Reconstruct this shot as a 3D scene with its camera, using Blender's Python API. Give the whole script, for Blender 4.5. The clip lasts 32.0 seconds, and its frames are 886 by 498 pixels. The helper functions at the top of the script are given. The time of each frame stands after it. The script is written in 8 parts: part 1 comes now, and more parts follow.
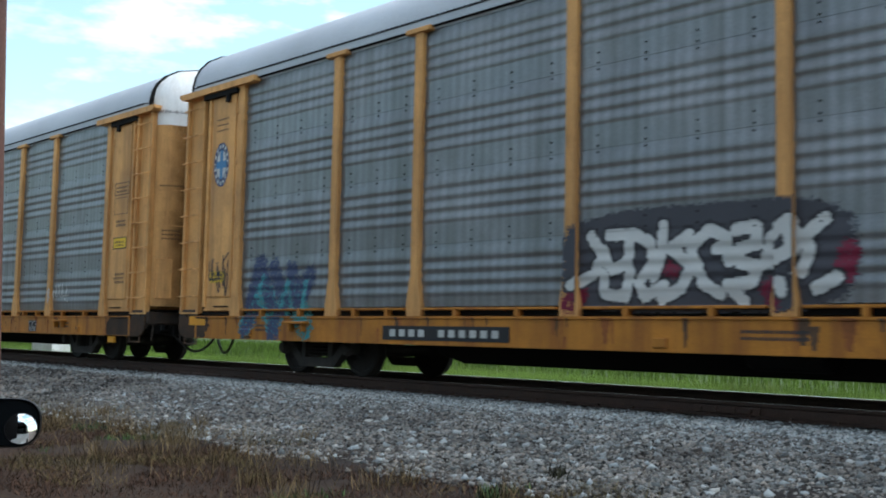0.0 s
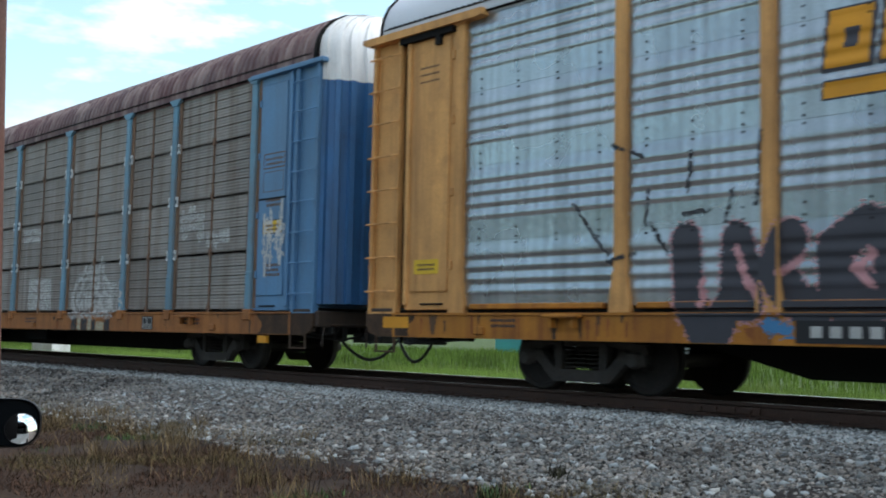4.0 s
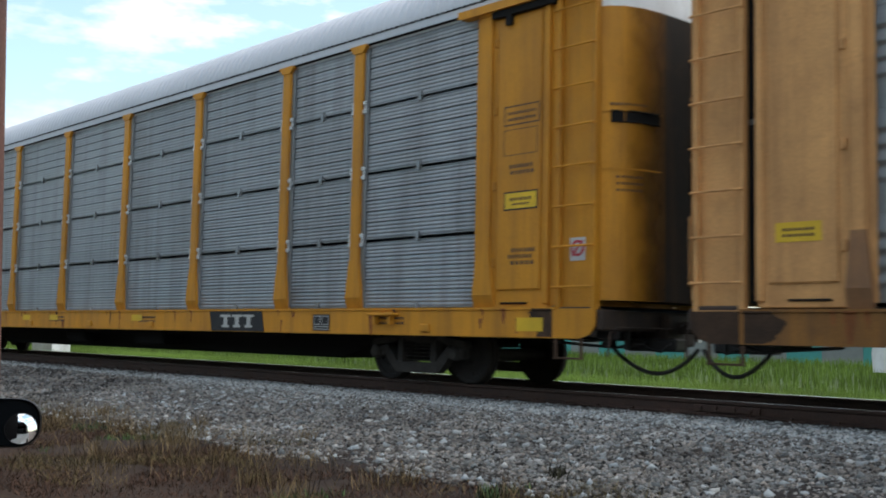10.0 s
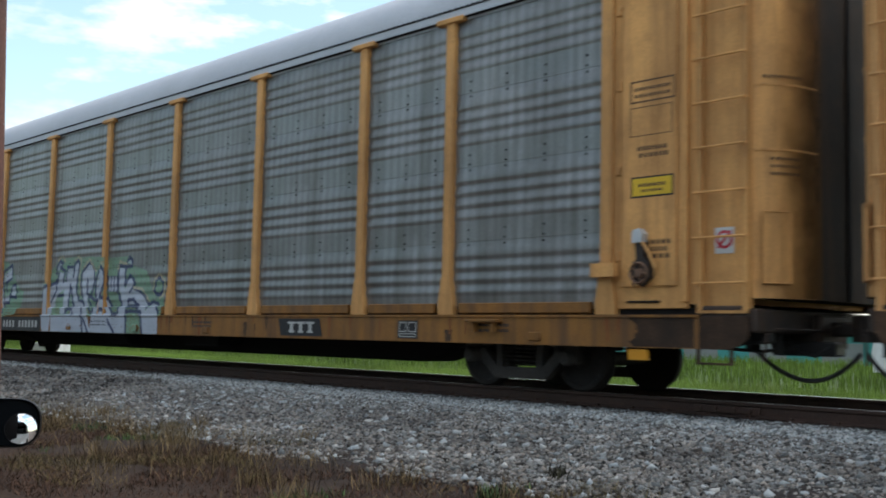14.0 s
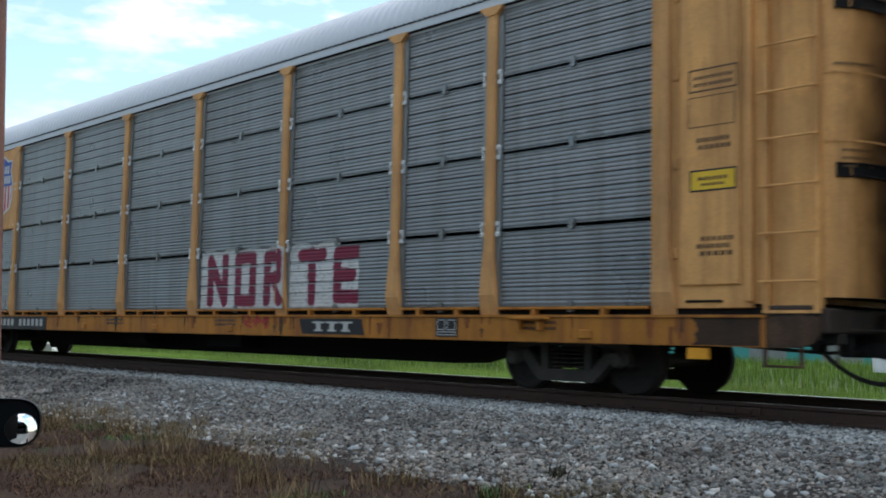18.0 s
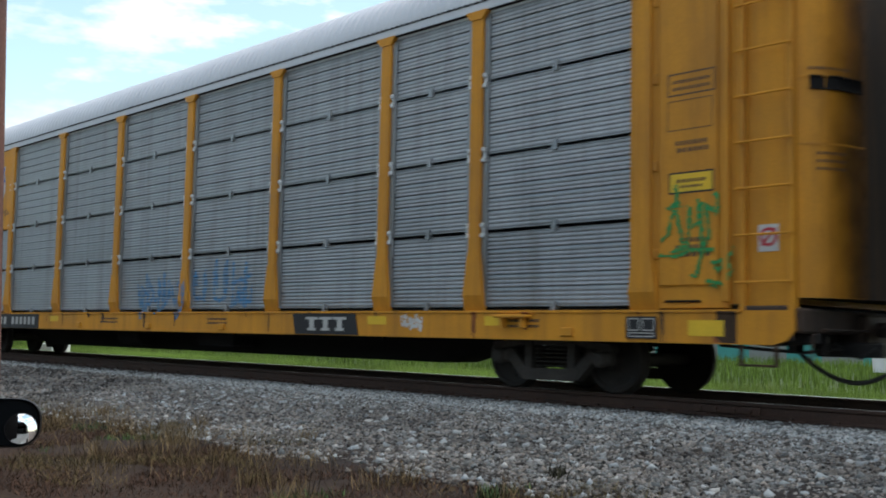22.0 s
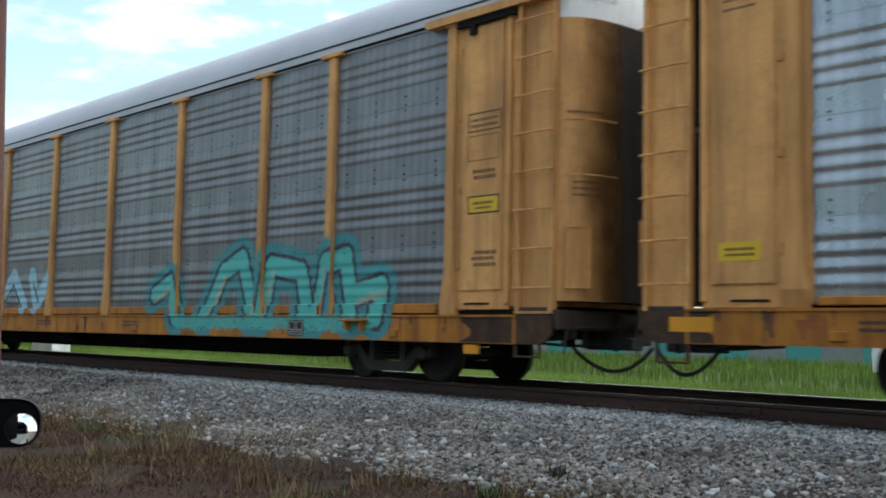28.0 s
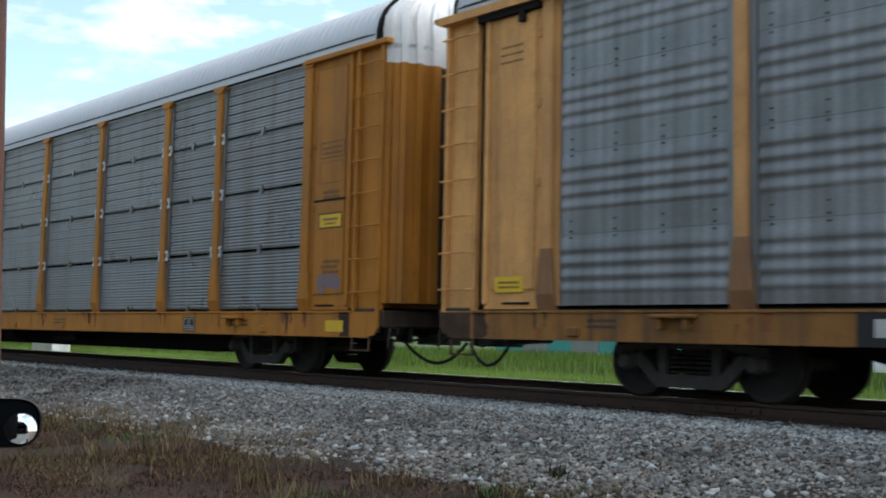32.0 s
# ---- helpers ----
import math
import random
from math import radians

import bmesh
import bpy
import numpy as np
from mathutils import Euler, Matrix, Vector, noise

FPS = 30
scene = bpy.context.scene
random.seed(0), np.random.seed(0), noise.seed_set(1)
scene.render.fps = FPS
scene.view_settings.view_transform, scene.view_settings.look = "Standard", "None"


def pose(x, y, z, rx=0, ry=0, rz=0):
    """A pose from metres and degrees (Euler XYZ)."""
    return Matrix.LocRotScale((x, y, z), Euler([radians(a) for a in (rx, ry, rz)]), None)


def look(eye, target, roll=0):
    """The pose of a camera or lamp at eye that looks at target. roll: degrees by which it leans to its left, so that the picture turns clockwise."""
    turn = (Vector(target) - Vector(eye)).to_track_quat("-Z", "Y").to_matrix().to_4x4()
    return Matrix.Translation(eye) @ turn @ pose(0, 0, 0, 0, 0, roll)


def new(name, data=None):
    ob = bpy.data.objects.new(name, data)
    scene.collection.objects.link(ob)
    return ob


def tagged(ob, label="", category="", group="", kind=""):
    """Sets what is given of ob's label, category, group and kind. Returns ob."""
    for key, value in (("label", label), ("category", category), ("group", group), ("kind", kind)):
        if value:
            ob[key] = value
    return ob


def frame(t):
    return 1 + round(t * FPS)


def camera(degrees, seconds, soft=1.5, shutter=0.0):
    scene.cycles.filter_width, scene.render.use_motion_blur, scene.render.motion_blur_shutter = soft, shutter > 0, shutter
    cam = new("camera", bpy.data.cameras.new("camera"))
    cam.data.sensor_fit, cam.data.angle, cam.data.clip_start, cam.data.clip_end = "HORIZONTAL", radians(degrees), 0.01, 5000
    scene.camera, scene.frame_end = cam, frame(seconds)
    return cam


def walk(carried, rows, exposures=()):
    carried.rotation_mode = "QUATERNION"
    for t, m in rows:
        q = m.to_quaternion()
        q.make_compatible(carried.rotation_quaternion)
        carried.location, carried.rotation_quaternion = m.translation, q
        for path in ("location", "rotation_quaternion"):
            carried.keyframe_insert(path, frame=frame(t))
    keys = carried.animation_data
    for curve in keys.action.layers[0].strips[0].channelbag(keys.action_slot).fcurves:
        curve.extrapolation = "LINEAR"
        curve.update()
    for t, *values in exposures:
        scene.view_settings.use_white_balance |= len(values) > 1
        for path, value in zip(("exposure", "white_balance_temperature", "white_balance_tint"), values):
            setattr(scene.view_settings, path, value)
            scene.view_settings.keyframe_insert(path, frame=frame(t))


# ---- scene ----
cam = camera(45.28, 32.0, soft=1.85, shutter=0.12)
EYE = pose(0, 0, 0.71, 94.638, -1.15, 46.880)
walk(cam, [(0.0, EYE), (32.0, EYE)], exposures=[(0.0, 0.56, 6320, 13), (2.0, 0.56, 6470, 16), (4.5, 0.54, 6420, 14), (7.0, 0.46, 6620, 17), (9.0, 0.48, 6520, 15),
                                                        (10.0, 0.48, 6700, 17), (11.0, 0.46, 6570, 15), (12.2, 0.46, 6500, 15), (13.0, 0.46, 6220, 11), (14.0, 0.47, 6650, 17), (17.0, 0.48, 6420, 15), (20.0, 0.46, 6620, 17), (23.0, 0.50, 6770, 17),
                                                        (26.0, 0.54, 6770, 17), (29.0, 0.51, 6620, 16), (32.0, 0.46, 6620, 16)])

# the place: x along the track, y away from the road, z = 0 near the top of the rails
TRACK_Y = 11.35
PITCH = 28.413          # coupler to coupler
RAIL_UP = 0.035         # the near rail stands a little high, the far one higher: a slight cant
# x of the first car's middle, by time
TRAIN = [(0.0, -32.48), (1.3, -49.12), (2.1, -59.31), (3.0, -70.92), (3.5, -77.38), (4.5, -90.32), (6.6, -117.95), (7.9, -135.28),
         (9.0, -150.04), (9.9, -162.16), (10.8, -174.35), (11.9, -189.36), (13.0, -204.5), (14.5, -225.25), (16.5, -253.23),
         (17.5, -267.32), (19.0, -288.47), (20.0, -302.76), (20.8, -314.16), (22.0, -331.45), (23.0, -345.92), (23.9, -359.1),
         (24.8, -372.45), (25.0, -375.56), (26.0, -390.31), (26.5, -397.63), (28.5, -427.37), (29.7, -445.35), (30.6, -458.89),
         (31.4, -471.04), (32.0, -480.04)]

# ---------------------------------------------------------------- light
world = bpy.data.worlds.new("sky")
scene.world = world
world.use_nodes = True
wn, wl = world.node_tree.nodes, world.node_tree.links
wn.clear()
w_out = wn.new("ShaderNodeOutputWorld")
w_bg = wn.new("ShaderNodeBackground")
w_sky = wn.new("ShaderNodeTexSky")
w_sky.sky_type, w_sky.sun_disc = "NISHITA", False
w_sky.sun_elevation, w_sky.sun_rotation = radians(56), radians(33)
w_co = wn.new("ShaderNodeTexCoord")
w_map = wn.new("ShaderNodeMapping")
w_map.inputs["Scale"].default_value = (2.2, 2.2, 6.5)
w_noise = wn.new("ShaderNodeTexNoise")
w_noise.inputs["Scale"].default_value, w_noise.inputs["Detail"].default_value, w_noise.inputs["Roughness"].default_value = 3.3, 6, 0.55
w_ramp = wn.new("ShaderNodeValToRGB")
w_ramp.color_ramp.elements[0].position, w_ramp.color_ramp.elements[1].position = 0.45, 0.61
w_ramp.color_ramp.elements[0].color = (0.06, 0.06, 0.06, 1)
w_scale = wn.new("ShaderNodeVectorMath")
w_scale.operation = "MULTIPLY"
w_scale.inputs[1].default_value = (0.20, 0.225, 0.19)
w_mix = wn.new("ShaderNodeMix")
w_mix.data_type = "RGBA"
# thin cloud, brightest round the hidden sun beyond the train
w_dot = wn.new("ShaderNodeVectorMath")
w_dot.operation = "DOT_PRODUCT"
w_dot.inputs[1].default_value = (0.30, 0.47, 0.83)
w_glow = wn.new("ShaderNodeMapRange")
w_glow.inputs["From Min"].default_value, w_glow.inputs["From Max"].default_value = -0.42, 0.95
w_glow.inputs["To Min"].default_value, w_glow.inputs["To Max"].default_value = 0.05, 2.25
w_cloud = wn.new("ShaderNodeVectorMath")
w_cloud.operation = "SCALE"
w_cloud.inputs[0].default_value = (0.95, 1.0, 1.02)
wl.new(w_co.outputs["Generated"], w_dot.inputs[0])
wl.new(w_dot.outputs["Value"], w_glow.inputs["Value"])
wl.new(w_glow.outputs[0], w_cloud.inputs["Scale"])
wl.new(w_cloud.outputs["Vector"], w_mix.inputs["B"])
wl.new(w_co.outputs["Generated"], w_map.inputs["Vector"])
wl.new(w_map.outputs["Vector"], w_noise.inputs["Vector"])
wl.new(w_noise.outputs["Fac"], w_ramp.inputs["Fac"])
wl.new(w_ramp.outputs["Color"], w_mix.inputs["Factor"])
wl.new(w_sky.outputs["Color"], w_scale.inputs[0])
wl.new(w_scale.outputs["Vector"], w_mix.inputs["A"])
wl.new(w_mix.outputs["Result"], w_bg.inputs["Color"])
w_bg.inputs["Strength"].default_value = 1.0
wl.new(w_bg.outputs["Background"], w_out.inputs["Surface"])

sun = new("sun", bpy.data.lights.new("sun", "SUN"))
sun.data.energy, sun.data.angle, sun.data.color = 0.7, radians(18), (1.0, 0.96, 0.9)
sun.matrix_world = look((30, 47, 83), (0, 0, 0))

# ---------------------------------------------------------------- materials
MATS = {}


def material(name, color, rough=0.6, metal=0.0, vary=0.18, scale=2.0, streak=0.0, dirt=(0.05, 0.045, 0.04), dirt_amount=0.0,
             grain=40.0, bump=0.15, islands=False, spec=0.5, plaid=0.0, tint=None):
    """A weathered surface: base colour varied at two scales, vertical streaks, patches of dirt and fine relief."""
    if name in MATS:
        return MATS[name]
    m = bpy.data.materials.new(name)
    m.use_nodes = True
    n, l = m.node_tree.nodes, m.node_tree.links
    p = n["Principled BSDF"]
    p.inputs["Roughness"].default_value, p.inputs["Metallic"].default_value = rough, metal
    p.inputs["Specular IOR Level"].default_value = spec
    co, info = n.new("ShaderNodeTexCoord"), n.new("ShaderNodeObjectInfo")
    add = n.new("ShaderNodeVectorMath")
    add.operation = "MULTIPLY_ADD"
    comb = n.new("ShaderNodeCombineXYZ")
    l.new(info.outputs["Random"], comb.inputs["X"])
    l.new(info.outputs["Random"], comb.inputs["Z"])
    add.inputs[1].default_value = (37, 37, 23)
    l.new(comb.outputs[0], add.inputs[0])
    l.new(co.outputs["Object"], add.inputs[2])
    big, fine = n.new("ShaderNodeTexNoise"), n.new("ShaderNodeTexNoise")
    big.inputs["Scale"].default_value, big.inputs["Detail"].default_value = scale, 5
    fine.inputs["Scale"].default_value, fine.inputs["Detail"].default_value = grain, 3
    l.new(add.outputs[0], big.inputs["Vector"])
    l.new(add.outputs[0], fine.inputs["Vector"])

    def mul(a, b, f):
        x = n.new("ShaderNodeMix")
        x.data_type, x.blend_type = "RGBA", "MULTIPLY"
        x.inputs["Factor"].default_value = f
        l.new(a, x.inputs["A"])
        l.new(b, x.inputs["B"])
        return x.outputs["Result"]

    def ramp(src, p0, p1, lo, hi):
        r = n.new("ShaderNodeMapRange")
        r.inputs["From Min"].default_value, r.inputs["From Max"].default_value = p0, p1
        r.inputs["To Min"].default_value, r.inputs["To Max"].default_value = lo, hi
        l.new(src, r.inputs["Value"])
        return r.outputs["Result"]
    base = n.new("ShaderNodeRGB")
    base.outputs[0].default_value = (*color, 1)
    out = base.outputs[0]
    v = ramp(big.outputs["Fac"], 0.3, 0.7, 1 - vary, 1 + vary)
    out = mul(out, v, 1.0)
    out = mul(out, ramp(fine.outputs["Fac"], 0.3, 0.7, 1 - vary * 0.6, 1 + vary * 0.6), 1.0)
    out = mul(out, ramp(info.outputs["Random"], 0, 1, 1 - vary * 0.5, 1 + vary * 0.5), 1.0)
    if plaid:
        wv = n.new("ShaderNodeTexWave")
        wv.inputs["Scale"].default_value, wv.inputs["Distortion"].default_value, wv.inputs["Detail"].default_value, wv.inputs["Detail Scale"].default_value = 1.9, 0.35, 2, 0.6
        l.new(co.outputs["Object"], wv.inputs["Vector"])
        out = mul(out, ramp(wv.outputs["Fac"], 0, 1, 1 - plaid, 1 + plaid), 1.0)
    if islands:
        geo = n.new("ShaderNodeNewGeometry")
        out = mul(out, ramp(geo.outputs["Random Per Island"], 0, 1, *(islands if islands is not True else (0.12, 2.0))), 1.0)
        if tint:
            # a second, unrelated number for each piece picks its hue
            w1 = n.new("ShaderNodeMath")
            w1.operation, w1.inputs[1].default_value = "MULTIPLY", 37.7
            w2 = n.new("ShaderNodeMath")
            w2.operation = "FRACT"
            l.new(geo.outputs["Random Per Island"], w1.inputs[0])
            l.new(w1.outputs[0], w2.inputs[0])
            hue = n.new("ShaderNodeMix")
            hue.data_type = "RGBA"
            hue.inputs["A"].default_value, hue.inputs["B"].default_value = (*tint[0], 1), (*tint[1], 1)
            l.new(w2.outputs[0], hue.inputs["Factor"])
            out = mul(out, hue.outputs["Result"], 1.0)
    if streak:
        mp, st = n.new("ShaderNodeMapping"), n.new("ShaderNodeTexNoise")
        mp.inputs["Scale"].default_value = (1.5, 1.5, 0.11)
        col = n.new("ShaderNodeVectorMath")
        col.operation = "MULTIPLY_ADD"
        col.inputs[1].default_value = (37, 37, 23)
        l.new(info.outputs["Color"], col.inputs[0])
        l.new(co.outputs["Object"], col.inputs[2])
        st.inputs["Scale"].default_value, st.inputs["Detail"].default_value, st.inputs["Roughness"].default_value = 2.2, 6, 0.65
        l.new(col.outputs[0], mp.inputs["Vector"])
        l.new(mp.outputs[0], st.inputs["Vector"])
        mx = n.new("ShaderNodeMix")
        mx.data_type = "RGBA"
        mx.inputs["B"].default_value = (*dirt, 1)
        l.new(ramp(st.outputs["Fac"], 0.46, 0.66, 0, streak), mx.inputs["Factor"])
        l.new(out, mx.inputs["A"])
        out = mx.outputs["Result"]
    if dirt_amount:
        d = n.new("ShaderNodeTexNoise")
        d.inputs["Scale"].default_value, d.inputs["Detail"].default_value, d.inputs["Roughness"].default_value = scale * 2.3, 7, 0.7
        l.new(add.outputs[0], d.inputs["Vector"])
        mx = n.new("ShaderNodeMix")
        mx.data_type = "RGBA"
        mx.inputs["B"].default_value = (*dirt, 1)
        l.new(ramp(d.outputs["Fac"], 0.5, 0.72, 0, dirt_amount), mx.inputs["Factor"])
        l.new(out, mx.inputs["A"])
        out = mx.outputs["Result"]
    l.new(out, p.inputs["Base Color"])
    l.new(ramp(big.outputs["Fac"], 0.3, 0.7, max(0.05, rough - 0.1), min(1, rough + 0.1)), p.inputs["Roughness"])
    if bump:
        b = n.new("ShaderNodeBump")
        b.inputs["Strength"].default_value, b.inputs["Distance"].default_value = bump, 0.01
        l.new(fine.outputs["Fac"], b.inputs["Height"])
        l.new(b.outputs[0], p.inputs["Normal"])
    MATS[name] = m
    return m


def leaf(name, color, vary, scale, through_light=0.4, islands=(0.45, 1.5)):
    """A blade of grass: matt, and lit from behind as well."""
    m = material(name, color, 0.8, 0, vary, scale, islands=islands, bump=0, spec=0.1)
    n, l = m.node_tree.nodes, m.node_tree.links
    p = n["Principled BSDF"]
    back, mix = n.new("ShaderNodeBsdfTranslucent"), n.new("ShaderNodeMixShader")
    l.new(p.inputs["Base Color"].links[0].from_socket, back.inputs["Color"])
    mix.inputs[0].default_value = through_light
    l.new(p.outputs[0], mix.inputs[1])
    l.new(back.outputs[0], mix.inputs[2])
    l.new(mix.outputs[0], n["Material Output"].inputs["Surface"])
    return m


def paint(name, color, rough=0.55, vary=0.1):
    return material("paint_" + name, color, rough, vary=vary, scale=3, grain=60, bump=0.05, spec=0.3)


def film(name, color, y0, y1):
    """A thin brown overlay, dirt with the gap's shade put in, that thins out unevenly across the door."""
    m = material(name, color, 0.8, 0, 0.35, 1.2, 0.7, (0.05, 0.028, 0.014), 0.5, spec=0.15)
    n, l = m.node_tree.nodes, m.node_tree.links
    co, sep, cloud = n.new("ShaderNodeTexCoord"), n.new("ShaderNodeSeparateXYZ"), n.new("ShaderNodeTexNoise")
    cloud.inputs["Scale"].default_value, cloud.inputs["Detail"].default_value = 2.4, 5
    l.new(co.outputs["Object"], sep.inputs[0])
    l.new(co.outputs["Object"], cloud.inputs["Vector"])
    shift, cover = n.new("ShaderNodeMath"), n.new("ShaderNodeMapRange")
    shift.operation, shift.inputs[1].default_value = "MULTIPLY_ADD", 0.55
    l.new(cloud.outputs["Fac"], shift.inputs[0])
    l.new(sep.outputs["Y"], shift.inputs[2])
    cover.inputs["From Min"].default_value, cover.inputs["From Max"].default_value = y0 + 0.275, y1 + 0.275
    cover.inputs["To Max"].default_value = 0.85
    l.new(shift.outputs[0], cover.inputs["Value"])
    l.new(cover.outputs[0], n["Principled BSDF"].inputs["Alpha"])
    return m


RUST = (0.11, 0.045, 0.022)
# dims the curved door towards the car gap: grime and shade in one colour
DOOR_GRIME_SHADE = film("grimed_shaded_door_paint", (0.13, 0.06, 0.016), -1.28, -0.70)
GREY_A = material("grey_panel", (0.275, 0.292, 0.306), 0.38, 0.55, 0.16, 0.8, 0.4, (0.12, 0.11, 0.10))
GREY_B = material("dark_grey_panel", (0.215, 0.221, 0.23), 0.38, 0.55, 0.18, 0.8, 0.5, (0.095, 0.092, 0.085), 0.35, plaid=0.10)
DARK_B = material("dull_dark_panel", (0.19, 0.186, 0.182), 0.4, 0.5, 0.16, 0.8, 0.5, (0.09, 0.086, 0.08), 0.35, plaid=0.12)
OLIVE_B = material("olive_grey_panel", (0.185, 0.168, 0.145), 0.4, 0.5, 0.18, 0.8, 0.55, (0.085, 0.076, 0.064), 0.35, plaid=0.14)
BROWN_B = material("brown_grey_panel", (0.215, 0.216, 0.213), 0.38, 0.55, 0.18, 0.8, 0.55, (0.085, 0.076, 0.064), 0.35, plaid=0.12)
SILVER_B = material("silver_panel", (0.395, 0.43, 0.46), 0.26, 0.8, 0.14, 0.8, 0.4, (0.15, 0.155, 0.16), plaid=0.06)
TAN_A = material("tan_rusted_panel", (0.245, 0.228, 0.205), 0.6, 0.2, 0.24, 0.9, 0.6, (0.125, 0.08, 0.055), 0.3)
DIRTY_A = material("sooty_panel", (0.215, 0.20, 0.175), 0.6, 0.15, 0.22, 0.7, 0.95, (0.025, 0.022, 0.02), 0.3)
YELLOW = material("yellow_paint", (0.65, 0.335, 0.115), 0.6, 0, 0.15, 1.2, 0.55, (0.21, 0.095, 0.035), 0.34, spec=0.25)
ORANGE = material("orange_yellow_paint", (0.58, 0.25, 0.022), 0.55, 0, 0.12, 1.2, 0.4, (0.2, 0.085, 0.025), 0.15, spec=0.25)
ORANGE_WORN = material("worn_orange_paint", (0.42, 0.165, 0.02), 0.55, 0, 0.15, 1.2, 0.5, (0.2, 0.085, 0.025), 0.25, spec=0.25)
PEACH = material("faded_yellow_paint", (0.60, 0.315, 0.12), 0.65, 0, 0.16, 1.2, 0.45, (0.24, 0.11, 0.045), 0.36, spec=0.25)
SILL_YELLOW = material("worn_yellow_sill", (0.42, 0.168, 0.025), 0.6, 0, 0.2, 1.3, 0.7, (0.17, 0.055, 0.02), 0.38, spec=0.25)
# near-black leaf colour holds soot and the shade of the gap between cars
SOOT_SHADE = material("sooty_shaded_door_leaf", (0.03, 0.023, 0.018), 0.85, 0, 0.3, 1.5, 0.5, (0.09, 0.05, 0.025), 0.4, spec=0.2)
TAN_SILL = material("dull_yellow_paint", (0.24, 0.108, 0.027), 0.6, 0, 0.2, 1.5, 0.75, (0.09, 0.05, 0.03), 0.4, spec=0.25)
RUST_SILL = material("rusty_orange_paint", (0.33, 0.13, 0.04), 0.65, 0, 0.25, 1.5, 0.5, RUST, 0.4, spec=0.25)
BLUE = material("blue_paint", (0.085, 0.215, 0.38), 0.5, 0, 0.14, 1.2, 0.3, (0.08, 0.1, 0.12), 0.15)
DEEP_BLUE = material("deep_blue_paint", (0.035, 0.14, 0.32), 0.5, 0, 0.14, 1.2, 0.5, (0.03, 0.035, 0.04), 0.25)
BLUE_POST = material("blue_post_paint", (0.10, 0.255, 0.36), 0.55, 0, 0.2, 1.2, 0.45, (0.16, 0.10, 0.06), 0.35)
MAROON = material("maroon_paint", (0.062, 0.0165, 0.02), 0.7, 0, 0.14, 1.2, 0.3, (0.05, 0.03, 0.03), 0.15)
RED = material("red_paint", (0.62, 0.13, 0.085), 0.55, 0, 0.12, 1.2, 0.25, (0.2, 0.06, 0.05), 0.15)
PINK = material("faded_red_paint", (0.42, 0.075, 0.09), 0.5, 0, 0.12, 1.2, 0.3, (0.12, 0.04, 0.04), 0.12)
RED_SILL = material("dark_red_sill", (0.17, 0.055, 0.045), 0.7, 0, 0.2, 1.5, 0.5, (0.05, 0.035, 0.03), 0.4)
ROOF_GREY = material("grey_roof", (0.43, 0.46, 0.50), 0.6, 0.1, 0.12, 0.6, 0.0)
ROOF_WHITE = material("white_roof", (0.52, 0.55, 0.59), 0.6, 0.1, 0.06, 0.6, 0.0)
ROOF_MAROON = material("maroon_roof", (0.085, 0.036, 0.038), 0.65, 0, 0.3, 0.9, 0.75, (0.30, 0.22, 0.20), 0.2)
ROOF_RUST = material("white_rusted_roof", (0.50, 0.54, 0.60), 0.5, 0.1, 0.12, 0.5, 0.7, (0.15, 0.09, 0.06), 0.7)
WHITE = material("white_paint", (0.76, 0.76, 0.75), 0.5, 0, 0.08, 1.2, 0.35, (0.34, 0.30, 0.24), 0.25)
BLACK = material("black_steel", (0.012, 0.0115, 0.0115), 0.85, 0, 0.25, 2, 0, bump=0.2, spec=0.15)
TRUCK = material("truck_steel", (0.05, 0.045, 0.041), 0.85, 0, 0.25, 4, 0, (0.05, 0.035, 0.027), 0.4, spec=0.2)
WHEEL = material("wheel_steel", (0.028, 0.025, 0.023), 0.8, 0.0, 0.2, 4, 0, (0.05, 0.034, 0.027), 0.3, spec=0.2)
GREASE = material("greasy_rusty_steel", (0.062, 0.036, 0.022), 0.75, 0, 0.35, 4, 0.5, (0.02, 0.016, 0.013), 0.5, spec=0.2)
TREAD = material("worn_steel", (0.42, 0.41, 0.40), 0.18, 1.0, 0.1, 6)
DULL_TREAD = material("dark_worn_steel", (0.06, 0.054, 0.05), 0.45, 0.6, 0.2, 6)
GRIME = material("grimy_rust_steel", (0.03, 0.021, 0.016), 0.8, 0, 0.3, 3, 0.3, (0.09, 0.045, 0.022), 0.45, bump=0.3)
SEAM = material("rust_seam", (0.15, 0.082, 0.05), 0.8, 0, 0.3, 3, 0.4, (0.2, 0.14, 0.09), 0.4)
FOOT = material("dusty_post_foot", (0.26, 0.125, 0.05), 0.65, 0, 0.15, 2, 0.5, (0.12, 0.065, 0.04), 0.3)
RUBBER = material("black_rubber", (0.012, 0.012, 0.012), 0.55, 0, 0.1)
GALV = material("galvanised_bracket", (0.55, 0.57, 0.58), 0.45, 0.4, 0.1, 5)
BOARD = paint("black_board", (0.02, 0.02, 0.022))
LETTER = paint("white_letter", (0.42, 0.42, 0.40))
RAIL_RUST = material("rail_rust", (0.064, 0.036, 0.027), 0.8, 0.2, 0.25, 3)
TIE_WOOD = material("creosoted_tie", (0.045, 0.035, 0.03), 0.9, 0, 0.3, 5)

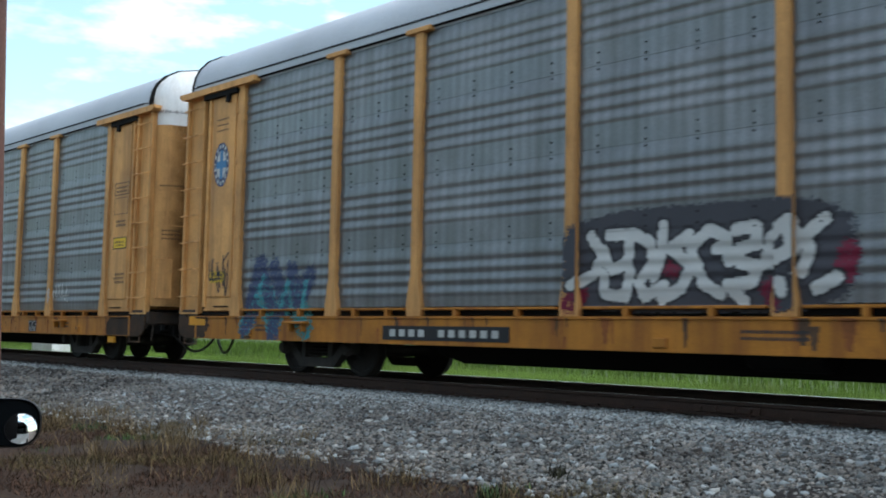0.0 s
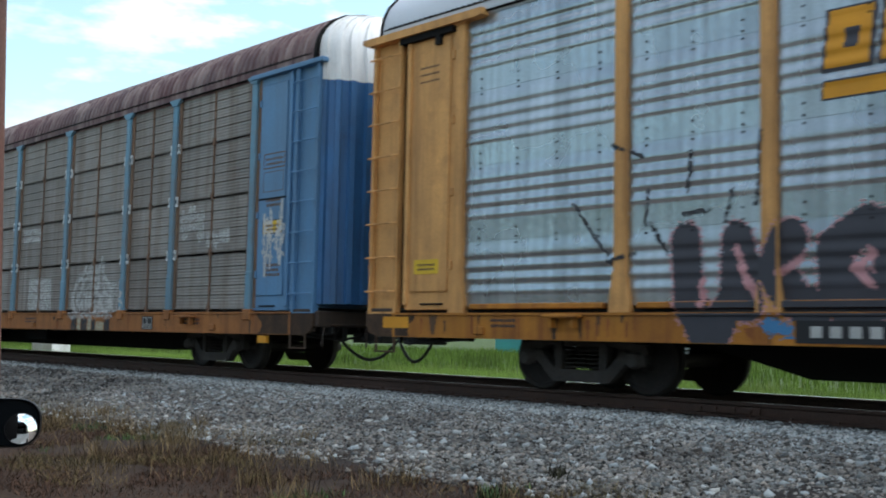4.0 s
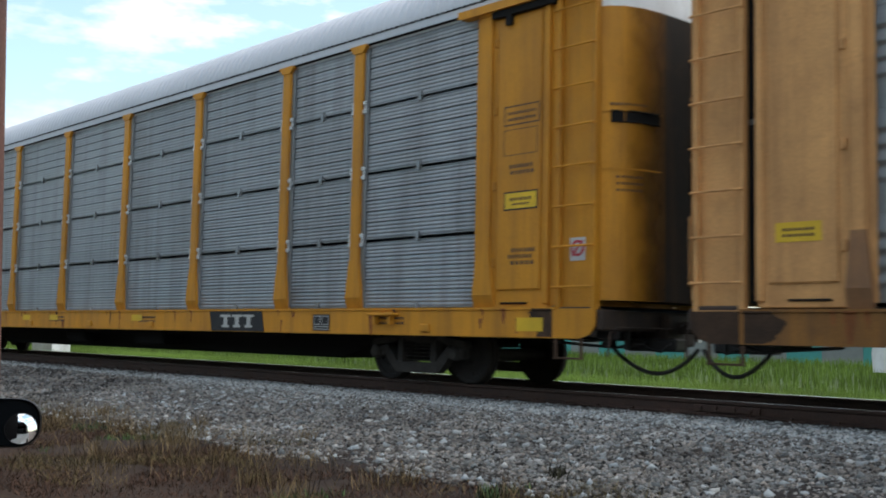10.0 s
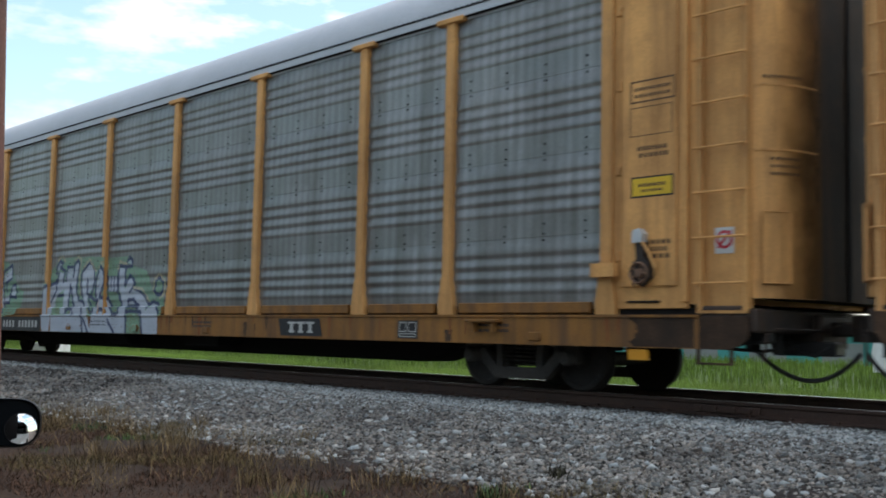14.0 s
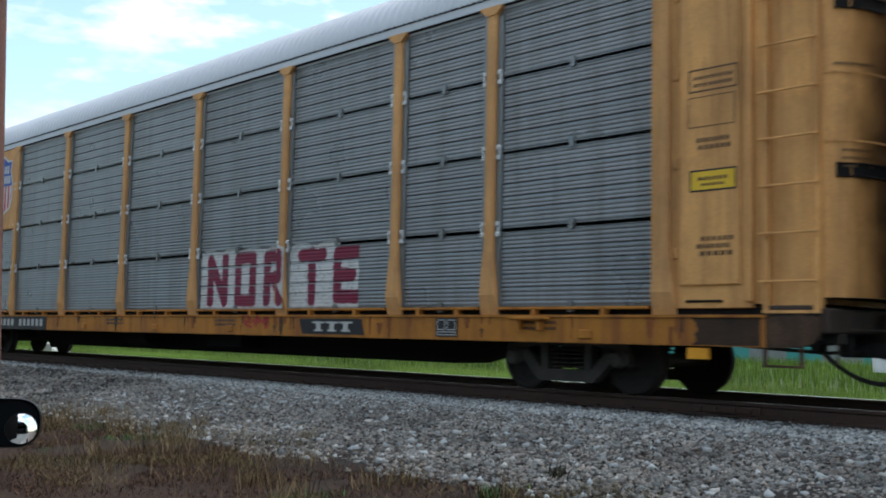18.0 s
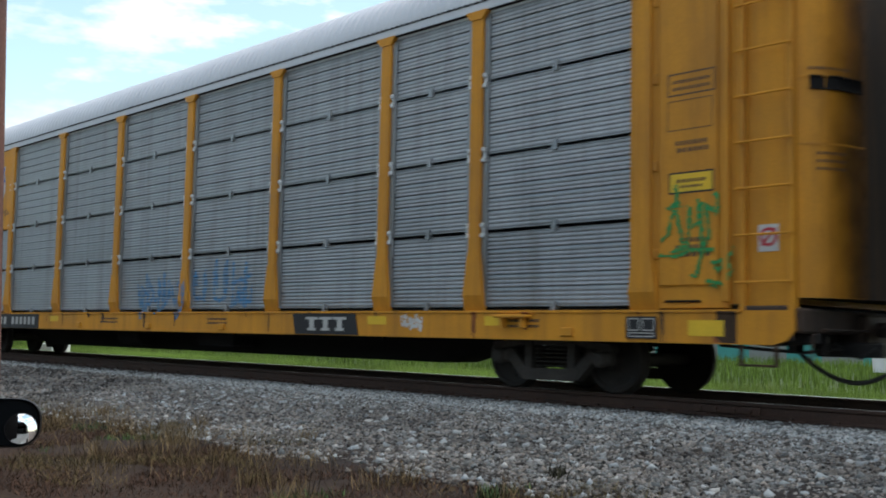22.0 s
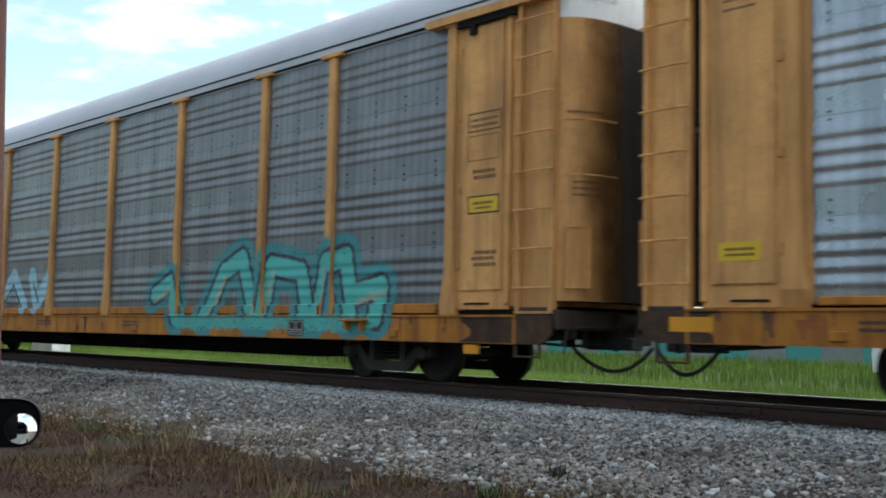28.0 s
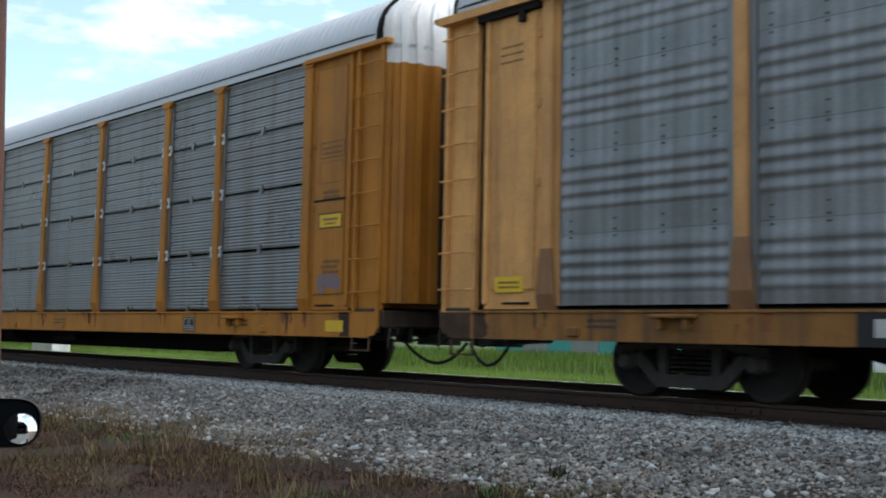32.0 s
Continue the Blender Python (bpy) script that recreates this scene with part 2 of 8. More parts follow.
# ---------------------------------------------------------------- mesh helpers
class Shape:
    """Collects vertices and faces of one mesh; slot says which material a face takes."""

    def __init__(self):
        self.v, self.f, self.s = [], [], []

    def add(self, verts, faces, slot=0):
        o = len(self.v)
        self.v += [tuple(p) for p in verts]
        self.f += [tuple(i + o for i in q) for q in faces]
        self.s += [slot] * len(faces)
        return self

    def box(self, x0, x1, y0, y1, z0, z1, slot=0, c=0.0):
        """A box; c: the width of its bevelled edges."""
        if not c:
            v = [(x, y, z) for z in (z0, z1) for y in (y0, y1) for x in (x0, x1)]
            return self.add(v, [(0, 2, 3, 1), (4, 5, 7, 6), (0, 1, 5, 4), (2, 6, 7, 3), (0, 4, 6, 2), (1, 3, 7, 5)], slot)
        bm = bmesh.new()
        bmesh.ops.create_cube(bm, size=1, matrix=Matrix.Translation(((x0 + x1) / 2, (y0 + y1) / 2, (z0 + z1) / 2)) @ Matrix.Diagonal((x1 - x0, y1 - y0, z1 - z0, 1)))
        bmesh.ops.bevel(bm, geom=bm.edges[:], offset=c, segments=1, affect="EDGES")
        bm.verts.index_update()
        self.add([p.co[:] for p in bm.verts], [[p.index for p in q.verts] for q in bm.faces], slot)
        bm.free()
        return self

    def prism(self, pts, a, b, axis="y", slot=0):
        """A polygon pushed from a to b along an axis. pts: (x, z) for y, (y, z) for x, (x, y) for z."""
        put = {"y": lambda p, t: (p[0], t, p[1]), "x": lambda p, t: (t, p[0], p[1]), "z": lambda p, t: (p[0], p[1], t)}[axis]
        n = len(pts)
        v = [put(p, a) for p in pts] + [put(p, b) for p in pts]
        return self.add(v, [tuple(range(n)), tuple(range(2 * n - 1, n - 1, -1))] + [(i, (i + 1) % n, (i + 1) % n + n, i + n) for i in range(n)], slot)

    def sheet(self, rows, slot=0):
        """A grid of points, row by row."""
        m = len(rows[0])
        return self.add([p for r in rows for p in r],
                        [(i * m + j, i * m + j + 1, (i + 1) * m + j + 1, (i + 1) * m + j) for i in range(len(rows) - 1) for j in range(m - 1)], slot)

    def lathe(self, prof, axis="y", n=28, at=(0, 0, 0), slot=0):
        """A profile of (radius, along) turned round an axis."""
        rows = []
        for r, t in prof:
            row = []
            for i in range(n + 1):
                a = 2 * math.pi * i / n
                p = {"y": (r * math.cos(a), t, r * math.sin(a)), "x": (t, r * math.cos(a), r * math.sin(a)), "z": (r * math.cos(a), r * math.sin(a), t)}[axis]
                row.append((p[0] + at[0], p[1] + at[1], p[2] + at[2]))
            rows.append(row)
        return self.sheet(rows, slot)

    def tube(self, pts, r, n=7, slot=0):
        pts = [Vector(p) for p in pts]
        rows = []
        for i, p in enumerate(pts):
            d = (pts[min(i + 1, len(pts) - 1)] - pts[max(i - 1, 0)]).normalized()
            a = d.cross(Vector((0.31, 0.9, 0.2))).normalized()
            b = d.cross(a)
            rows.append([p + r * (math.cos(2 * math.pi * k / n) * a + math.sin(2 * math.pi * k / n) * b) for k in range(n + 1)])
        return self.sheet(rows, slot)

    def mesh(self, name, mats, smooth=False):
        me = bpy.data.meshes.new(name)
        me.from_pydata(self.v, [], self.f)
        for m in mats:
            me.materials.append(m)
        if len(mats) > 1:
            me.polygons.foreach_set("material_index", self.s)
        bm = bmesh.new()
        bm.from_mesh(me)
        bmesh.ops.remove_doubles(bm, verts=bm.verts, dist=0.0004)
        bmesh.ops.recalc_face_normals(bm, faces=bm.faces)
        bm.to_mesh(me)
        bm.free()
        if smooth:
            me.polygons.foreach_set("use_smooth", [True] * len(me.polygons))
            me.set_sharp_from_angle(angle=radians(38))
        return me


CACHE = {}


def cached(key, make, mats, name, smooth=False):
    """One mesh for all alike pieces of the same material."""
    k = (key, tuple(m.name for m in mats))
    if k not in CACHE:
        CACHE[k] = make().mesh(name, mats, smooth)
    return CACHE[k]


def part(name, mesh, parent, at=(0, 0, 0), label="", turn=0):
    """Links a mesh as one part under a thing or a part."""
    ob = new(name, mesh)
    ob.parent = parent
    ob.matrix_basis = pose(*at, 0, 0, turn)
    if label:
        tagged(ob, label)
    return ob


def thing(name, label, category, m=Matrix(), group="", kind="", mesh=None):
    ob = new(name, mesh)
    ob.matrix_basis = m
    return tagged(ob, label, category, group, kind)


# ---------------------------------------------------------------- the rail cars: shared numbers
POSTS = [-11.67, -8.955, -7.055, -4.235, -1.412, 1.412, 4.235, 7.055, 8.955, 11.67]
SILL0, SILL1 = 0.675, 1.04     # the usual sill; BASE holds each car's own
BASE = {}
FACE = -1.52            # the outer face of posts
SKIN = -1.44            # the flat of the side panels
ROWS_A = [1.105, 2.115, 3.12, 4.12]
LAPS = (1.96, 2.97, 3.98, 4.99)
WAVE = 0.007


def profile(style):
    """(z, depth) up the corrugated side: A, four rows of close ridges with every third groove deeper; B, bands of four waves between riveted laps."""
    out = []
    if style == "A":
        for z0 in ROWS_A:
            out.append((z0, 0.0))
            step = 0.935 / 17
            for i in range(17):
                z = z0 + i * step
                if i in (4, 7, 10, 13):
                    out += [(z - 0.010, -0.012), (z + 0.012, -0.015), (z + 0.022, 0.006), (z + 0.032, 0.008), (z + step - 0.002, 0.002)]
                else:
                    out += [(z + 0.004, 0.0), (z + 0.018, 0.0055), (z + 0.032, 0.006), (z + step - 0.002, 0.002 if i + 1 in (4, 7, 10, 13) else 0.0)]
            out.append((z0 + 0.935, 0.0))
    else:
        out.append((1.10, 0.0))
        for lap in LAPS:
            # four waves hang below each lap, their undersides the steeper; from the last one the sheet runs flat to the next lap
            for i in range(3, -1, -1):
                lo = lap - 0.250 - 0.162 * i
                out += [(lo + 0.068 * k / 5, WAVE * (1 - math.cos(math.pi * k / 5)) + (0.004 * (1 - k / 5) if i == 3 else 0)) for k in range(5)]
                rise = 0.094 if i else 0.178
                out += [(lo + 0.068 + rise * k / 6, WAVE * (1 + math.cos(math.pi * k / 6))) for k in range(6)]
            out += [(lap - 0.002, 0.0)]
            if lap < 4.9:
                out += [(lap + 0.001, 0.004)]
        out += [(5.06, 0.0)]
    return out


PROF = {s: profile(s) for s in "AB"}


def depth(style, z):
    pr = PROF[style]
    return float(np.interp(z, [p[0] for p in pr], [p[1] for p in pr]))


def make_panel_a(w, seam):
    s = Shape()
    pr = [(z - ROWS_A[0], d) for z, d in PROF["A"] if z < ROWS_A[1] - 0.03]
    s.sheet([[(x, SKIN - d, z) for z, d in pr] for x in (-w / 2, w / 2)])
    s.sheet([[(x, SKIN + 0.03, z) for z, d in pr] for x in (-w / 2, w / 2)])
    z1 = pr[-1][0]
    s.box(-w / 2, w / 2, SKIN - 0.012, SKIN + 0.03, -0.012, 0.0)
    s.box(-w / 2, w / 2, SKIN - 0.012, SKIN + 0.03, z1, z1 + 0.012)
    s.box(-0.035, 0.035, SKIN - 0.04, SKIN + 0.03, -0.085, 0.05, 1)
    if seam:
        s.box(-0.022, 0.022, SKIN - 0.024, SKIN, 0.0, z1, 1)
    return s


def make_panel_b(w):
    s = Shape()
    s.sheet([[(x, SKIN - d, z) for z, d in PROF["B"]] for x in (-w / 2, w / 2)])
    s.sheet([[(x, SKIN + 0.025, z) for z in (1.10, 5.06)] for x in (-w / 2, w / 2)])
    n = 4 if w > 2.2 else 3
    for lap in LAPS[:3]:
        for k in range(n):
            x = w * ((k + 0.5) / n - 0.5)
            for o in (0.16, 0.035, -0.045):
                z, d = lap + o, depth("B", lap + o)
                s.box(x - 0.014, x + 0.014, SKIN - d - 0.010, SKIN, z - 0.011, z + 0.011, 1)
    return s


def make_post(wide, flare, cap, low=1.045):
    """A channel post with rounded corners, a wider foot and, on some cars, a cap plate at the eave."""
    def make():
        s = Shape()
        h = wide / 2
        s.box(-h, h, FACE, SKIN + 0.02, 1.12 if not flare else 1.6, 5.02, 0, 0.012)
        foot = 1 if flare == 2 else 0
        if flare:
            f = h * 1.75
            if flare == 3:
                s.box(-h * 1.12, h * 1.12, FACE - 0.008, SKIN + 0.01, 1.07, 1.72, 0, 0.01)
                s.box(-h * 1.5, h * 1.5, -1.552, SKIN, low - 0.14, 1.08, 3, 0.01)
            else:
                s.prism([(-h, 1.8), (h, 1.8), (f, 1.24), (-f, 1.24)], FACE - 0.006, SKIN + 0.01, "y", foot or 1)
                # the lowest part of the foot is folded back towards the deck
                t = f * 1.06
                s.add([(-f, FACE - 0.006, 1.24), (f, FACE - 0.006, 1.24), (t, FACE + 0.05, low), (-t, FACE + 0.05, low), (-f, SKIN, 1.24), (f, SKIN, 1.24), (t, SKIN, low), (-t, SKIN, low)],
                      [(0, 1, 2, 3), (0, 3, 7, 4), (1, 5, 6, 2), (3, 2, 6, 7)], 2)
            for sx in (-1, 1):
                s.box(sx * (h + 0.04) - 0.05, sx * (h + 0.04) + 0.05, SKIN - 0.032, SKIN, 1.1, 5.0, 4)
        else:
            f = h * 1.7
            s.prism([(-h, 1.5), (h, 1.5), (f, 1.12), (f, low), (-f, low), (-f, 1.12)], FACE - 0.004, SKIN + 0.01)
        if flare == 2:
            s.prism([(-h * 2.1, low), (h * 2.1, low), (h * 1.6, 0.63), (-h * 1.6, 0.63)], FACE - 0.03, SKIN, "y", 3)
        if cap:
            s.box(-0.26, 0.26, FACE - 0.03, SKIN, 4.995, 5.07, 0, 0.01)
        else:
            s.prism([(-h, 4.94), (h, 4.94), (0.19, 5.03), (0.19, 5.06), (-0.19, 5.06), (-0.19, 5.03)], FACE - 0.015, SKIN)
        return s
    return make


def make_lug():
    s = Shape()
    for sx in (-1, 1):
        s.box(sx * 0.135 - 0.03, sx * 0.135 + 0.03, FACE + 0.01, SKIN, -0.10, -0.035, 0, 0.012)
        s.box(sx * 0.135 - 0.03, sx * 0.135 + 0.03, FACE + 0.01, SKIN, 0.035, 0.10, 0, 0.012)
        s.box(sx * 0.15 - 0.018, sx * 0.15 + 0.018, FACE + 0.03, SKIN, -0.04, 0.04)
    s.box(-0.15, 0.15, SKIN - 0.01, SKIN - 0.002, -0.05, 0.05)
    return s


ROOF = [(-1.50, 5.06), (-1.50, 5.20), (-1.46, 5.38), (-1.37, 5.56), (-1.20, 5.74), (-0.93, 5.89), (-0.5, 5.99), (0, 6.03)]
ROOF = ROOF + [(-y, z) for y, z in ROOF[-2::-1]]


def make_roof(ribs):
    def make():
        s = Shape()
        x1 = 13.35
        if ribs:
            xs, off = [], []
            n = 150
            for i in range(n):
                a = -x1 + 2 * x1 * i / n
                w = 2 * x1 / n
                xs += [a, a + 0.30 * w, a + 0.42 * w, a + 0.88 * w]
                off += [0, 0, 0.022, 0.022]
            xs.append(x1)
            off.append(0)
        else:
            xs, off = [-x1, 0, x1], [0, 0, 0]
        s.sheet([[(x, y * (1 + o / 1.5 * (1 if z > 5.1 else 0)), z + o * 0.9 * (z > 5.1)) for y, z in ROOF] for x, o in zip(xs, off)])
        s.sheet([[(x, y * 0.97, z - 0.05) for y, z in ROOF] for x in (-x1, x1)])
        return s
    return make


def make_roof_edge():
    """The toothed rail under the roof's edge."""
    s = Shape()
    s.box(-13.3, 13.3, -1.506, -1.42, 5.045, 5.058)
    s.box(-13.3, 13.3, -1.510, -1.42, 5.062, 5.168, 1)
    s.box(-13.3, 13.3, -1.522, -1.42, 5.17, 5.182)
    for i in range(240):
        x = -13.2 + i * 0.11
        s.box(x, x + 0.055, -1.524, -1.49, 5.182, 5.198)
    return s


def make_arch():
    s = Shape()
    for k in (0, 1):
        s.sheet([[(x, y * 1.012, z + 0.02) for y, z in ROOF] for x in (-0.02, 0.02)])
    s.sheet([[(0.02, y * f, z + g) for y, z in ROOF] for f, g in ((1.012, 0.02), (0.97, -0.05))])
    s.sheet([[(-0.02, y * f, z + g) for y, z in ROOF] for f, g in ((1.012, 0.02), (0.97, -0.05))])
    return s


def make_sill(s0, s1):
    def make():
        prof = [(-1.525, s0), (-1.525, s1 - 0.035), (-1.545, s1 - 0.03), (-1.545, s1), (-1.40, s1), (-1.40, s1 - 0.02), (-1.50, s1 - 0.03),
                (-1.50, s0 + 0.025), (-1.42, s0 + 0.025), (-1.42, s0)]
        return Shape().prism(prof, -12.95, 12.95, "x")
    return make


def make_sill_end(s0, s1):
    """The end of the side sill under the ladder, its lower corner cut away."""
    def make():
        return Shape().prism([(12.95, s0), (13.30, s0), (13.46, s0 + 0.05), (13.54, s0 + 0.15), (13.54, s1 - 0.02), (12.95, s1 - 0.02)], -1.522, -1.485, "y")
    return make


def make_clip():
    """A small bracket that carries the angle under the side panels."""
    return Shape().box(-0.035, 0.035, -1.545, -1.44, 0.96, 1.085, 0, 0.008)


def make_underframe():
    """The black centre sill with its deeper middle, cross-bearers and the deck's underside."""
    s = Shape()
    s.prism([(-13.3, 0.98), (13.3, 0.98), (13.3, 0.70), (8.6, 0.66), (7.2, 0.30), (-7.2, 0.30), (-8.6, 0.66), (-13.3, 0.70)], -0.36, 0.36, "y")
    s.box(-13.0, 13.0, -1.42, 1.42, 0.985, 1.06)
    for i in range(13):
        x = -12 + i * 2
        s.prism([(-1.42, 0.97), (1.42, 0.97), (1.42, 0.86), (0.36, 0.7), (-0.36, 0.7), (-1.42, 0.86)], x - 0.06, x + 0.06, "x")
    s.box(-6.5, 6.5, -0.98, -0.9, 0.62, 0.7)
    s.box(1.2, 2.4, -1.05, -0.55, 0.42, 0.86, 0, 0.03)
    s.lathe([(0.0, 0), (0.2, 0.02), (0.22, 0.08), (0.22, 0.9), (0.2, 0.96), (0, 0.98)], "x", 16, (-2.2, -0.8, 0.6))
    return s


def make_far_side():
    s = Shape()
    s.box(-13.6, 13.6, 1.40, 1.46, 1.075, 5.06)
    s.box(-13.0, 13.0, 1.46, 1.53, SILL0, SILL1)
    for x in POSTS:
        s.box(x - 0.1, x + 0.1, 1.46, 1.52, 1.08, 5.05)
    s.box(-13.3, 13.3, -1.38, 1.4, 3.0, 3.06)
    return s


def make_end_panel(slot, dark=True):
    """The sheet-steel corner panel, with a flush door plate, a channel and a drain slot. x from 0 at the first post outwards."""
    def make():
        s = Shape()
        s.box(0.04, 1.07, SKIN - 0.03, SKIN + 0.03, 1.055, 5.0, 0, 0.008)
        # black back plate stands in for the shade inside the ladder gap
        s.box(1.04, 1.24, SKIN + 0.06, SKIN + 0.09, 1.1, 5.0, 1) if dark else s.box(1.06, 1.22, SKIN - 0.01, SKIN + 0.02, 1.1, 5.0)
        s.box(0.18, 0.94, SKIN - 0.052, SKIN - 0.03, 1.30, 4.86, 0, 0.015)
        s.box(1.0, 1.08, SKIN - 0.065, SKIN + 0.03, 1.12, 5.0, 0, 0.012)
        if slot:
            s.box(0.18, 0.94, SKIN - 0.06, SKIN - 0.03, slot, slot + 0.03, 1)
        s.box(0.26, 0.72, SKIN - 0.052, SKIN - 0.025, 1.12, 1.145, 1, 0.006)
        for z in (1.6, 2.6, 3.6, 4.5):
            s.box(0.1, 0.16, SKIN - 0.055, SKIN, z, z + 0.12, 0, 0.01)
        return s
    return make


def make_ladder():
    s = Shape()
    s.box(0.0, 0.62, SKIN - 0.005, SKIN + 0.03, 1.02, 5.02)
    s.box(0.0, 0.065, FACE, SKIN, 1.0, 5.02, 0, 0.01)
    s.box(0.555, 0.62, FACE, SKIN, 1.0, 5.02, 0, 0.01)
    s.box(0.0, 0.62, FACE, SKIN, 1.0, 1.03)
    return s


def make_rung():
    s = Shape()
    s.tube([(-0.01, FACE - 0.01, 0), (-0.01, FACE - 0.045, 0), (0.63, FACE - 0.045, 0), (0.63, FACE - 0.01, 0)], 0.013, 6)
    return s


def make_header(slim):
    """The bar over the corner panel, its ends cut away underneath."""
    def make():
        s = Shape()
        if slim:
            s.box(-0.1, 1.95, FACE - 0.04, SKIN + 0.02, 4.99, 5.07, 0, 0.01)
        else:
            s.prism([(-0.5, 4.99), (-0.5, 5.08), (2.0, 5.08), (2.0, 5.02), (1.9, 4.97), (-0.4, 4.97)], FACE - 0.075, SKIN + 0.02, "y")
            s.box(0.1, 1.2, FACE - 0.03, SKIN, 4.88, 4.97, 1)
            s.box(0.35, 0.45, FACE - 0.03, SKIN, 4.75, 4.9, 1)
        return s
    return make


DOOR_PLAN = [(13.42, -1.44), (13.60, -1.37), (13.74, -1.22), (13.83, -1.0), (13.88, -0.7), (13.90, -0.3), (13.91, 0)]
DOOR_PLAN = DOOR_PLAN + [(x, -y) for x, y in DOOR_PLAN[-2::-1]]


def door_plan(ribbed):
    """The end door seen from above, smooth or folded into ribs."""
    if not ribbed:
        return DOOR_PLAN
    plan = []
    for (a, b), (c, d) in zip(DOOR_PLAN[:-1], DOOR_PLAN[1:]):
        n = Vector((d - b, a - c)).normalized() * 0.06
        for t, o in ((0, 0), (0.5, 0), (0.55, 1), (0.95, 1)):
            plan.append((a + (c - a) * t + n.x * o, b + (d - b) * t + n.y * o))
    return plan + [DOOR_PLAN[-1]]


def make_end_door(ribbed):
    def make():
        keep = [q for q in door_plan(ribbed) if q[1] < -0.62]
        return Shape().sheet([[(x, y, z) for x, y in keep] for z in (1.16, 4.72)])
    return make


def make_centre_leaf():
    """The middle leaves of the end door, coloured dark for grime and for the shade between the cars."""
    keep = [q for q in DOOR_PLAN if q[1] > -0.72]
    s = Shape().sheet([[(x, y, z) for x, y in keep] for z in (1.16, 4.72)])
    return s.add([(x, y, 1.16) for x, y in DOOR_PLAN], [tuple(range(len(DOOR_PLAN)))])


def make_door_grime_shade():
    """The film on the smooth door: grime, and shade painted in towards the gap."""
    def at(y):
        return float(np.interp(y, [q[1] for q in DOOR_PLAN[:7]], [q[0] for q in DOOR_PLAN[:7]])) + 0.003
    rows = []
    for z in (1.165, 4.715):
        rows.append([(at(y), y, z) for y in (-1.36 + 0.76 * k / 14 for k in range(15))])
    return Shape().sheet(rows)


def make_door_band():
    return Shape().sheet([[(x * 1.0008 + 0.004, y * 1.004, z) for x, y in DOOR_PLAN if y < -0.62] for z in (0, 0.02)])


def make_door_frame():
    return Shape().box(13.2, 13.40, -1.40, 1.40, 1.1, 5.0)


def make_door_bar():
    return Shape().box(13.86, 13.93, -0.05, 0.01, 1.16, 4.72)


def make_end_cap(ribbed):
    """The pale upper part of the end door, closing in under the roof."""
    def make():
        s = Shape()
        rows = []
        for z in (4.72, 5.06, 5.25, 5.45, 5.62, 5.77, 5.89, 5.97):
            wide = float(np.interp(z, [q[1] for q in ROOF[:8]], [-q[0] for q in ROOF[:8]])) * 0.985
            deep = math.sqrt(max(0.05, 1 - ((z - 4.72) / 1.30) ** 2 * 0.9))
            rows.append([(13.36 + (x - 13.36) * deep, y / 1.44 * min(1.44, wide), z) for x, y in door_plan(ribbed)])
        s.sheet(rows)
        s.add(rows[-1], [tuple(range(len(rows[-1])))])
        return s
    return make


def make_slot():
    s = Shape()
    a, b = Vector((13.63, -1.35, 0)), Vector((13.885, -0.72, 0))
    m = Vector((13.80, -1.10, 0))
    s.sheet([[p + Vector((0.012, -0.012, z)) for p in (a, m, b)] for z in (0, 0.13)])
    s.sheet([[p + Vector((-0.02, 0.02, z)) for p in (a, m, b)] for z in (0, 0.13)])
    for z in (0, 0.13):
        s.tube([p + Vector((0.016, -0.016, z)) for p in (a, m, b)], 0.012, 5)
    return s


def make_hatch():
    s = Shape()
    pts = [Vector((13.63, -1.38, 0)), Vector((13.74, -1.235, 0)), Vector((13.80, -1.11, 0))]
    s.sheet([[p + Vector((0.012, -0.012, z)) for p in pts] for z in (0, 0.75)])
    for z in (0, 0.75):
        s.tube([p + Vector((0.014, -0.014, z)) for p in pts], 0.012, 5)
    for p in (pts[0], pts[2]):
        s.tube([p + Vector((0.014, -0.014, z)) for z in (0, 0.75)], 0.012, 5)
    return s


def make_end_sill():
    """The platform under the end door with its striker."""
    s = Shape()
    s.box(12.95, 13.62, -1.48, 1.48, 0.80, 1.05, 0, 0.02)
    s.box(13.1, 13.72, -0.32, 0.32, 0.62, 1.02, 0, 0.03)
    s.box(12.95, 13.5, -1.5, -1.40, 0.72, 1.08, 0, 0.02)
    return s


def make_coupler():
    s = Shape()
    s.box(13.6, 14.02, -0.075, 0.075, 0.78, 0.94, 0, 0.02)
    s.prism([(13.98, -0.12), (14.12, -0.2), (14.22, -0.14), (14.16, 0.02), (14.24, 0.1), (14.16, 0.2), (14.0, 0.14)], 0.72, 1.0, "z")
    return s


def make_lever():
    """The uncoupling rod along the end sill."""
    s = Shape()
    s.tube([(13.66, -1.42, 0.50), (13.68, -1.40, 0.78), (13.74, -1.3, 0.84), (13.74, -0.3, 0.84), (13.85, -0.12, 0.9)], 0.014, 6)
    return s


def make_stirrup():
    """A step iron: two flat hangers and a tread."""
    s = Shape()
    for x in (0.0, 0.40):
        s.box(x, x + 0.05, FACE + 0.005, FACE + 0.02, 0.46, 1.0, 0, 0.004)
    return s.box(0.0, 0.45, FACE - 0.01, FACE + 0.03, 0.45, 0.475, 0, 0.004)


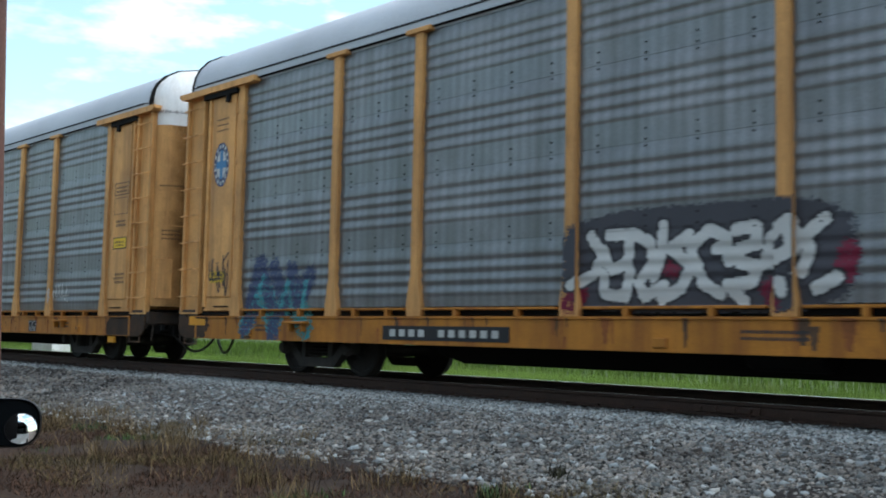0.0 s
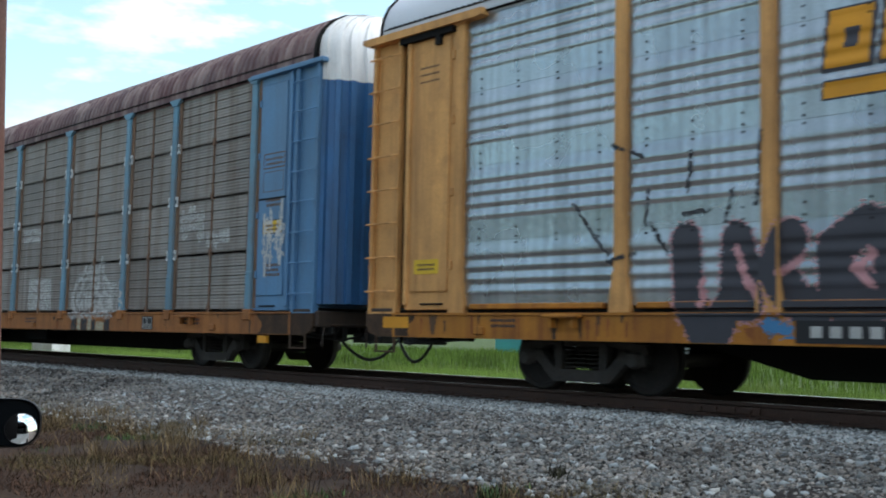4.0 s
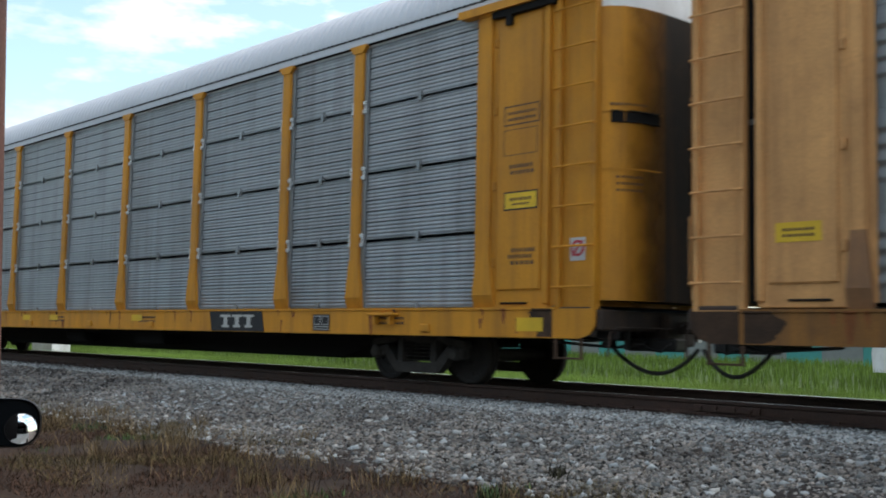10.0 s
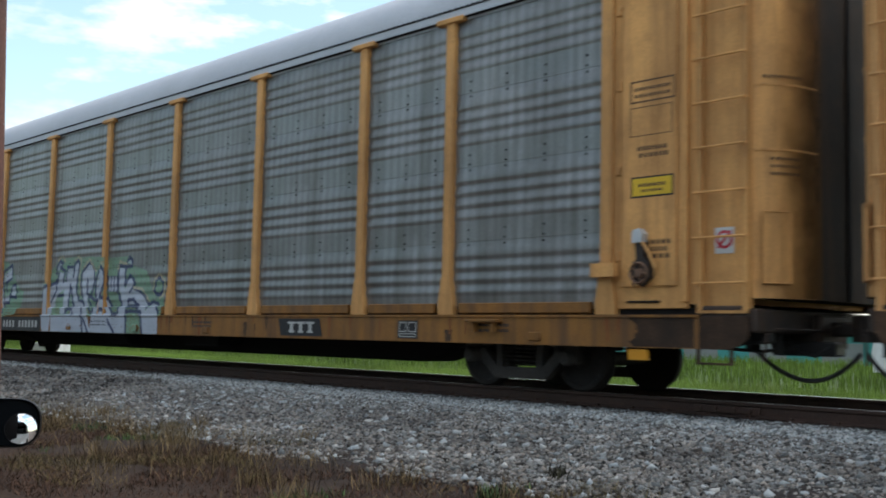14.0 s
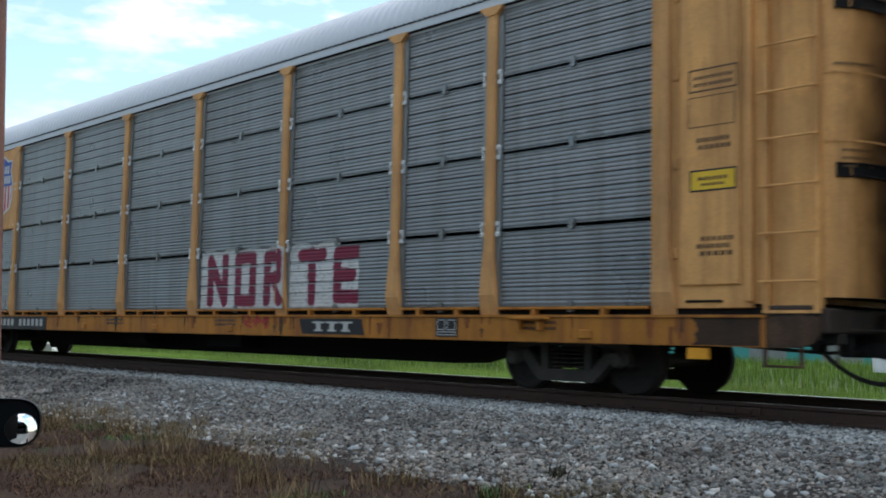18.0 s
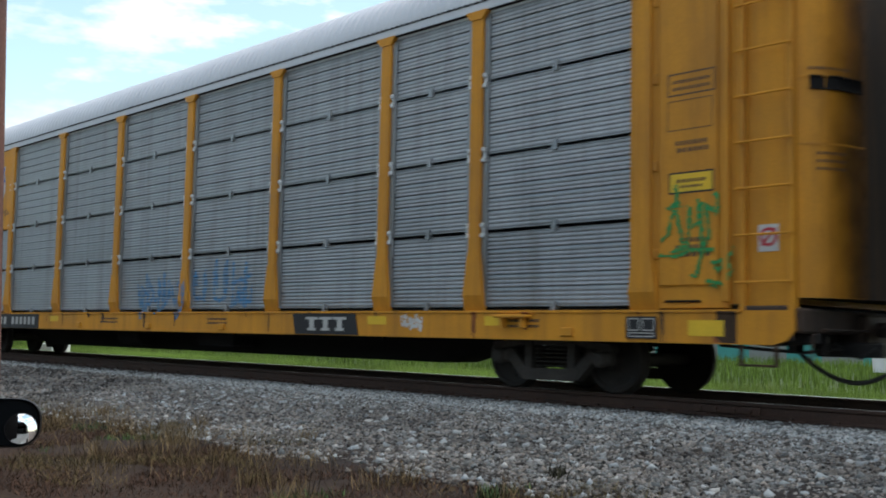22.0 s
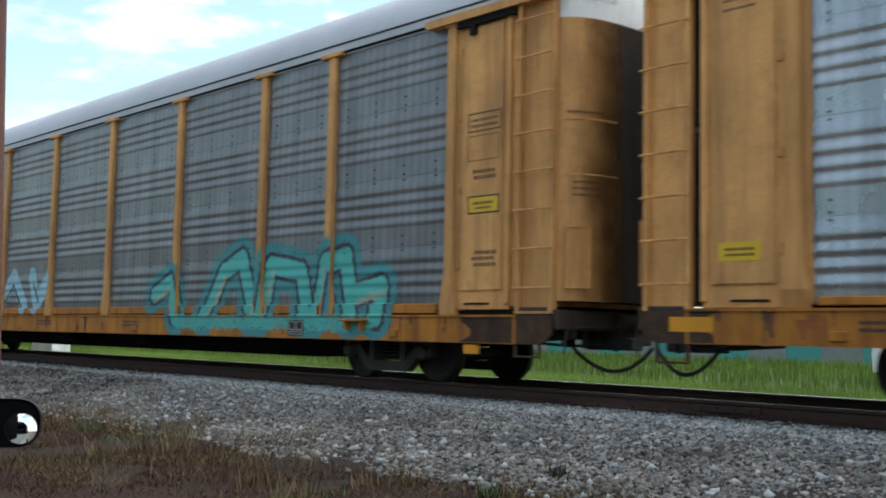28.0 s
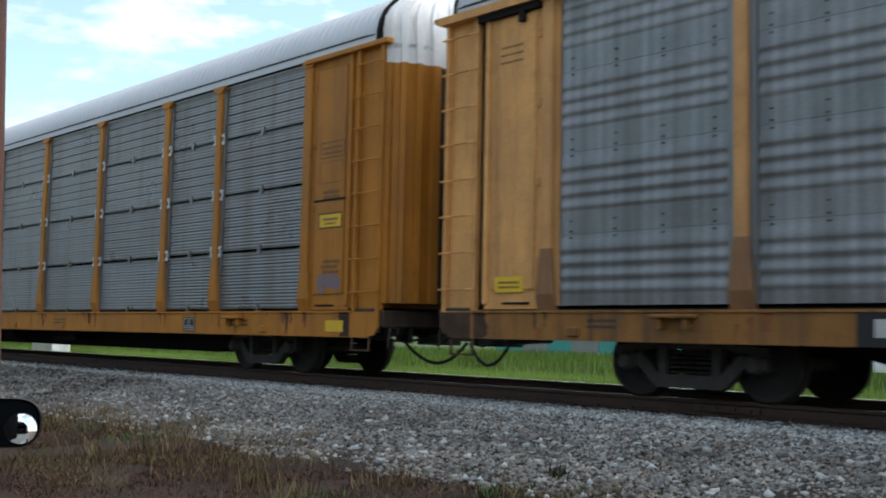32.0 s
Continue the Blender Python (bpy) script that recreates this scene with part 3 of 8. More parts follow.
def make_hose():
    """Air hoses and small pipework slung below the coupler."""
    s = Shape()
    pts = []
    for i in range(19):
        t = i / 18
        pts.append((13.05 + 1.12 * t, -0.62 + 0.3 * t, 0.70 - 0.40 * math.sin(math.pi * min(1, t * 0.95)) ** 0.7 + 0.012 * math.sin(7 * t)))
    s.tube(pts, 0.026, 7)
    s.tube([(12.2, -0.75, 0.66), (12.8, -0.7, 0.62), (13.2, -0.66, 0.60), (13.6, -0.6, 0.66)], 0.02, 6)
    s.tube([(12.4, -0.9, 0.72), (12.9, -0.88, 0.67), (13.35, -0.9, 0.70), (13.5, -0.92, 0.82)], 0.016, 6)
    s.tube([(13.4, -0.5, 0.8), (13.55, -0.52, 0.60), (13.75, -0.5, 0.56), (13.9, -0.46, 0.66)], 0.02, 6)
    s.box(13.02, 13.12, -0.72, -0.55, 0.62, 0.86)
    s.box(13.2, 13.95, -0.46, -0.2, 0.56, 0.72, 0, 0.02)
    s.box(13.5, 13.56, -0.9, -0.84, 0.58, 0.84)
    s.box(13.3, 13.62, -1.2, -1.12, 0.70, 0.80, 0, 0.01)
    return s


def make_hand_brake():
    """The hand brake on the rear corner: a housing, its wheel and the chain bracket."""
    s = Shape()
    s.prism([(12.10, 1.36), (12.22, 1.30), (12.34, 1.40), (12.33, 1.56), (12.25, 1.64), (12.27, 1.80), (12.14, 1.80), (12.15, 1.62), (12.08, 1.52)], FACE - 0.05, SKIN - 0.03, "y")
    s.prism([(12.10, 1.80), (12.24, 1.80), (12.25, 1.90), (12.20, 1.96), (12.11, 1.94)], FACE - 0.07, SKIN - 0.03, "y", 1)
    s.tube([(12.24, FACE - 0.05, 1.80), (12.32, FACE - 0.06, 1.70), (12.41, FACE - 0.05, 1.50)], 0.018, 6, 2)
    for k in range(7):
        a, b = (12.12 + 0.02 * (k % 2), 1.58 - 0.04 * k), (12.13 + 0.015 * (k % 3), 1.54 - 0.04 * k)
        s.tube([(a[0], FACE - 0.07, a[1]), (b[0] + 0.02, FACE - 0.075, b[1])], 0.011, 5)
    return s


def make_brake_wheel():
    s = Shape()
    s.lathe([(0.10, FACE - 0.10), (0.115, FACE - 0.12), (0.13, FACE - 0.10), (0.115, FACE - 0.085), (0.10, FACE - 0.10)], "y", 22, (12.22, 0, 1.45))
    for k in range(5):
        a = k * 1.2566
        s.tube([(12.22, FACE - 0.09, 1.45), (12.22 + 0.11 * math.cos(a), FACE - 0.10, 1.45 + 0.11 * math.sin(a))], 0.013, 5)
    s.lathe([(0, FACE - 0.12), (0.05, FACE - 0.11), (0.06, FACE - 0.07)], "y", 12, (12.22, 0, 1.45))
    return s


# running gear
WHEEL_R, AXLE_GAP, TRUCK_X = 0.419, 1.70, 9.9


def make_wheelset():
    s = Shape()
    for sy in (-1, 1):
        prof = [(0.0, -0.16), (0.095, -0.16), (0.11, -0.10), (0.14, -0.05), (0.24, -0.02), (0.335, -0.045), (0.35, -0.066), (0.402, -0.07)]
        s.lathe([(r, sy * (0.752 - t)) for r, t in prof], "y", 32)
        s.lathe([(r, sy * (0.752 - t)) for r, t in [(0.402, -0.07), (0.419, -0.055), (0.422, 0.03), (0.452, 0.05), (0.445, 0.075), (0.40, 0.08), (0.34, 0.07), (0.1, 0.05)]], "y", 32)
        for k in range(3):
            a = k * 2.094
            s.lathe([(0.0, sy * 0.925), (0.016, sy * 0.925), (0.016, sy * 0.90)], "y", 6, (0.06 * math.cos(a), 0, 0.06 * math.sin(a)))
        for k in range(5):
            a = k * 1.2566
            s.lathe([(0.0, sy * 0.79), (0.022, sy * 0.79), (0.022, sy * 0.76)], "y", 8, (0.27 * math.cos(a), 0, 0.27 * math.sin(a)))
    s.lathe([(0.085, -0.9), (0.085, 0.9)], "y", 14)
    return s


def make_side_frame():
    """A cast three-piece side frame: arched top chord, dropped spring seat, window openings between the columns."""
    s = Shape()
    h = AXLE_GAP / 2
    y0, y1 = -1.06, -0.92
    top = [(-h - 0.17, 0.50), (-h - 0.13, 0.60), (-h + 0.2, 0.64), (-0.42, 0.76), (0.42, 0.76), (h - 0.2, 0.64), (h + 0.13, 0.60), (h + 0.17, 0.50),
           (h - 0.12, 0.50), (h - 0.25, 0.55), (0.30, 0.63), (-0.30, 0.63), (-h + 0.25, 0.55), (-h + 0.12, 0.50)]
    s.prism(top, y0, y1, "y")
    for sx in (-1, 1):
        s.prism([(sx * 0.30, 0.64), (sx * 0.42, 0.64), (sx * 0.40, 0.24), (sx * 0.30, 0.24)], y0, y1, "y")
        s.prism([(sx * (h - 0.16), 0.56), (sx * (h - 0.02), 0.50), (sx * 0.46, 0.14), (sx * 0.34, 0.26), (sx * 0.42, 0.30)], y0, y1, "y")
        s.box(sx * h - 0.13, sx * h + 0.13, y0 - 0.03, y1, 0.34, 0.52, 0, 0.03)
        s.lathe([(0.0, y0 - 0.10), (0.075, y0 - 0.10), (0.10, y0 - 0.06), (0.105, y0)], "y", 14, (sx * h, 0, WHEEL_R))
    s.prism([(-0.5, 0.28), (0.5, 0.28), (0.44, 0.13), (-0.44, 0.13)], y0 - 0.01, y1, "y")
    for x in (-0.2, -0.02, 0.16):
        for k in range(5):
            s.lathe([(0.065, -0.012), (0.085, 0), (0.065, 0.012)], "z", 10, (x + 0.02, -1.0, 0.31 + k * 0.055))
    s.box(-0.3, 0.3, -1.04, -0.9, 0.57, 0.70, 0, 0.02)
    return s


def make_bolster():
    s = Shape()
    s.box(-0.19, 0.19, -0.95, 0.95, 0.50, 0.72, 0, 0.03)
    s.lathe([(0, 0.92), (0.2, 0.92), (0.2, 0.7)], "z", 16)
    for sx in (-1, 1):
        s.box(sx * 0.36 - 0.03, sx * 0.36 + 0.03, -0.9, 0.9, 0.30, 0.40)
        s.box(sx * 0.40 - 0.03, sx * 0.40 + 0.04, -0.80, -0.68, 0.24, 0.56)
    return s


# ---------------------------------------------------------------- paint on the cars' sides
BLOCK = {"N": [[(.08, 0), (.08, 1), (.92, 0), (.92, 1)]], "O": [[(.1, 0), (.1, 1), (.9, 1), (.9, 0), (.1, 0)]],
         "R": [[(.1, 0), (.1, 1), (.85, 1), (.85, .5), (.1, .5)], [(.4, .5), (.92, 0)]], "T": [[(0, .95), (1, .95)], [(.5, 1), (.5, 0)]],
         "E": [[(.95, .95), (.1, .95), (.1, .05), (.95, .05)], [(.1, .5), (.75, .5)]]}


PADS = (-11.2, -2.9, 0.15, 2.8, 10.6)


class Canvas:
    """Flat paint on a car's side, cut into small strips that follow the ribs, posts and sill."""

    def __init__(self, u0, u1, z0, z1, step=0.02):
        self.u0, self.z0, self.step = u0, z0, step
        self.nu, self.nz = max(1, int((u1 - u0) / step)), max(1, int((z1 - z0) / step))
        self.u, self.z = np.meshgrid(u0 + (np.arange(self.nu) + .5) * step, z0 + (np.arange(self.nz) + .5) * step)
        self.w, self.h = u1 - u0, z1 - z0
        self.i = np.zeros((self.nz, self.nu), int)

    def at(self, p):
        return self.u0 + p[0] * self.w, self.z0 + p[1] * self.h

    def near(self, lines):
        best = np.full(self.u.shape, 9.0)
        for line in lines:
            pts = [self.at(p) for p in line]
            for (a, b), (c, d) in zip(pts[:-1], pts[1:]):
                dx, dz = c - a, d - b
                t = np.clip(((self.u - a) * dx + (self.z - b) * dz) / (dx * dx + dz * dz + 1e-9), 0, 1)
                best = np.minimum(best, np.hypot(self.u - a - t * dx, self.z - b - t * dz))
        return best

    def stroke(self, lines, width, c, rough=0.0, rng=None, gaps=0.0):
        d = self.near(lines)
        if rough:
            d = d + rng.normal(0, rough, d.shape)
        m = d < width
        if gaps:
            m &= rng.random(m.shape) > gaps
        self.i[m] = c
        return self

    def fill(self, mask, c):
        self.i[mask] = c
        return self

    def polygon(self, pts):
        pts = [self.at(p) for p in pts]
        inside = np.zeros(self.u.shape, bool)
        for (a, b), (c, d) in zip(pts, pts[1:] + pts[:1]):
            if b != d:
                inside ^= ((b > self.z) != (d > self.z)) & (self.u < (c - a) * (self.z - b) / (d - b) + a)
        return inside

    def put(self, name, car, style, colours, lift=0.0, flat=None, label=""):
        """Makes the painted strips as one part of the car."""
        s0, s1, strip = BASE[car.name]

        def surface(u, z):
            if flat is not None:
                return flat - lift
            if s0 + 0.03 < z < s0 + 0.18 and min(abs(u - p) for p in PADS) < 0.11:
                return -1.564 - lift
            if strip and strip[0] - 0.006 < z < strip[1] + 0.006 and min(abs(u - p) for p in POSTS) > 0.22:
                return -1.516 - lift
            if z <= s1 - 0.036:
                return -1.529 - lift
            if z <= s1 + 0.001:
                return -1.549 - lift
            if z < 1.095 and min(abs(u - p) for p in POSTS) > 0.2:
                return -1.45 - lift
            if abs(u) > 11.7:
                return SKIN - 0.058 - lift
            if min(abs(u - p) for p in POSTS) < 0.1:
                return FACE - 0.011 - lift
            return SKIN - depth(style, z) - 0.005 - lift
        s = Shape()
        cuts = sorted({p + o for p in POSTS for o in (-0.1, 0.1)} | {-11.7, 11.7})
        for r in range(self.nz):
            za = self.z0 + r * self.step
            c = 0
            while c < self.nu:
                k = self.i[r, c]
                e = c + 1
                while e < self.nu and self.i[r, e] == k and not any(self.u0 + (e - .5) * self.step < q <= self.u0 + (e + .5) * self.step for q in cuts):
                    e += 1
                if k:
                    um = self.u0 + (c + e) / 2 * self.step
                    x0, x1 = self.u0 + c * self.step, self.u0 + e * self.step
                    ya, yb = surface(um, za), surface(um, za + self.step)
                    s.add([(x0, ya, za), (x1, ya, za), (x1, yb, za + self.step), (x0, yb, za + self.step)], [(0, 1, 2, 3)], int(k) - 1)
                c = e
        if not s.v:
            return None
        me = bpy.data.meshes.new(name)
        me.from_pydata(s.v, [], s.f)
        for m in colours:
            me.materials.append(m)
        me.polygons.foreach_set("material_index", s.s)
        return part(name, me, car, label=label)


COL = {"white": paint("spray_white", (0.50, 0.505, 0.49)), "silver": paint("spray_silver", (0.40, 0.44, 0.50)), "black": paint("spray_black", (0.02, 0.02, 0.024)),
       "darkgrey": paint("spray_dark_grey", (0.05, 0.05, 0.06)), "navy": paint("spray_navy", (0.045, 0.06, 0.12)), "teal": paint("spray_teal", (0.05, 0.26, 0.28)),
       "green": paint("spray_green", (0.02, 0.22, 0.06)), "mint": paint("spray_mint", (0.19, 0.32, 0.22)), "red": paint("spray_red", (0.36, 0.03, 0.03)),
       "wine": paint("spray_wine", (0.16, 0.012, 0.035)), "yellow": paint("spray_yellow", (0.66, 0.58, 0.06)), "pink": paint("spray_pink", (0.50, 0.25, 0.26)),
       "blue": paint("spray_blue", (0.06, 0.20, 0.38)), "sky": paint("spray_sky", (0.27, 0.47, 0.55)), "purple": paint("spray_purple", (0.17, 0.15, 0.2)),
       "cream": paint("spray_cream", (0.40, 0.36, 0.25)), "aqua": paint("spray_aqua", (0.07, 0.42, 0.38)), "grey": paint("spray_grey", (0.22, 0.21, 0.2)),
       "signblue": paint("sign_blue", (0.02, 0.07, 0.30)), "signred": paint("sign_red", (0.45, 0.035, 0.05)), "signorange": paint("sign_orange", (0.62, 0.27, 0.02)),
       "signyellow": paint("sign_yellow", (0.66, 0.42, 0.03)), "panelblue": paint("panel_blue", (0.035, 0.16, 0.30)), "panelmaroon": paint("panel_maroon", (0.06, 0.018, 0.022)),
       "signgreen": paint("sign_green", (0.0, 0.30, 0.16)), "inkgreen": paint("ink_green", (0.03, 0.14, 0.07)), "rust": paint("rust_run", (0.23, 0.08, 0.026), 0.85, 0.3), "soot": paint("soot_mark", (0.085, 0.05, 0.03), 0.9, 0.3), "ink": paint("ink_black", (0.03, 0.03, 0.035)), "faded": paint("faded_stencil", (0.12, 0.065, 0.03))}


def mural(car, style, layers, seed=1, lift=0.0, label="large spray-painted graffiti piece"):
    """Freehand spray paint in layers of (colour, figures, width, roughness, gaps); a width of 0 fills the figures. Figures lie in the car's own metres."""
    low = BASE[car.name][0] + 0.012
    layers = [(ly[0], [[(x, low if z < 0.735 else z) for x, z in f] for f in ly[1]], *ly[2:]) for ly in layers]
    pts = [p for ly in layers for f in ly[1] for p in f]
    pad = max(ly[2] + 4 * ly[3] for ly in layers) + 0.04
    u0, u1 = min(p[0] for p in pts) - pad, max(p[0] for p in pts) + pad
    z0, z1 = max(low - 0.006, min(p[1] for p in pts) - pad), max(p[1] for p in pts) + pad
    c = Canvas(u0, u1, z0, z1)
    rng = np.random.default_rng(seed)
    names = []
    for colour, figures, width, rough, gaps in layers:
        if colour not in names:
            names.append(colour)
        k = names.index(colour) + 1
        figures = [[((x - u0) / c.w, (z - z0) / c.h) for x, z in f] for f in figures]
        if width:
            c.stroke(figures, width, k, rough, rng, gaps)
        else:
            for f in figures:
                m = c.polygon(f)
                c.fill(m & (rng.random(m.shape) >= gaps), k)
    return tagged(c.put("graffiti", car, style, [COL[n] for n in names], lift, label=label), kind="stuff")


def loops(seed, n):
    """Loose looping pen lines across the unit square."""
    r = random.Random(seed)
    out = []
    for k in range(n):
        a, h, ph = (k + 0.15) / n, r.uniform(0.3, 0.48), r.uniform(0, 6)
        q, w = r.choice((1.5, 2.2, 2.9)), 0.75 / n
        out.append([(a + w * (t / 9) + 0.25 * w * math.cos(q * t * 0.7 + ph), 0.5 + h * math.sin(q * t * 0.7 + ph) * (0.6 + 0.4 * math.sin(t + ph))) for t in range(10)])
        if r.random() < 0.5:
            y = r.uniform(0.2, 0.8)
            out.append([(a, y), (a + w, y + r.uniform(-0.2, 0.2))])
    return out


def scribble(car, style, box, seed, colour, width=0.022, n=5, gaps=0.15, lift=0.001, label="thin spray-painted tag"):
    rng = np.random.default_rng(seed)
    c = Canvas(*box, step=0.0175)
    c.stroke([[(min(1, max(0, x)), min(1, max(0, y))) for x, y in ln] for ln in loops(seed, n)], width, 1, 0.006, rng, gaps)
    return tagged(c.put("graffiti_tag", car, style, [COL[colour]], lift, label=label), kind="stuff")


def grime(car, style, seed, amount=1.0, clean=False):
    """Rust runs and soot on the sill and the corner panels."""
    rng = np.random.default_rng(seed)
    s0, s1, strip = BASE[car.name]
    cv = Canvas(-12.9, 12.9, s0 + 0.01, s1 - 0.01, 0.016)
    for k in range(int(75 * amount)):
        u = rng.choice(POSTS) + rng.normal(0, 0.2) if rng.random() < 0.45 else rng.uniform(-12.8, 12.8)
        w, z1 = rng.uniform(0.008, 0.035) if rng.random() < 0.8 else rng.uniform(0.04, 0.09), s1 - 0.01 if rng.random() < 0.7 else rng.uniform(s0 + 0.14, s1 - 0.015)
        z0 = z1 - rng.uniform(0.08, 0.36)
        m = (abs(cv.u - u) < w * (0.35 + 0.65 * (cv.z - z0) / (z1 - z0))) & (cv.z > z0) & (cv.z <= z1)
        cv.fill(m, 1 if rng.random() < 0.65 else 2)
    # grease creeping in from both ends of the sill
    edge = np.array([0.22 * noise.noise((q * 4, seed, 0.5)) + 0.06 * noise.noise((q * 19, seed, 0.5)) for q in cv.z[:, 0]])[:, None]
    cv.fill((cv.u < -12.6 + edge) | (cv.u > (12.6 if clean else 12.02) + edge), 3)
    ob = cv.put("grime_stain", car, style, [COL["rust"], COL["soot"], GREASE], -0.0022, label="rust runs and soot on the sill")
    tagged(ob, kind="stuff")


def bars(car, u0, u1, z0, z1, count, mat, y, gap_at=None, slant=0.0, fillf=0.72, name="lettering", label="lettering worn to plain bars"):
    """Lettering as plain upright bars."""
    s = Shape()
    w = (u1 - u0) / count
    for k in range(count):
        if gap_at is not None and k in gap_at:
            continue
        a, b = u0 + k * w + w * (1 - fillf) / 2, u0 + (k + 1) * w - w * (1 - fillf) / 2
        s.add([(a, y, z0), (b, y, z0), (b + slant, y, z1), (a + slant, y, z1)], [(0, 1, 2, 3)])
    me = bpy.data.meshes.new(name)
    me.from_pydata(s.v, [], s.f)
    me.materials.append(mat)
    return tagged(part(name, me, car, label=label), kind="stuff")


def plate(car, name, u0, u1, z0, z1, mat, y, label="", thick=0.004):
    return part(name, Shape().box(u0, u1, y, y + thick, z0, z1).mesh(name, [mat]), car, label=label)


def number_board(car, u0, u1, board=True, y=-1.5345, z=None, slant=0.0):
    z = z or (BASE[car.name][0] + 0.004, BASE[car.name][1] - 0.012)
    if board:
        me = Shape().prism([(u0, z[0]), (u1, z[0]), (u1 - slant, z[1]), (u0 - slant, z[1])], y, y + 0.003, "y").mesh("number_board", [BOARD])
        part("number_board", me, car, label="black painted number board")
    m = (z[1] - z[0]) * 0.25
    w = u1 - u0
    bars(car, u0 + 0.05 * w, u1 - 0.06 * w, z[0] + m, z[1] - m, 11, LETTER, y - 0.003, gap_at=(4,), fillf=0.6)


def owner_board(car, u0, u1, y=-1.5345):
    s0, s1, strip = BASE[car.name]
    z = (s0 + 0.04, s1 - 0.06) if s1 < 1.0 else (s0 + 0.01, s1 - 0.03)
    me = Shape().prism([(u0 + 0.05, z[0]), (u1 - 0.02, z[0]), (u1 - 0.1, z[1]), (u0 - 0.03, z[1])], y, y + 0.003, "y").mesh("owner_board", [BOARD])
    part("owner_board", me, car, label="black board with three pale block shapes")
    w = u1 - u0
    s = Shape()
    for k in range(3):
        a = u0 + w * (0.2 + 0.21 * k)
        for x0, x1, z0, z1 in ((0, 0.19, 0.70, 0.82), (0.06, 0.13, 0.2, 0.7), (0.03, 0.16, 0.18, 0.3)):
            s.add([(a + x0 * w, y - 0.003, z[0] + z0 * (z[1] - z[0])), (a + x1 * w, y - 0.003, z[0] + z0 * (z[1] - z[0])),
                   (a + x1 * w, y - 0.003, z[0] + z1 * (z[1] - z[0])), (a + x0 * w, y - 0.003, z[0] + z1 * (z[1] - z[0]))], [(0, 1, 2, 3)])
    me = bpy.data.meshes.new("owner_mark")
    me.from_pydata(s.v, [], s.f)
    me.materials.append(LETTER)
    tagged(part("owner_mark", me, car), kind="stuff")


def shield_sign(car, box, y=SKIN - 0.072, rim=1):
    """A painted shield: blue head with two pale bars, red and white stripes below."""
    u0, u1, z0, z1 = box
    c = Canvas(u0, u1, z0, z1, 0.0125)
    out = [(.06, .9), (.26, .9), (.5, 1), (.74, .9), (.94, .9), (.88, .75), (1, .52), (.99, .3), (.9, .14), (.62, .06), (.5, 0), (.38, .06), (.1, .14), (.01, .3), (0, .52), (.12, .75)]
    mid = [(.5 + (x - .5) * .91, .5 + (z - .5) * .93) for x, z in out]
    c.fill(c.polygon(out), rim)
    inner = c.polygon(mid)
    fx, fz = (c.u - u0) / c.w, (c.z - z0) / c.h
    c.fill(inner & (fz > .5), 2)
    c.fill(inner & (fz <= .5) & (np.floor(fx * 13) % 2 == 0), 3)
    for lo, hi, a, n in ((.70, .82, .20, 5), (.54, .66, .13, 7)):
        q = (fx - a) / (1 - 2 * a) * n
        c.fill((fz > lo) & (fz < hi) & (q > 0) & (q < n) & (abs(q % 1 - .5) < .33), 1)
    return tagged(c.put("shield_sign", car, "B", [COL["white"], COL["signblue"], COL["signred"]], flat=y, label="painted shield with red and white stripes under blue"), kind="stuff")


def text_part(car, words, u, z, size, mat, y, name="lettering"):
    """Flat letters in the built-in font, as a mesh."""
    cu = bpy.data.curves.new(name, "FONT")
    cu.body, cu.size, cu.space_character = words, size, 1.05
    tmp = bpy.data.objects.new(name, cu)
    me = bpy.data.meshes.new_from_object(tmp)
    bpy.data.objects.remove(tmp)
    me.materials.append(mat)
    ob = tagged(part(name, me, car), kind="stuff")
    ob.matrix_basis = pose(u, y, z, 90, 0, 0)
    return ob


def cap_text(car, words, along, z, size, mat):
    """Letters bent round the end door's upper part."""
    ob = text_part(car, words, 0, 0, size, mat, 0)
    ob.matrix_basis = Matrix()
    runs = [0.0]
    for (a, b), (c, d) in zip(DOOR_PLAN[:-1], DOOR_PLAN[1:]):
        runs.append(runs[-1] + math.hypot(c - a, d - b))
    for v in ob.data.vertices:
        t = along + v.co.x
        x, y = (float(np.interp(t, runs, [q[k] for q in DOOR_PLAN])) for k in (0, 1))
        v.co = (x + 0.012 * min(1, t / 0.4), y - 0.012, z + v.co.y)
    return ob


def door_bars(car, along, wide, z, tall, count, mat):
    """A line of small stencilling round the end door, as plain bars."""
    runs = [0.0]
    for (a, b), (c, d) in zip(DOOR_PLAN[:-1], DOOR_PLAN[1:]):
        runs.append(runs[-1] + math.hypot(c - a, d - b))
    s, w = Shape(), wide / count
    for k in range(count):
        row = []
        for t in (along + k * w, along + (k + 0.7) * w):
            row.append([float(np.interp(t, runs, [q[i] for q in DOOR_PLAN])) for i in (0, 1)])
        (a, b), (c, d) = row
        s.add([(a + 0.008, b - 0.008, z), (c + 0.008, d - 0.008, z), (c + 0.008, d - 0.008, z + tall), (a + 0.008, b - 0.008, z + tall)], [(0, 1, 2, 3)])
    me = bpy.data.meshes.new("stencil")
    me.from_pydata(s.v, [], s.f)
    me.materials.append(mat)
    return tagged(part("stencil", me, car), kind="stuff")


# ---------------------------------------------------------------- one rail car
def mirrored(make):
    def made():
        s = make()
        s.v = [(-x, y, z) for x, y, z in s.v]
        return s
    return made


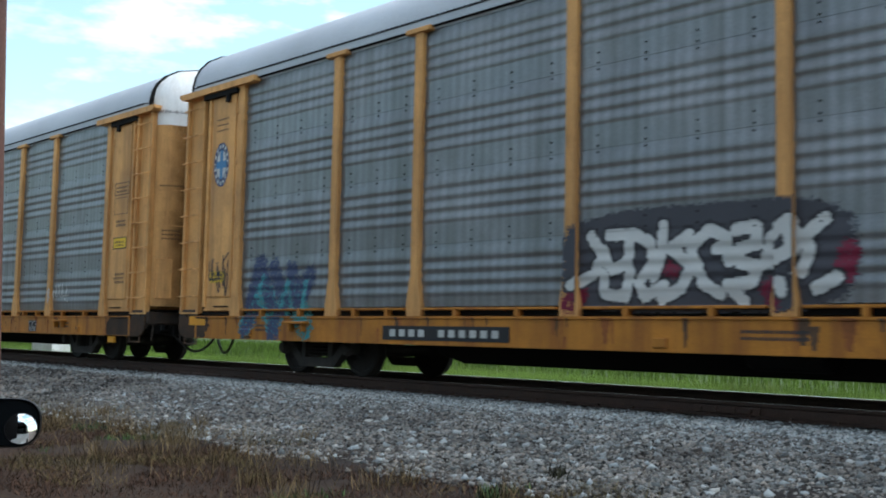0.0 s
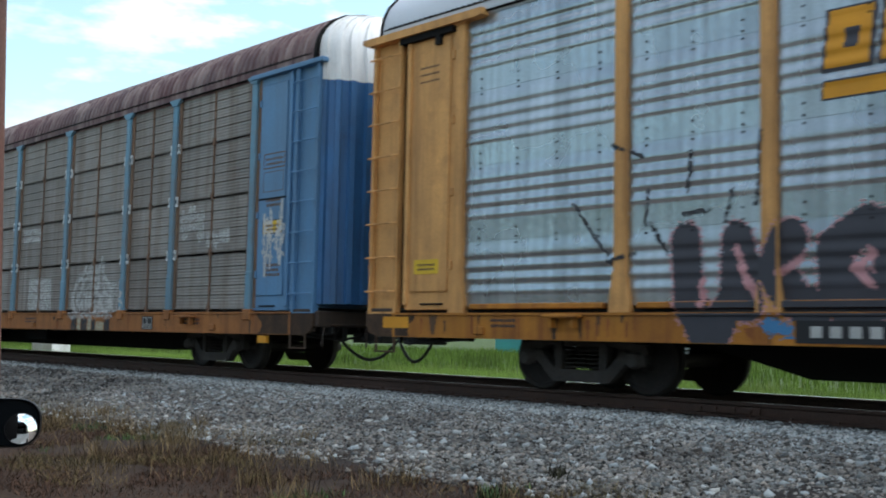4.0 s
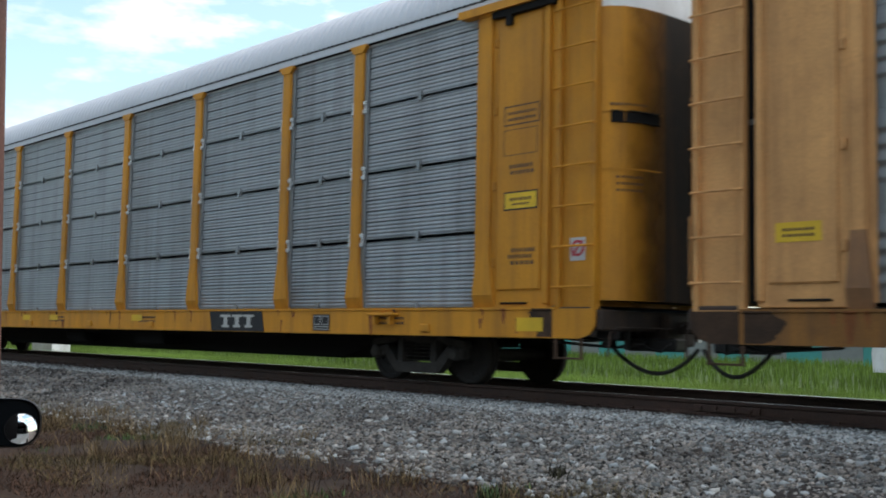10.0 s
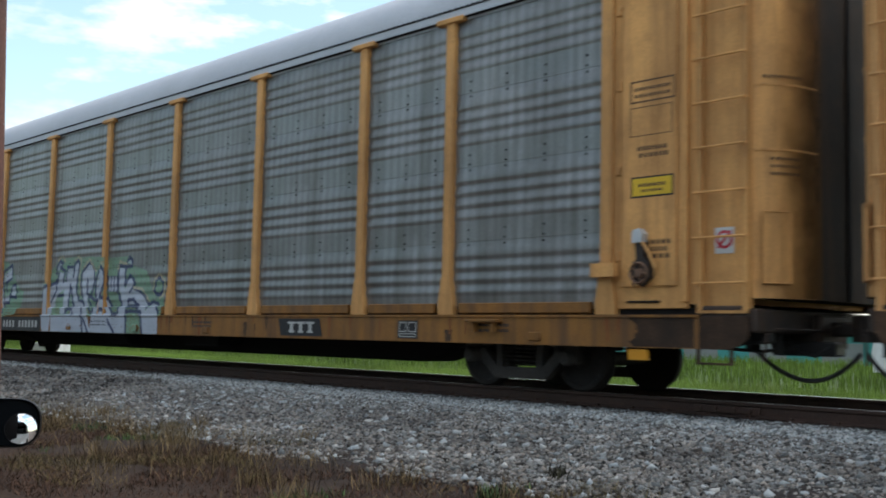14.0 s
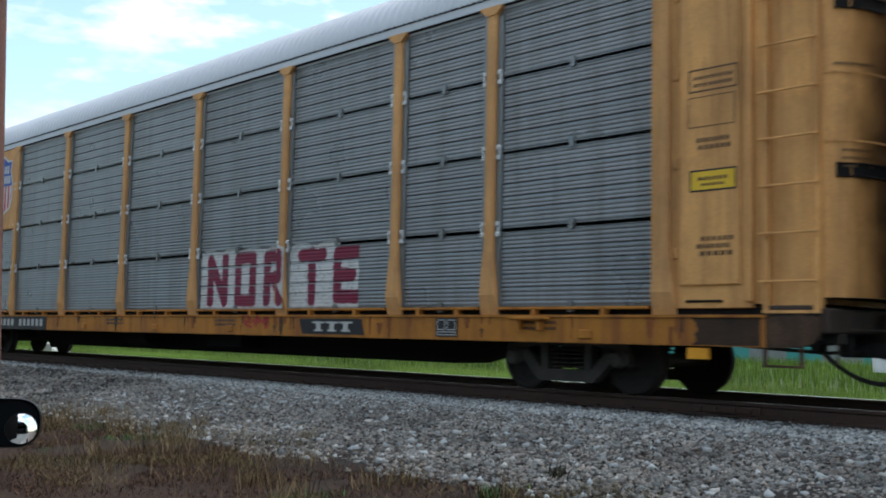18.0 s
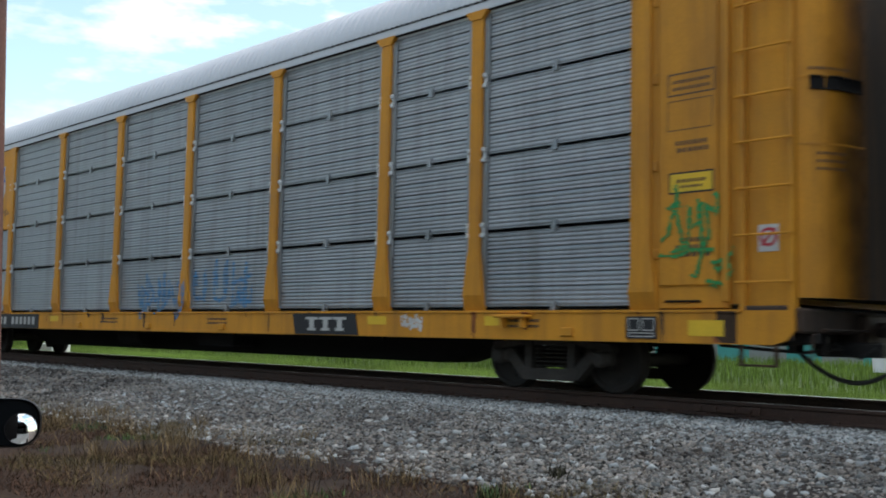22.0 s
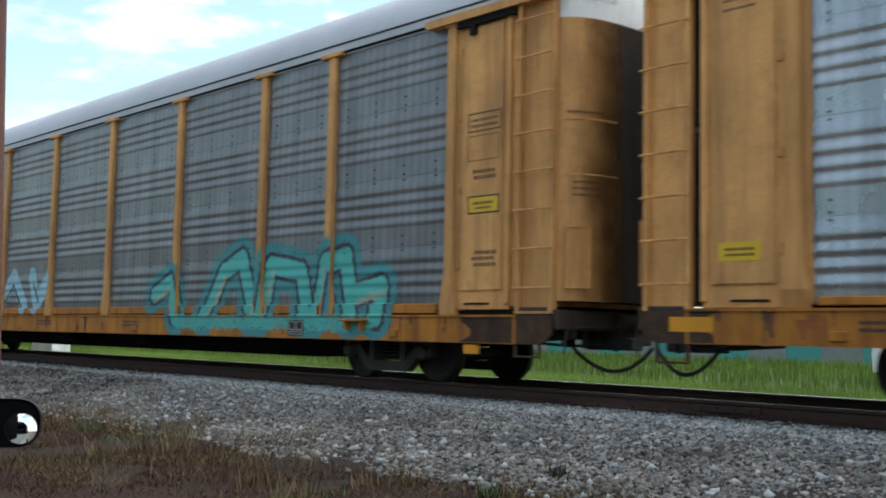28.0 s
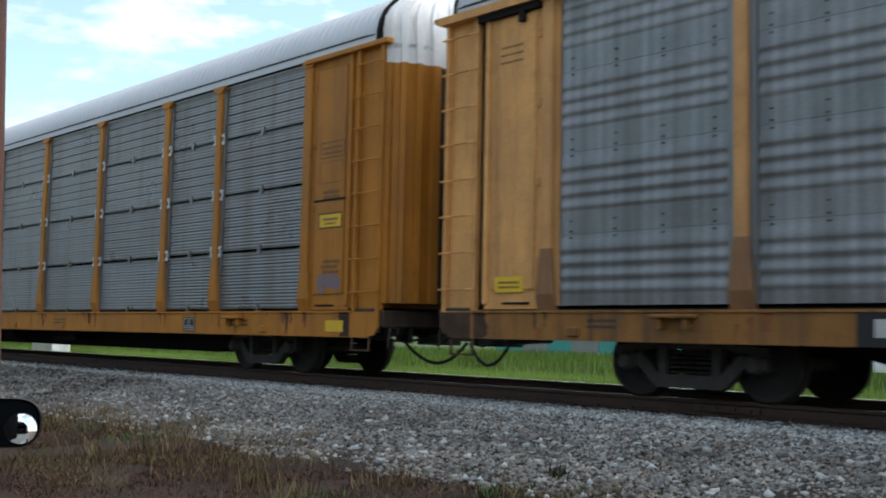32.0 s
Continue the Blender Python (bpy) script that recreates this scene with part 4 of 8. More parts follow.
def rail_car(label, style, panel, trim, end, sill, roof, ribs=False, flare=0, cap=True, strip=None, clips=False, wide=0.17, shield=0, shield_mat=None, slots=False, slot_at=(), ribbed=False,
             hatch=True, data=8.0, capmat=None, foot=None, slim=False, header=None, number=None, owner=None, number_z=None, base=(SILL0, SILL1), rod=False, reflect=(), board=True, rusty=False, brake=False, no_step=(), sign=True, ink=None, stencil=True, front_sign=1.55):
    car = thing("autorack_car", label, "rail car", pose(0, TRACK_Y, 0), "autorack train")
    part("underframe", cached("under", make_underframe, [BLACK], "underframe"), car, label="black steel underframe")
    s0, s1 = base
    dz = s0 - 0.71
    BASE[car.name] = (s0, s1, strip)
    part("side_sill", cached(("sill", base), make_sill(s0, s1), [sill], "side_sill"), car)
    for x in PADS:
        part("sill_pad", cached("pad", lambda: Shape().box(-0.09, 0.09, -1.56, -1.5, 0.05, 0.16, 0, 0.012), [sill], "sill_pad"), car, (x, 0, s0))
    if clips:
        for a, b in zip(POSTS[:-1], POSTS[1:]):
            w = round(b - a, 3)
            part("panel_angle", cached(("angle", w), lambda: Shape().box(-w / 2 + 0.2, w / 2 - 0.2, -1.53, -1.44, 1.05, 1.083, 0, 0.006), [sill], "panel_angle"), car, ((a + b) / 2, 0, 0))
            for q in (0.3, 0.7):
                part("panel_clip", cached("clip", make_clip, [sill], "panel_clip"), car, (a + q * w, 0, 0))
    if rod:
        part("brake_pipe", cached("pipe", lambda: Shape().tube([(-10.5, -1.3, 0.6), (-5.2, -1.34, 0.6), (-4.6, -1.36, 0.7), (-3.4, -1.36, 0.7), (-2.8, -1.34, 0.58), (10.5, -1.3, 0.58)], 0.022, 6), [GRIME], "brake_pipe"), car, label="steel pipe slung under the side")
    if strip:
        for a, b in zip(POSTS[:-1], POSTS[1:]):
            w = round(b - a, 3)
            part("rub_strip", cached(("strip", w, strip), lambda: Shape().box(-w / 2 + 0.24, w / 2 - 0.24, -1.51, -1.44, *strip, 0, 0.01), [sill], "rub_strip"), car, ((a + b) / 2, 0, 0))
    part("far_side", cached("far", make_far_side, [panel], "far_side"), car)
    part("roof", cached(("roof", ribs), make_roof(ribs), [roof], "roof", True), car)
    part("roof_edge", cached("roofedge", make_roof_edge, [BLACK, roof], "roof_edge"), car)
    # side panels between the posts; the colour only shifts the streaks from bay to bay
    dice = random.Random(label)
    shift = [dice.random() for p in POSTS]
    for j, (a, b) in enumerate(zip(POSTS[:-1], POSTS[1:])):
        w, m = round(b - a - 0.04, 3), (a + b) / 2
        if style == "A":
            for r, z in enumerate(ROWS_A):
                if shield and j == 1 and r >= 2:
                    continue
                pn = part("side_panel", cached(("pa", w, rusty), lambda: make_panel_a(w, rusty), [panel, SEAM if rusty else panel], "side_panel"), car, (m, 0, z))
                pn.color = (shift[j], 0.5, z / 23, 1)
        else:
            pn = part("side_panel", cached(("pb", w), lambda: make_panel_b(w), [panel, BLACK], "side_panel", True), car, (m, 0, 0))
            pn.color = (shift[j], 0.5, 0, 1)
    if shield:
        s = Shape().box(POSTS[1] + 0.02, POSTS[2] - 0.02, SKIN - 0.066, SKIN + 0.0, 3.08, 5.04, 0, 0.006)
        for sx in (POSTS[1] + 0.16, POSTS[2] - 0.16):
            for z in (3.5, 4.6):
                s.box(sx - 0.03, sx + 0.03, SKIN - 0.075, SKIN - 0.05, z, z + 0.09, 0, 0.01)
        part("sign_panel", s.mesh("sign_panel", [shield_mat or trim]), car, label="yellow painted sign panel")
    for x in POSTS:
        e = abs(x) > 11
        po = part("side_post", cached(("post", wide, flare, cap and not e, s1), make_post(wide, flare, cap and not e, s1 + 0.003), [end if e and not flare else trim, foot or trim, foot or trim, sill, SEAM if rusty else end if e else panel], "side_post"), car, (x, 0, 0))
        if style == "A" and not e:
            for z in ROWS_A[1:]:
                part("bracket", cached("lug", make_lug, [GALV], "bracket"), po, (0, 0, z - 0.02))
    # corner panels, ladders, end doors, platforms
    clean_end = sill in (ORANGE, ORANGE_WORN, BLUE, DEEP_BLUE)
    slot_z = slots if isinstance(slots, float) else 0
    for d in (1, -1):
        f = (lambda g: g) if d > 0 else mirrored
        x = d * 11.70
        part("corner_panel", cached(("corner", slot_z, d), f(make_end_panel(slot_z, d < 0)), [end, BLACK], "corner_panel"), car, (x, 0, 0))
        lad = part("ladder", cached(("ladder", d), f(make_ladder), [end], "ladder"), car, (d * 12.91, 0, 0))
        for i in range(8):
            part("rung", cached(("rung", d), f(make_rung), [end], "rung"), lad, (0, 0, 1.32 + 0.49 * i))
        part("header", cached(("header", slim, d), f(make_header(slim)), [header or end, BLACK], "header"), car, (x, 0, 0))
        door = part("end_door", cached(("door", ribbed, d), f(make_end_door(ribbed)), [DEEP_BLUE if ribbed and end is BLUE else end], "end_door", not ribbed), car)
        part("centre_leaf", cached(("leaf", d), f(make_centre_leaf), [SOOT_SHADE], "centre_leaf", True), door, label="centre leaves darkened by grime and painted gap shade")
        part("door_frame", cached(("doorframe", d), f(make_door_frame), [end], "door_frame"), door)
        if not ribbed:
            for z in (2.72, 3.42):
                part("door_band", cached(("band", d), f(make_door_band), [end], "door_band", True), door, (0, 0, z))
        part("lock_bar", cached(("doorbar", d), f(make_door_bar), [BLACK], "lock_bar"), door)
        part("end_door_cap", cached(("cap", ribbed, d), f(make_end_cap(ribbed)), [capmat or WHITE], "end_door_cap", True), car, label="white upper end door")
        if d > 0 and capmat is None and end is not BLUE:
            cap_text(car, "EXCESS HEIGHT CAR", 0.1, 4.95, 0.085, COL["ink"])
        if slots is True:
            for z in (slot_at or (3.3,)):
                part("door_slot", cached(("slot", d), f(make_slot), [BLACK], "door_slot"), door, (0, 0, z))
        if hatch:
            part("door_hatch", cached(("hatch", d), f(make_hatch), [end], "door_hatch"), door, (0, 0, 1.32))
        part("roof_arch", cached(("arch"), make_arch, [BLACK], "roof_arch"), car, (d * 13.37, 0, 0))
        part("end_sill", cached(("endsill", d), f(make_end_sill), [GRIME], "end_sill"), car)
        part("sill_end", cached(("sillend", d, s0, s1), f(make_sill_end(s0, s1)), [sill if clean_end and d > 0 else GREASE], "sill_end"), car)
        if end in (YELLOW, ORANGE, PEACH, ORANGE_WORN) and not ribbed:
            part("door_grime", cached(("doorgrimeshade", d), f(make_door_grime_shade), [DOOR_GRIME_SHADE], "door_grime", True), door, label="brown grime and painted shade towards the door's inner edge")
        part("coupler", cached(("coupler", d), f(make_coupler), [GRIME], "coupler"), car)
        part("uncoupling_lever", cached(("lever", d), f(make_lever), [GRIME], "uncoupling_lever"), car)
        part("stirrup", cached("stirrup", make_stirrup, [GREASE if sill is not RED_SILL else sill], "stirrup"), car, (d * 13.13 - 0.22, 0, 0))
        part("brake_hose", cached(("hose", d), f(make_hose), [RUBBER], "brake_hose"), car)
        tr = part("truck", cached("bolster", make_bolster, [TRUCK], "truck"), car, (d * TRUCK_X, 0, RAIL_UP))
        part("side_frame", cached("frame", make_side_frame, [TRUCK], "side_frame"), tr)
        part("side_frame", cached("frame", make_side_frame, [TRUCK], "side_frame"), tr, turn=180)
        for sx in (-1, 1):
            WHEELS.append(part("wheelset", cached("wheelset", make_wheelset, [WHEEL], "wheelset", True), tr, (sx * AXLE_GAP / 2, 0, WHEEL_R)))
    if number:
        number_board(car, *number, board=board, z=number_z)
    if owner:
        owner_board(car, *owner)
    for u in reflect:
        plate(car, "reflector", u, u + 0.42, 0.88 + dz, 1.0 + dz, COL["signyellow"], -1.531, "yellow reflective strip")
    # stencils on the corner panel
    dark = ink or COL["faded"]
    pl = SKIN - 0.0545
    if stencil:
        bars(car, 12.06, 12.56, 3.56, 3.60, 9, dark, pl, name="stencil")
        bars(car, 12.06, 12.56, 3.48, 3.52, 8, dark, pl, name="stencil")
        s = Shape()
        for a, b, c, d in ((12.0, 12.62, 3.66, 3.68), (12.0, 12.62, 3.42, 3.44), (12.0, 12.02, 3.44, 3.66), (12.6, 12.62, 3.44, 3.66), (12.0, 12.58, 3.36, 3.37), (12.0, 12.58, 3.03, 3.04), (12.0, 12.01, 3.04, 3.36), (12.57, 12.58, 3.04, 3.36)):
            s.box(a, b, pl, pl + 0.002, c, d)
        part("stencil_frame", s.mesh("stencil_frame", [dark]), car)
        for a, z, c in ((12.1, 2.86, 7), (12.12, 2.78, 6), (12.15, 1.78, 6), (12.1, 1.7, 7), (12.14, 1.62, 5)):
            bars(car, a, a + 0.42, z, z + 0.05, c, dark, pl, name="stencil")
    if not ribbed and stencil:
        door_bars(car, 0.22, 0.5, 3.50, 0.03, 9, dark)
        for k in range(3):
            door_bars(car, 0.3, 0.36, 2.62 - 0.08 * k, 0.03, 6, dark)
    yz = 2.32
    if not sign:
        yz = 1.62
    if not sign:
        pl -= 0.03
    plate(car, "warning_sign", 12.02, 12.6, yz, yz + 0.24, BOARD, pl - 0.001, "yellow warning sign with a black edge")
    plate(car, "warning_sign", 12.04, 12.58, yz + 0.02, yz + 0.22, COL["signyellow"], pl - 0.003)
    bars(car, 12.12, 12.5, yz + 0.12, yz + 0.16, 6, dark, pl - 0.005, name="stencil")
    bars(car, 12.16, 12.46, yz + 0.06, yz + 0.09, 7, dark, pl - 0.005, name="stencil")
    pl = SKIN - 0.0545
    plate(car, "warning_sign", -12.55, -12.05, front_sign, front_sign + 0.2, COL["signyellow"], pl - 0.001)
    for z in (0.05, 0.11):
        bars(car, -12.48, -12.12, front_sign + z, front_sign + z + 0.03, 6, dark, pl - 0.003, name="stencil")
    for z in (4.25, 4.35, 4.45):
        bars(car, -12.5, -12.1, z, z + 0.03, 6, dark, pl, name="stencil")
    # data boxes on the sill
    plate(car, "data_plate", data, data + 0.42, 0.75 + dz, 1.0 + dz, BOARD, -1.5315 if data < 11 else -1.5465, "black data plate with white squares")
    for a, b, c, d in ((0.03, 0.18, 0.84, 0.98), (0.22, 0.39, 0.84, 0.98), (0.03, 0.39, 0.77, 0.82)):
        s = Shape()
        for x0, x1, z0, z1 in ((a, b, d - 0.012, d), (a, b, c, c + 0.012), (a, a + 0.012, c, d), (b - 0.012, b, c, d)):
            s.box(data + x0, data + x1, -1.5495 if data > 11 else -1.5345, -1.5465 if data > 11 else -1.5325, z0 + dz, z1 + dz)
        part("data_frame", s.mesh("data_frame", [LETTER]), car)
    for u, n in ((-11.0, 4), (-1.9, 7), (2.3, 6), (9.6, 5)):
        for z in (0.86, 0.93):
            bars(car, u, u + 0.11 * n, z + dz, z + dz + 0.035, n * 2, COL["ink"], -1.529, name="stencil")
    part("sill_bracket", cached("sillbr", lambda: Shape().box(-0.28, 0.28, -1.66, -1.52, 0.98, 1.02, 0, 0.01).box(-0.2, -0.14, -1.62, -1.52, 0.86, 1.0).box(0.14, 0.2, -1.62, -1.52, 0.86, 1.0), [sill], "sill_bracket"), car, (-9.75, 0, dz))
    part("sill_bracket", cached("sillbr", None, [sill], "sill_bracket"), car, (9.75, 0, dz))
    if clean_end:
        plate(car, "reflector", 12.30, 12.74, s0 + 0.08, s0 + 0.25, COL["signyellow"], -1.531, "amber reflector on the sill")
    else:
        plate(car, "reflector", 12.0, 12.26, s0 - 0.14, s0 - 0.02, COL["signorange"], -1.51, "amber reflector hung under the sill", 0.05)
    plate(car, "reflector", -13.15, -12.6, 0.80, 0.96, COL["signorange"], -1.531 if sill is not TAN_SILL else -1.506, "amber reflector on the end sill")
    if brake:
        hb = part("hand_brake", make_hand_brake().mesh("hand_brake", [GRIME, GALV, end]), car, (0 if brake is True else brake - 12.28, 0, 0), label="rusty hand brake beside a post")
        part("brake_wheel", cached("brakewheel", make_brake_wheel, [SEAM], "brake_wheel", True), hb, label="rusty brake wheel")
        if brake is True:
            plate(car, "bracket_box", 11.52, 11.86, 1.42, 1.58, end, FACE - 0.09, "", 0.09)
    for d in no_step:
        ns = plate(car, "no_step_sign", d * 13.22 - 0.115, d * 13.22 + 0.115, 1.64, 1.92, COL["white"], SKIN - 0.012, "white sign with a red ring crossed out")
        s = Shape()
        s.lathe([(0.068, -0.0005), (0.082, -0.001), (0.1, 0), (0.068, 0.0005)], "y", 24, (d * 13.22, SKIN - 0.014, 1.79))
        s.prism([(d * 13.22 - 0.09, 1.71), (d * 13.22 - 0.07, 1.69), (d * 13.22 + 0.09, 1.87), (d * 13.22 + 0.07, 1.89)], SKIN - 0.0155, SKIN - 0.0145, "y")
        part("red_ring", s.mesh("red_ring", [COL["signred"]]), ns)
    grime(car, style, len(CACHE) + len(CARS) * 31, 0.35 if sill is ORANGE else 0.9, clean_end)
    return car


WHEELS = []

# ---------------------------------------------------------------- ground, track, verge
def ground_height(y):
    """Height of the ground across the track: verge, ballast slope, shoulder, track bed, far field."""
    return np.interp(y, [-400, 2.0, 5.2, 6.3, 9.0, 9.6, 10.2, 12.6, 13.6, 15.6, 20, 4000], [-0.6, -0.55, -0.52, -0.50, -0.24, -0.175, -0.165, -0.165, -0.22, -0.62, -0.62, -0.62])


def build_ground():
    xs = np.concatenate([np.linspace(-1500, -80, 24), np.linspace(-70, 12, 165), np.linspace(20, 800, 16)])
    ys = np.concatenate([np.linspace(-300, -10, 8), np.linspace(-6, 13.6, 99), np.linspace(14, 40, 30), np.linspace(50, 2500, 18)])
    rng = np.random.default_rng(4)
    rows = []
    for x in xs:
        row = []
        for y in ys:
            z = float(ground_height(y))
            if y < 40:
                z += 0.035 * noise.noise((x * 0.9, y * 0.9, 0)) + 0.015 * noise.noise((x * 3, y * 3, 5)) if y < 9.4 or y > 13 else 0
            row.append((float(x), float(y), z))
        rows.append(row)
    gm = bpy.data.materials.new("ground")
    gm.use_nodes = True
    n, l = gm.node_tree.nodes, gm.node_tree.links
    p = n["Principled BSDF"]
    p.inputs["Roughness"].default_value = 0.95
    p.inputs["Specular IOR Level"].default_value = 0.15
    co, sep = n.new("ShaderNodeTexCoord"), n.new("ShaderNodeSeparateXYZ")
    l.new(co.outputs["Object"], sep.inputs[0])
    big, fine = n.new("ShaderNodeTexNoise"), n.new("ShaderNodeTexNoise")
    big.inputs["Scale"].default_value, big.inputs["Detail"].default_value = 0.8, 6
    fine.inputs["Scale"].default_value, fine.inputs["Detail"].default_value = 22, 4
    for t in (big, fine):
        l.new(co.outputs["Object"], t.inputs["Vector"])
    wob = n.new("ShaderNodeMath")
    wob.operation = "MULTIPLY_ADD"
    wob.inputs[1].default_value = 2.2
    l.new(big.outputs["Fac"], wob.inputs[0])
    l.new(sep.outputs["Y"], wob.inputs[2])
    r = n.new("ShaderNodeValToRGB")
    mp = n.new("ShaderNodeMapRange")
    mp.inputs["From Min"].default_value, mp.inputs["From Max"].default_value = 0, 25
    l.new(wob.outputs[0], mp.inputs["Value"])
    l.new(mp.outputs[0], r.inputs["Fac"])
    e = r.color_ramp.elements
    stops = [(0.0, (0.17, 0.14, 0.12)), (0.138, (0.13, 0.10, 0.085)), (0.165, (0.045, 0.029, 0.02)), (0.27, (0.032, 0.023, 0.018)), (0.285, (0.032, 0.028, 0.026)), (0.56, (0.03, 0.026, 0.024)), (0.63, (0.05, 0.065, 0.025)), (1.0, (0.06, 0.09, 0.03))]
    e[0].position, e[0].color = stops[0][0], (*stops[0][1], 1)
    e[1].position, e[1].color = stops[-1][0], (*stops[-1][1], 1)
    for pos, c in stops[1:-1]:
        x = e.new(pos)
        x.color = (*c, 1)
    mx = n.new("ShaderNodeMix")
    mx.data_type, mx.blend_type = "RGBA", "MULTIPLY"
    mx.inputs["Factor"].default_value = 0.8
    mr = n.new("ShaderNodeMapRange")
    mr.inputs["From Min"].default_value, mr.inputs["From Max"].default_value, mr.inputs["To Min"].default_value, mr.inputs["To Max"].default_value = 0.3, 0.7, 0.35, 1.6
    l.new(fine.outputs["Fac"], mr.inputs["Value"])
    l.new(r.outputs["Color"], mx.inputs["A"])
    l.new(mr.outputs[0], mx.inputs["B"])
    l.new(mx.outputs["Result"], p.inputs["Base Color"])
    b = n.new("ShaderNodeBump")
    b.inputs["Strength"].default_value, b.inputs["Distance"].default_value = 0.6, 0.02
    l.new(fine.outputs["Fac"], b.inputs["Height"])
    l.new(b.outputs[0], p.inputs["Normal"])
    s = Shape().sheet(rows)
    me = bpy.data.meshes.new("ground")
    me.from_pydata(s.v, [], s.f)
    me.materials.append(gm)
    me.polygons.foreach_set("use_smooth", [True] * len(me.polygons))
    thing("ground", "dry verge, grey ballast bank and a green field beyond", "ground", kind="structure", mesh=me)


def scatter(name, verts, faces, where, size, mats, seed, label, category, squash=0.7):
    """Many copies of one small stone joined into one mesh."""
    rng = np.random.default_rng(seed)
    n = len(where)
    v, f = np.array(verts, float), np.array(faces)
    ang = rng.uniform(0, 6.283, (n, 3))
    ca, sa = np.cos(ang), np.sin(ang)
    rx = np.zeros((n, 3, 3)); ry = np.zeros((n, 3, 3)); rz = np.zeros((n, 3, 3))
    rx[:, 0, 0] = 1; rx[:, 1, 1] = ca[:, 0]; rx[:, 1, 2] = -sa[:, 0]; rx[:, 2, 1] = sa[:, 0]; rx[:, 2, 2] = ca[:, 0]
    ry[:, 1, 1] = 1; ry[:, 0, 0] = ca[:, 1]; ry[:, 0, 2] = sa[:, 1]; ry[:, 2, 0] = -sa[:, 1]; ry[:, 2, 2] = ca[:, 1]
    rz[:, 2, 2] = 1; rz[:, 0, 0] = ca[:, 2]; rz[:, 0, 1] = -sa[:, 2]; rz[:, 1, 0] = sa[:, 2]; rz[:, 1, 1] = ca[:, 2]
    shape = v[None] * rng.uniform(0.45, 1.3, (n, len(v), 3)) * (size * rng.uniform(0.55, 1.35, n))[:, None, None]
    shape = np.einsum("nij,nkj->nki", rz @ ry @ rx, shape)
    shape[:, :, 2] *= squash
    pts = (shape + where[:, None]).reshape(-1, 3)
    fs = (f[None] + (np.arange(n) * len(v))[:, None, None]).reshape(-1, f.shape[1])
    me = bpy.data.meshes.new(name)
    me.vertices.add(len(pts))
    me.vertices.foreach_set("co", pts.ravel())
    me.loops.add(fs.size)
    me.loops.foreach_set("vertex_index", fs.ravel())
    me.polygons.add(len(fs))
    me.polygons.foreach_set("loop_start", np.arange(len(fs)) * f.shape[1])
    me.polygons.foreach_set("loop_total", np.full(len(fs), f.shape[1]))
    me.update(calc_edges=True)
    for m in mats:
        me.materials.append(m)
    return thing(name, label, category, kind="stuff", mesh=me)


def build_ballast():
    stone = material("ballast_stone", (0.138, 0.133, 0.126), 0.9, 0, 0.38, 1.1, 0, (0.07, 0.05, 0.04), 0.5, 30, 0.3, islands=(0.1, 1.85), spec=0.2, tint=((1.08, 0.98, 0.88), (0.93, 1.02, 1.06)))
    fresh = material("pale_ballast_stone", (0.27, 0.28, 0.275), 0.9, 0, 0.15, 6, 0, (0.2, 0.18, 0.16), 0.2, 30, 0.3, islands=(0.25, 1.7), spec=0.2, tint=((1.05, 0.99, 0.93), (0.94, 1.02, 1.06)))
    octa = [(1, 0, 0), (-1, 0, 0), (0, 1, 0), (0, -1, 0), (0, 0, 1), (0, 0, -1)]
    ofaces = [(0, 2, 4), (2, 1, 4), (1, 3, 4), (3, 0, 4), (2, 0, 5), (1, 2, 5), (3, 1, 5), (0, 3, 5)]
    rng = np.random.default_rng(11)

    def spots(n, x0, x1, y0, y1, fade=0.0):
        x, y = rng.uniform(x0, x1, n), rng.uniform(y0, y1, n)
        if fade:
            edge = y0 + fade * (0.5 + 0.5 * np.array([noise.noise((a * 0.7, 3.1, b * 0.3)) for a, b in zip(x, y)]) + rng.normal(0, 0.2, n))
            keep = y > edge
            x, y = x[keep], y[keep]
        return np.stack([x, y, ground_height(y) + 0.008], 1)
    near = spots(62000, -17, -2.5, 5.85, 9.35, 0.9)
    scatter("ballast_bank", octa, ofaces, near, 0.034, [stone], 1, "dull grey crushed-stone ballast bank", "ballast", 0.75)
    far = spots(44000, -62, -17, 6.1, 9.35, 0.9)
    scatter("ballast_bank", octa, ofaces, far, 0.058, [stone], 2, "dull grey crushed-stone ballast bank", "ballast", 0.9)
    top = np.concatenate([spots(34000, -18, -2.5, 8.55, 10.42, 0.7), spots(22000, -70, -18, 8.4, 10.42, 0.7)])
    scatter("ballast_shoulder", octa, ofaces, top, 0.034, [fresh], 3, "pale fresh ballast along the rail", "ballast")
    loose = spots(900, -16, -3, 6.0, 9.2)
    scatter("loose_stones", octa, ofaces, loose + np.array([0, 0, 0.012]), 0.05, [fresh], 5, "larger pale stones lying on the ballast bank", "ballast", 0.7)
    bed = np.concatenate([spots(7000, -40, -2, 10.8, 11.95), spots(5000, -60, -2, 12.3, 13.5)])
    scatter("ballast_bed", octa, ofaces, bed, 0.045, [stone], 4, "dirty ballast between and behind the rails", "ballast")


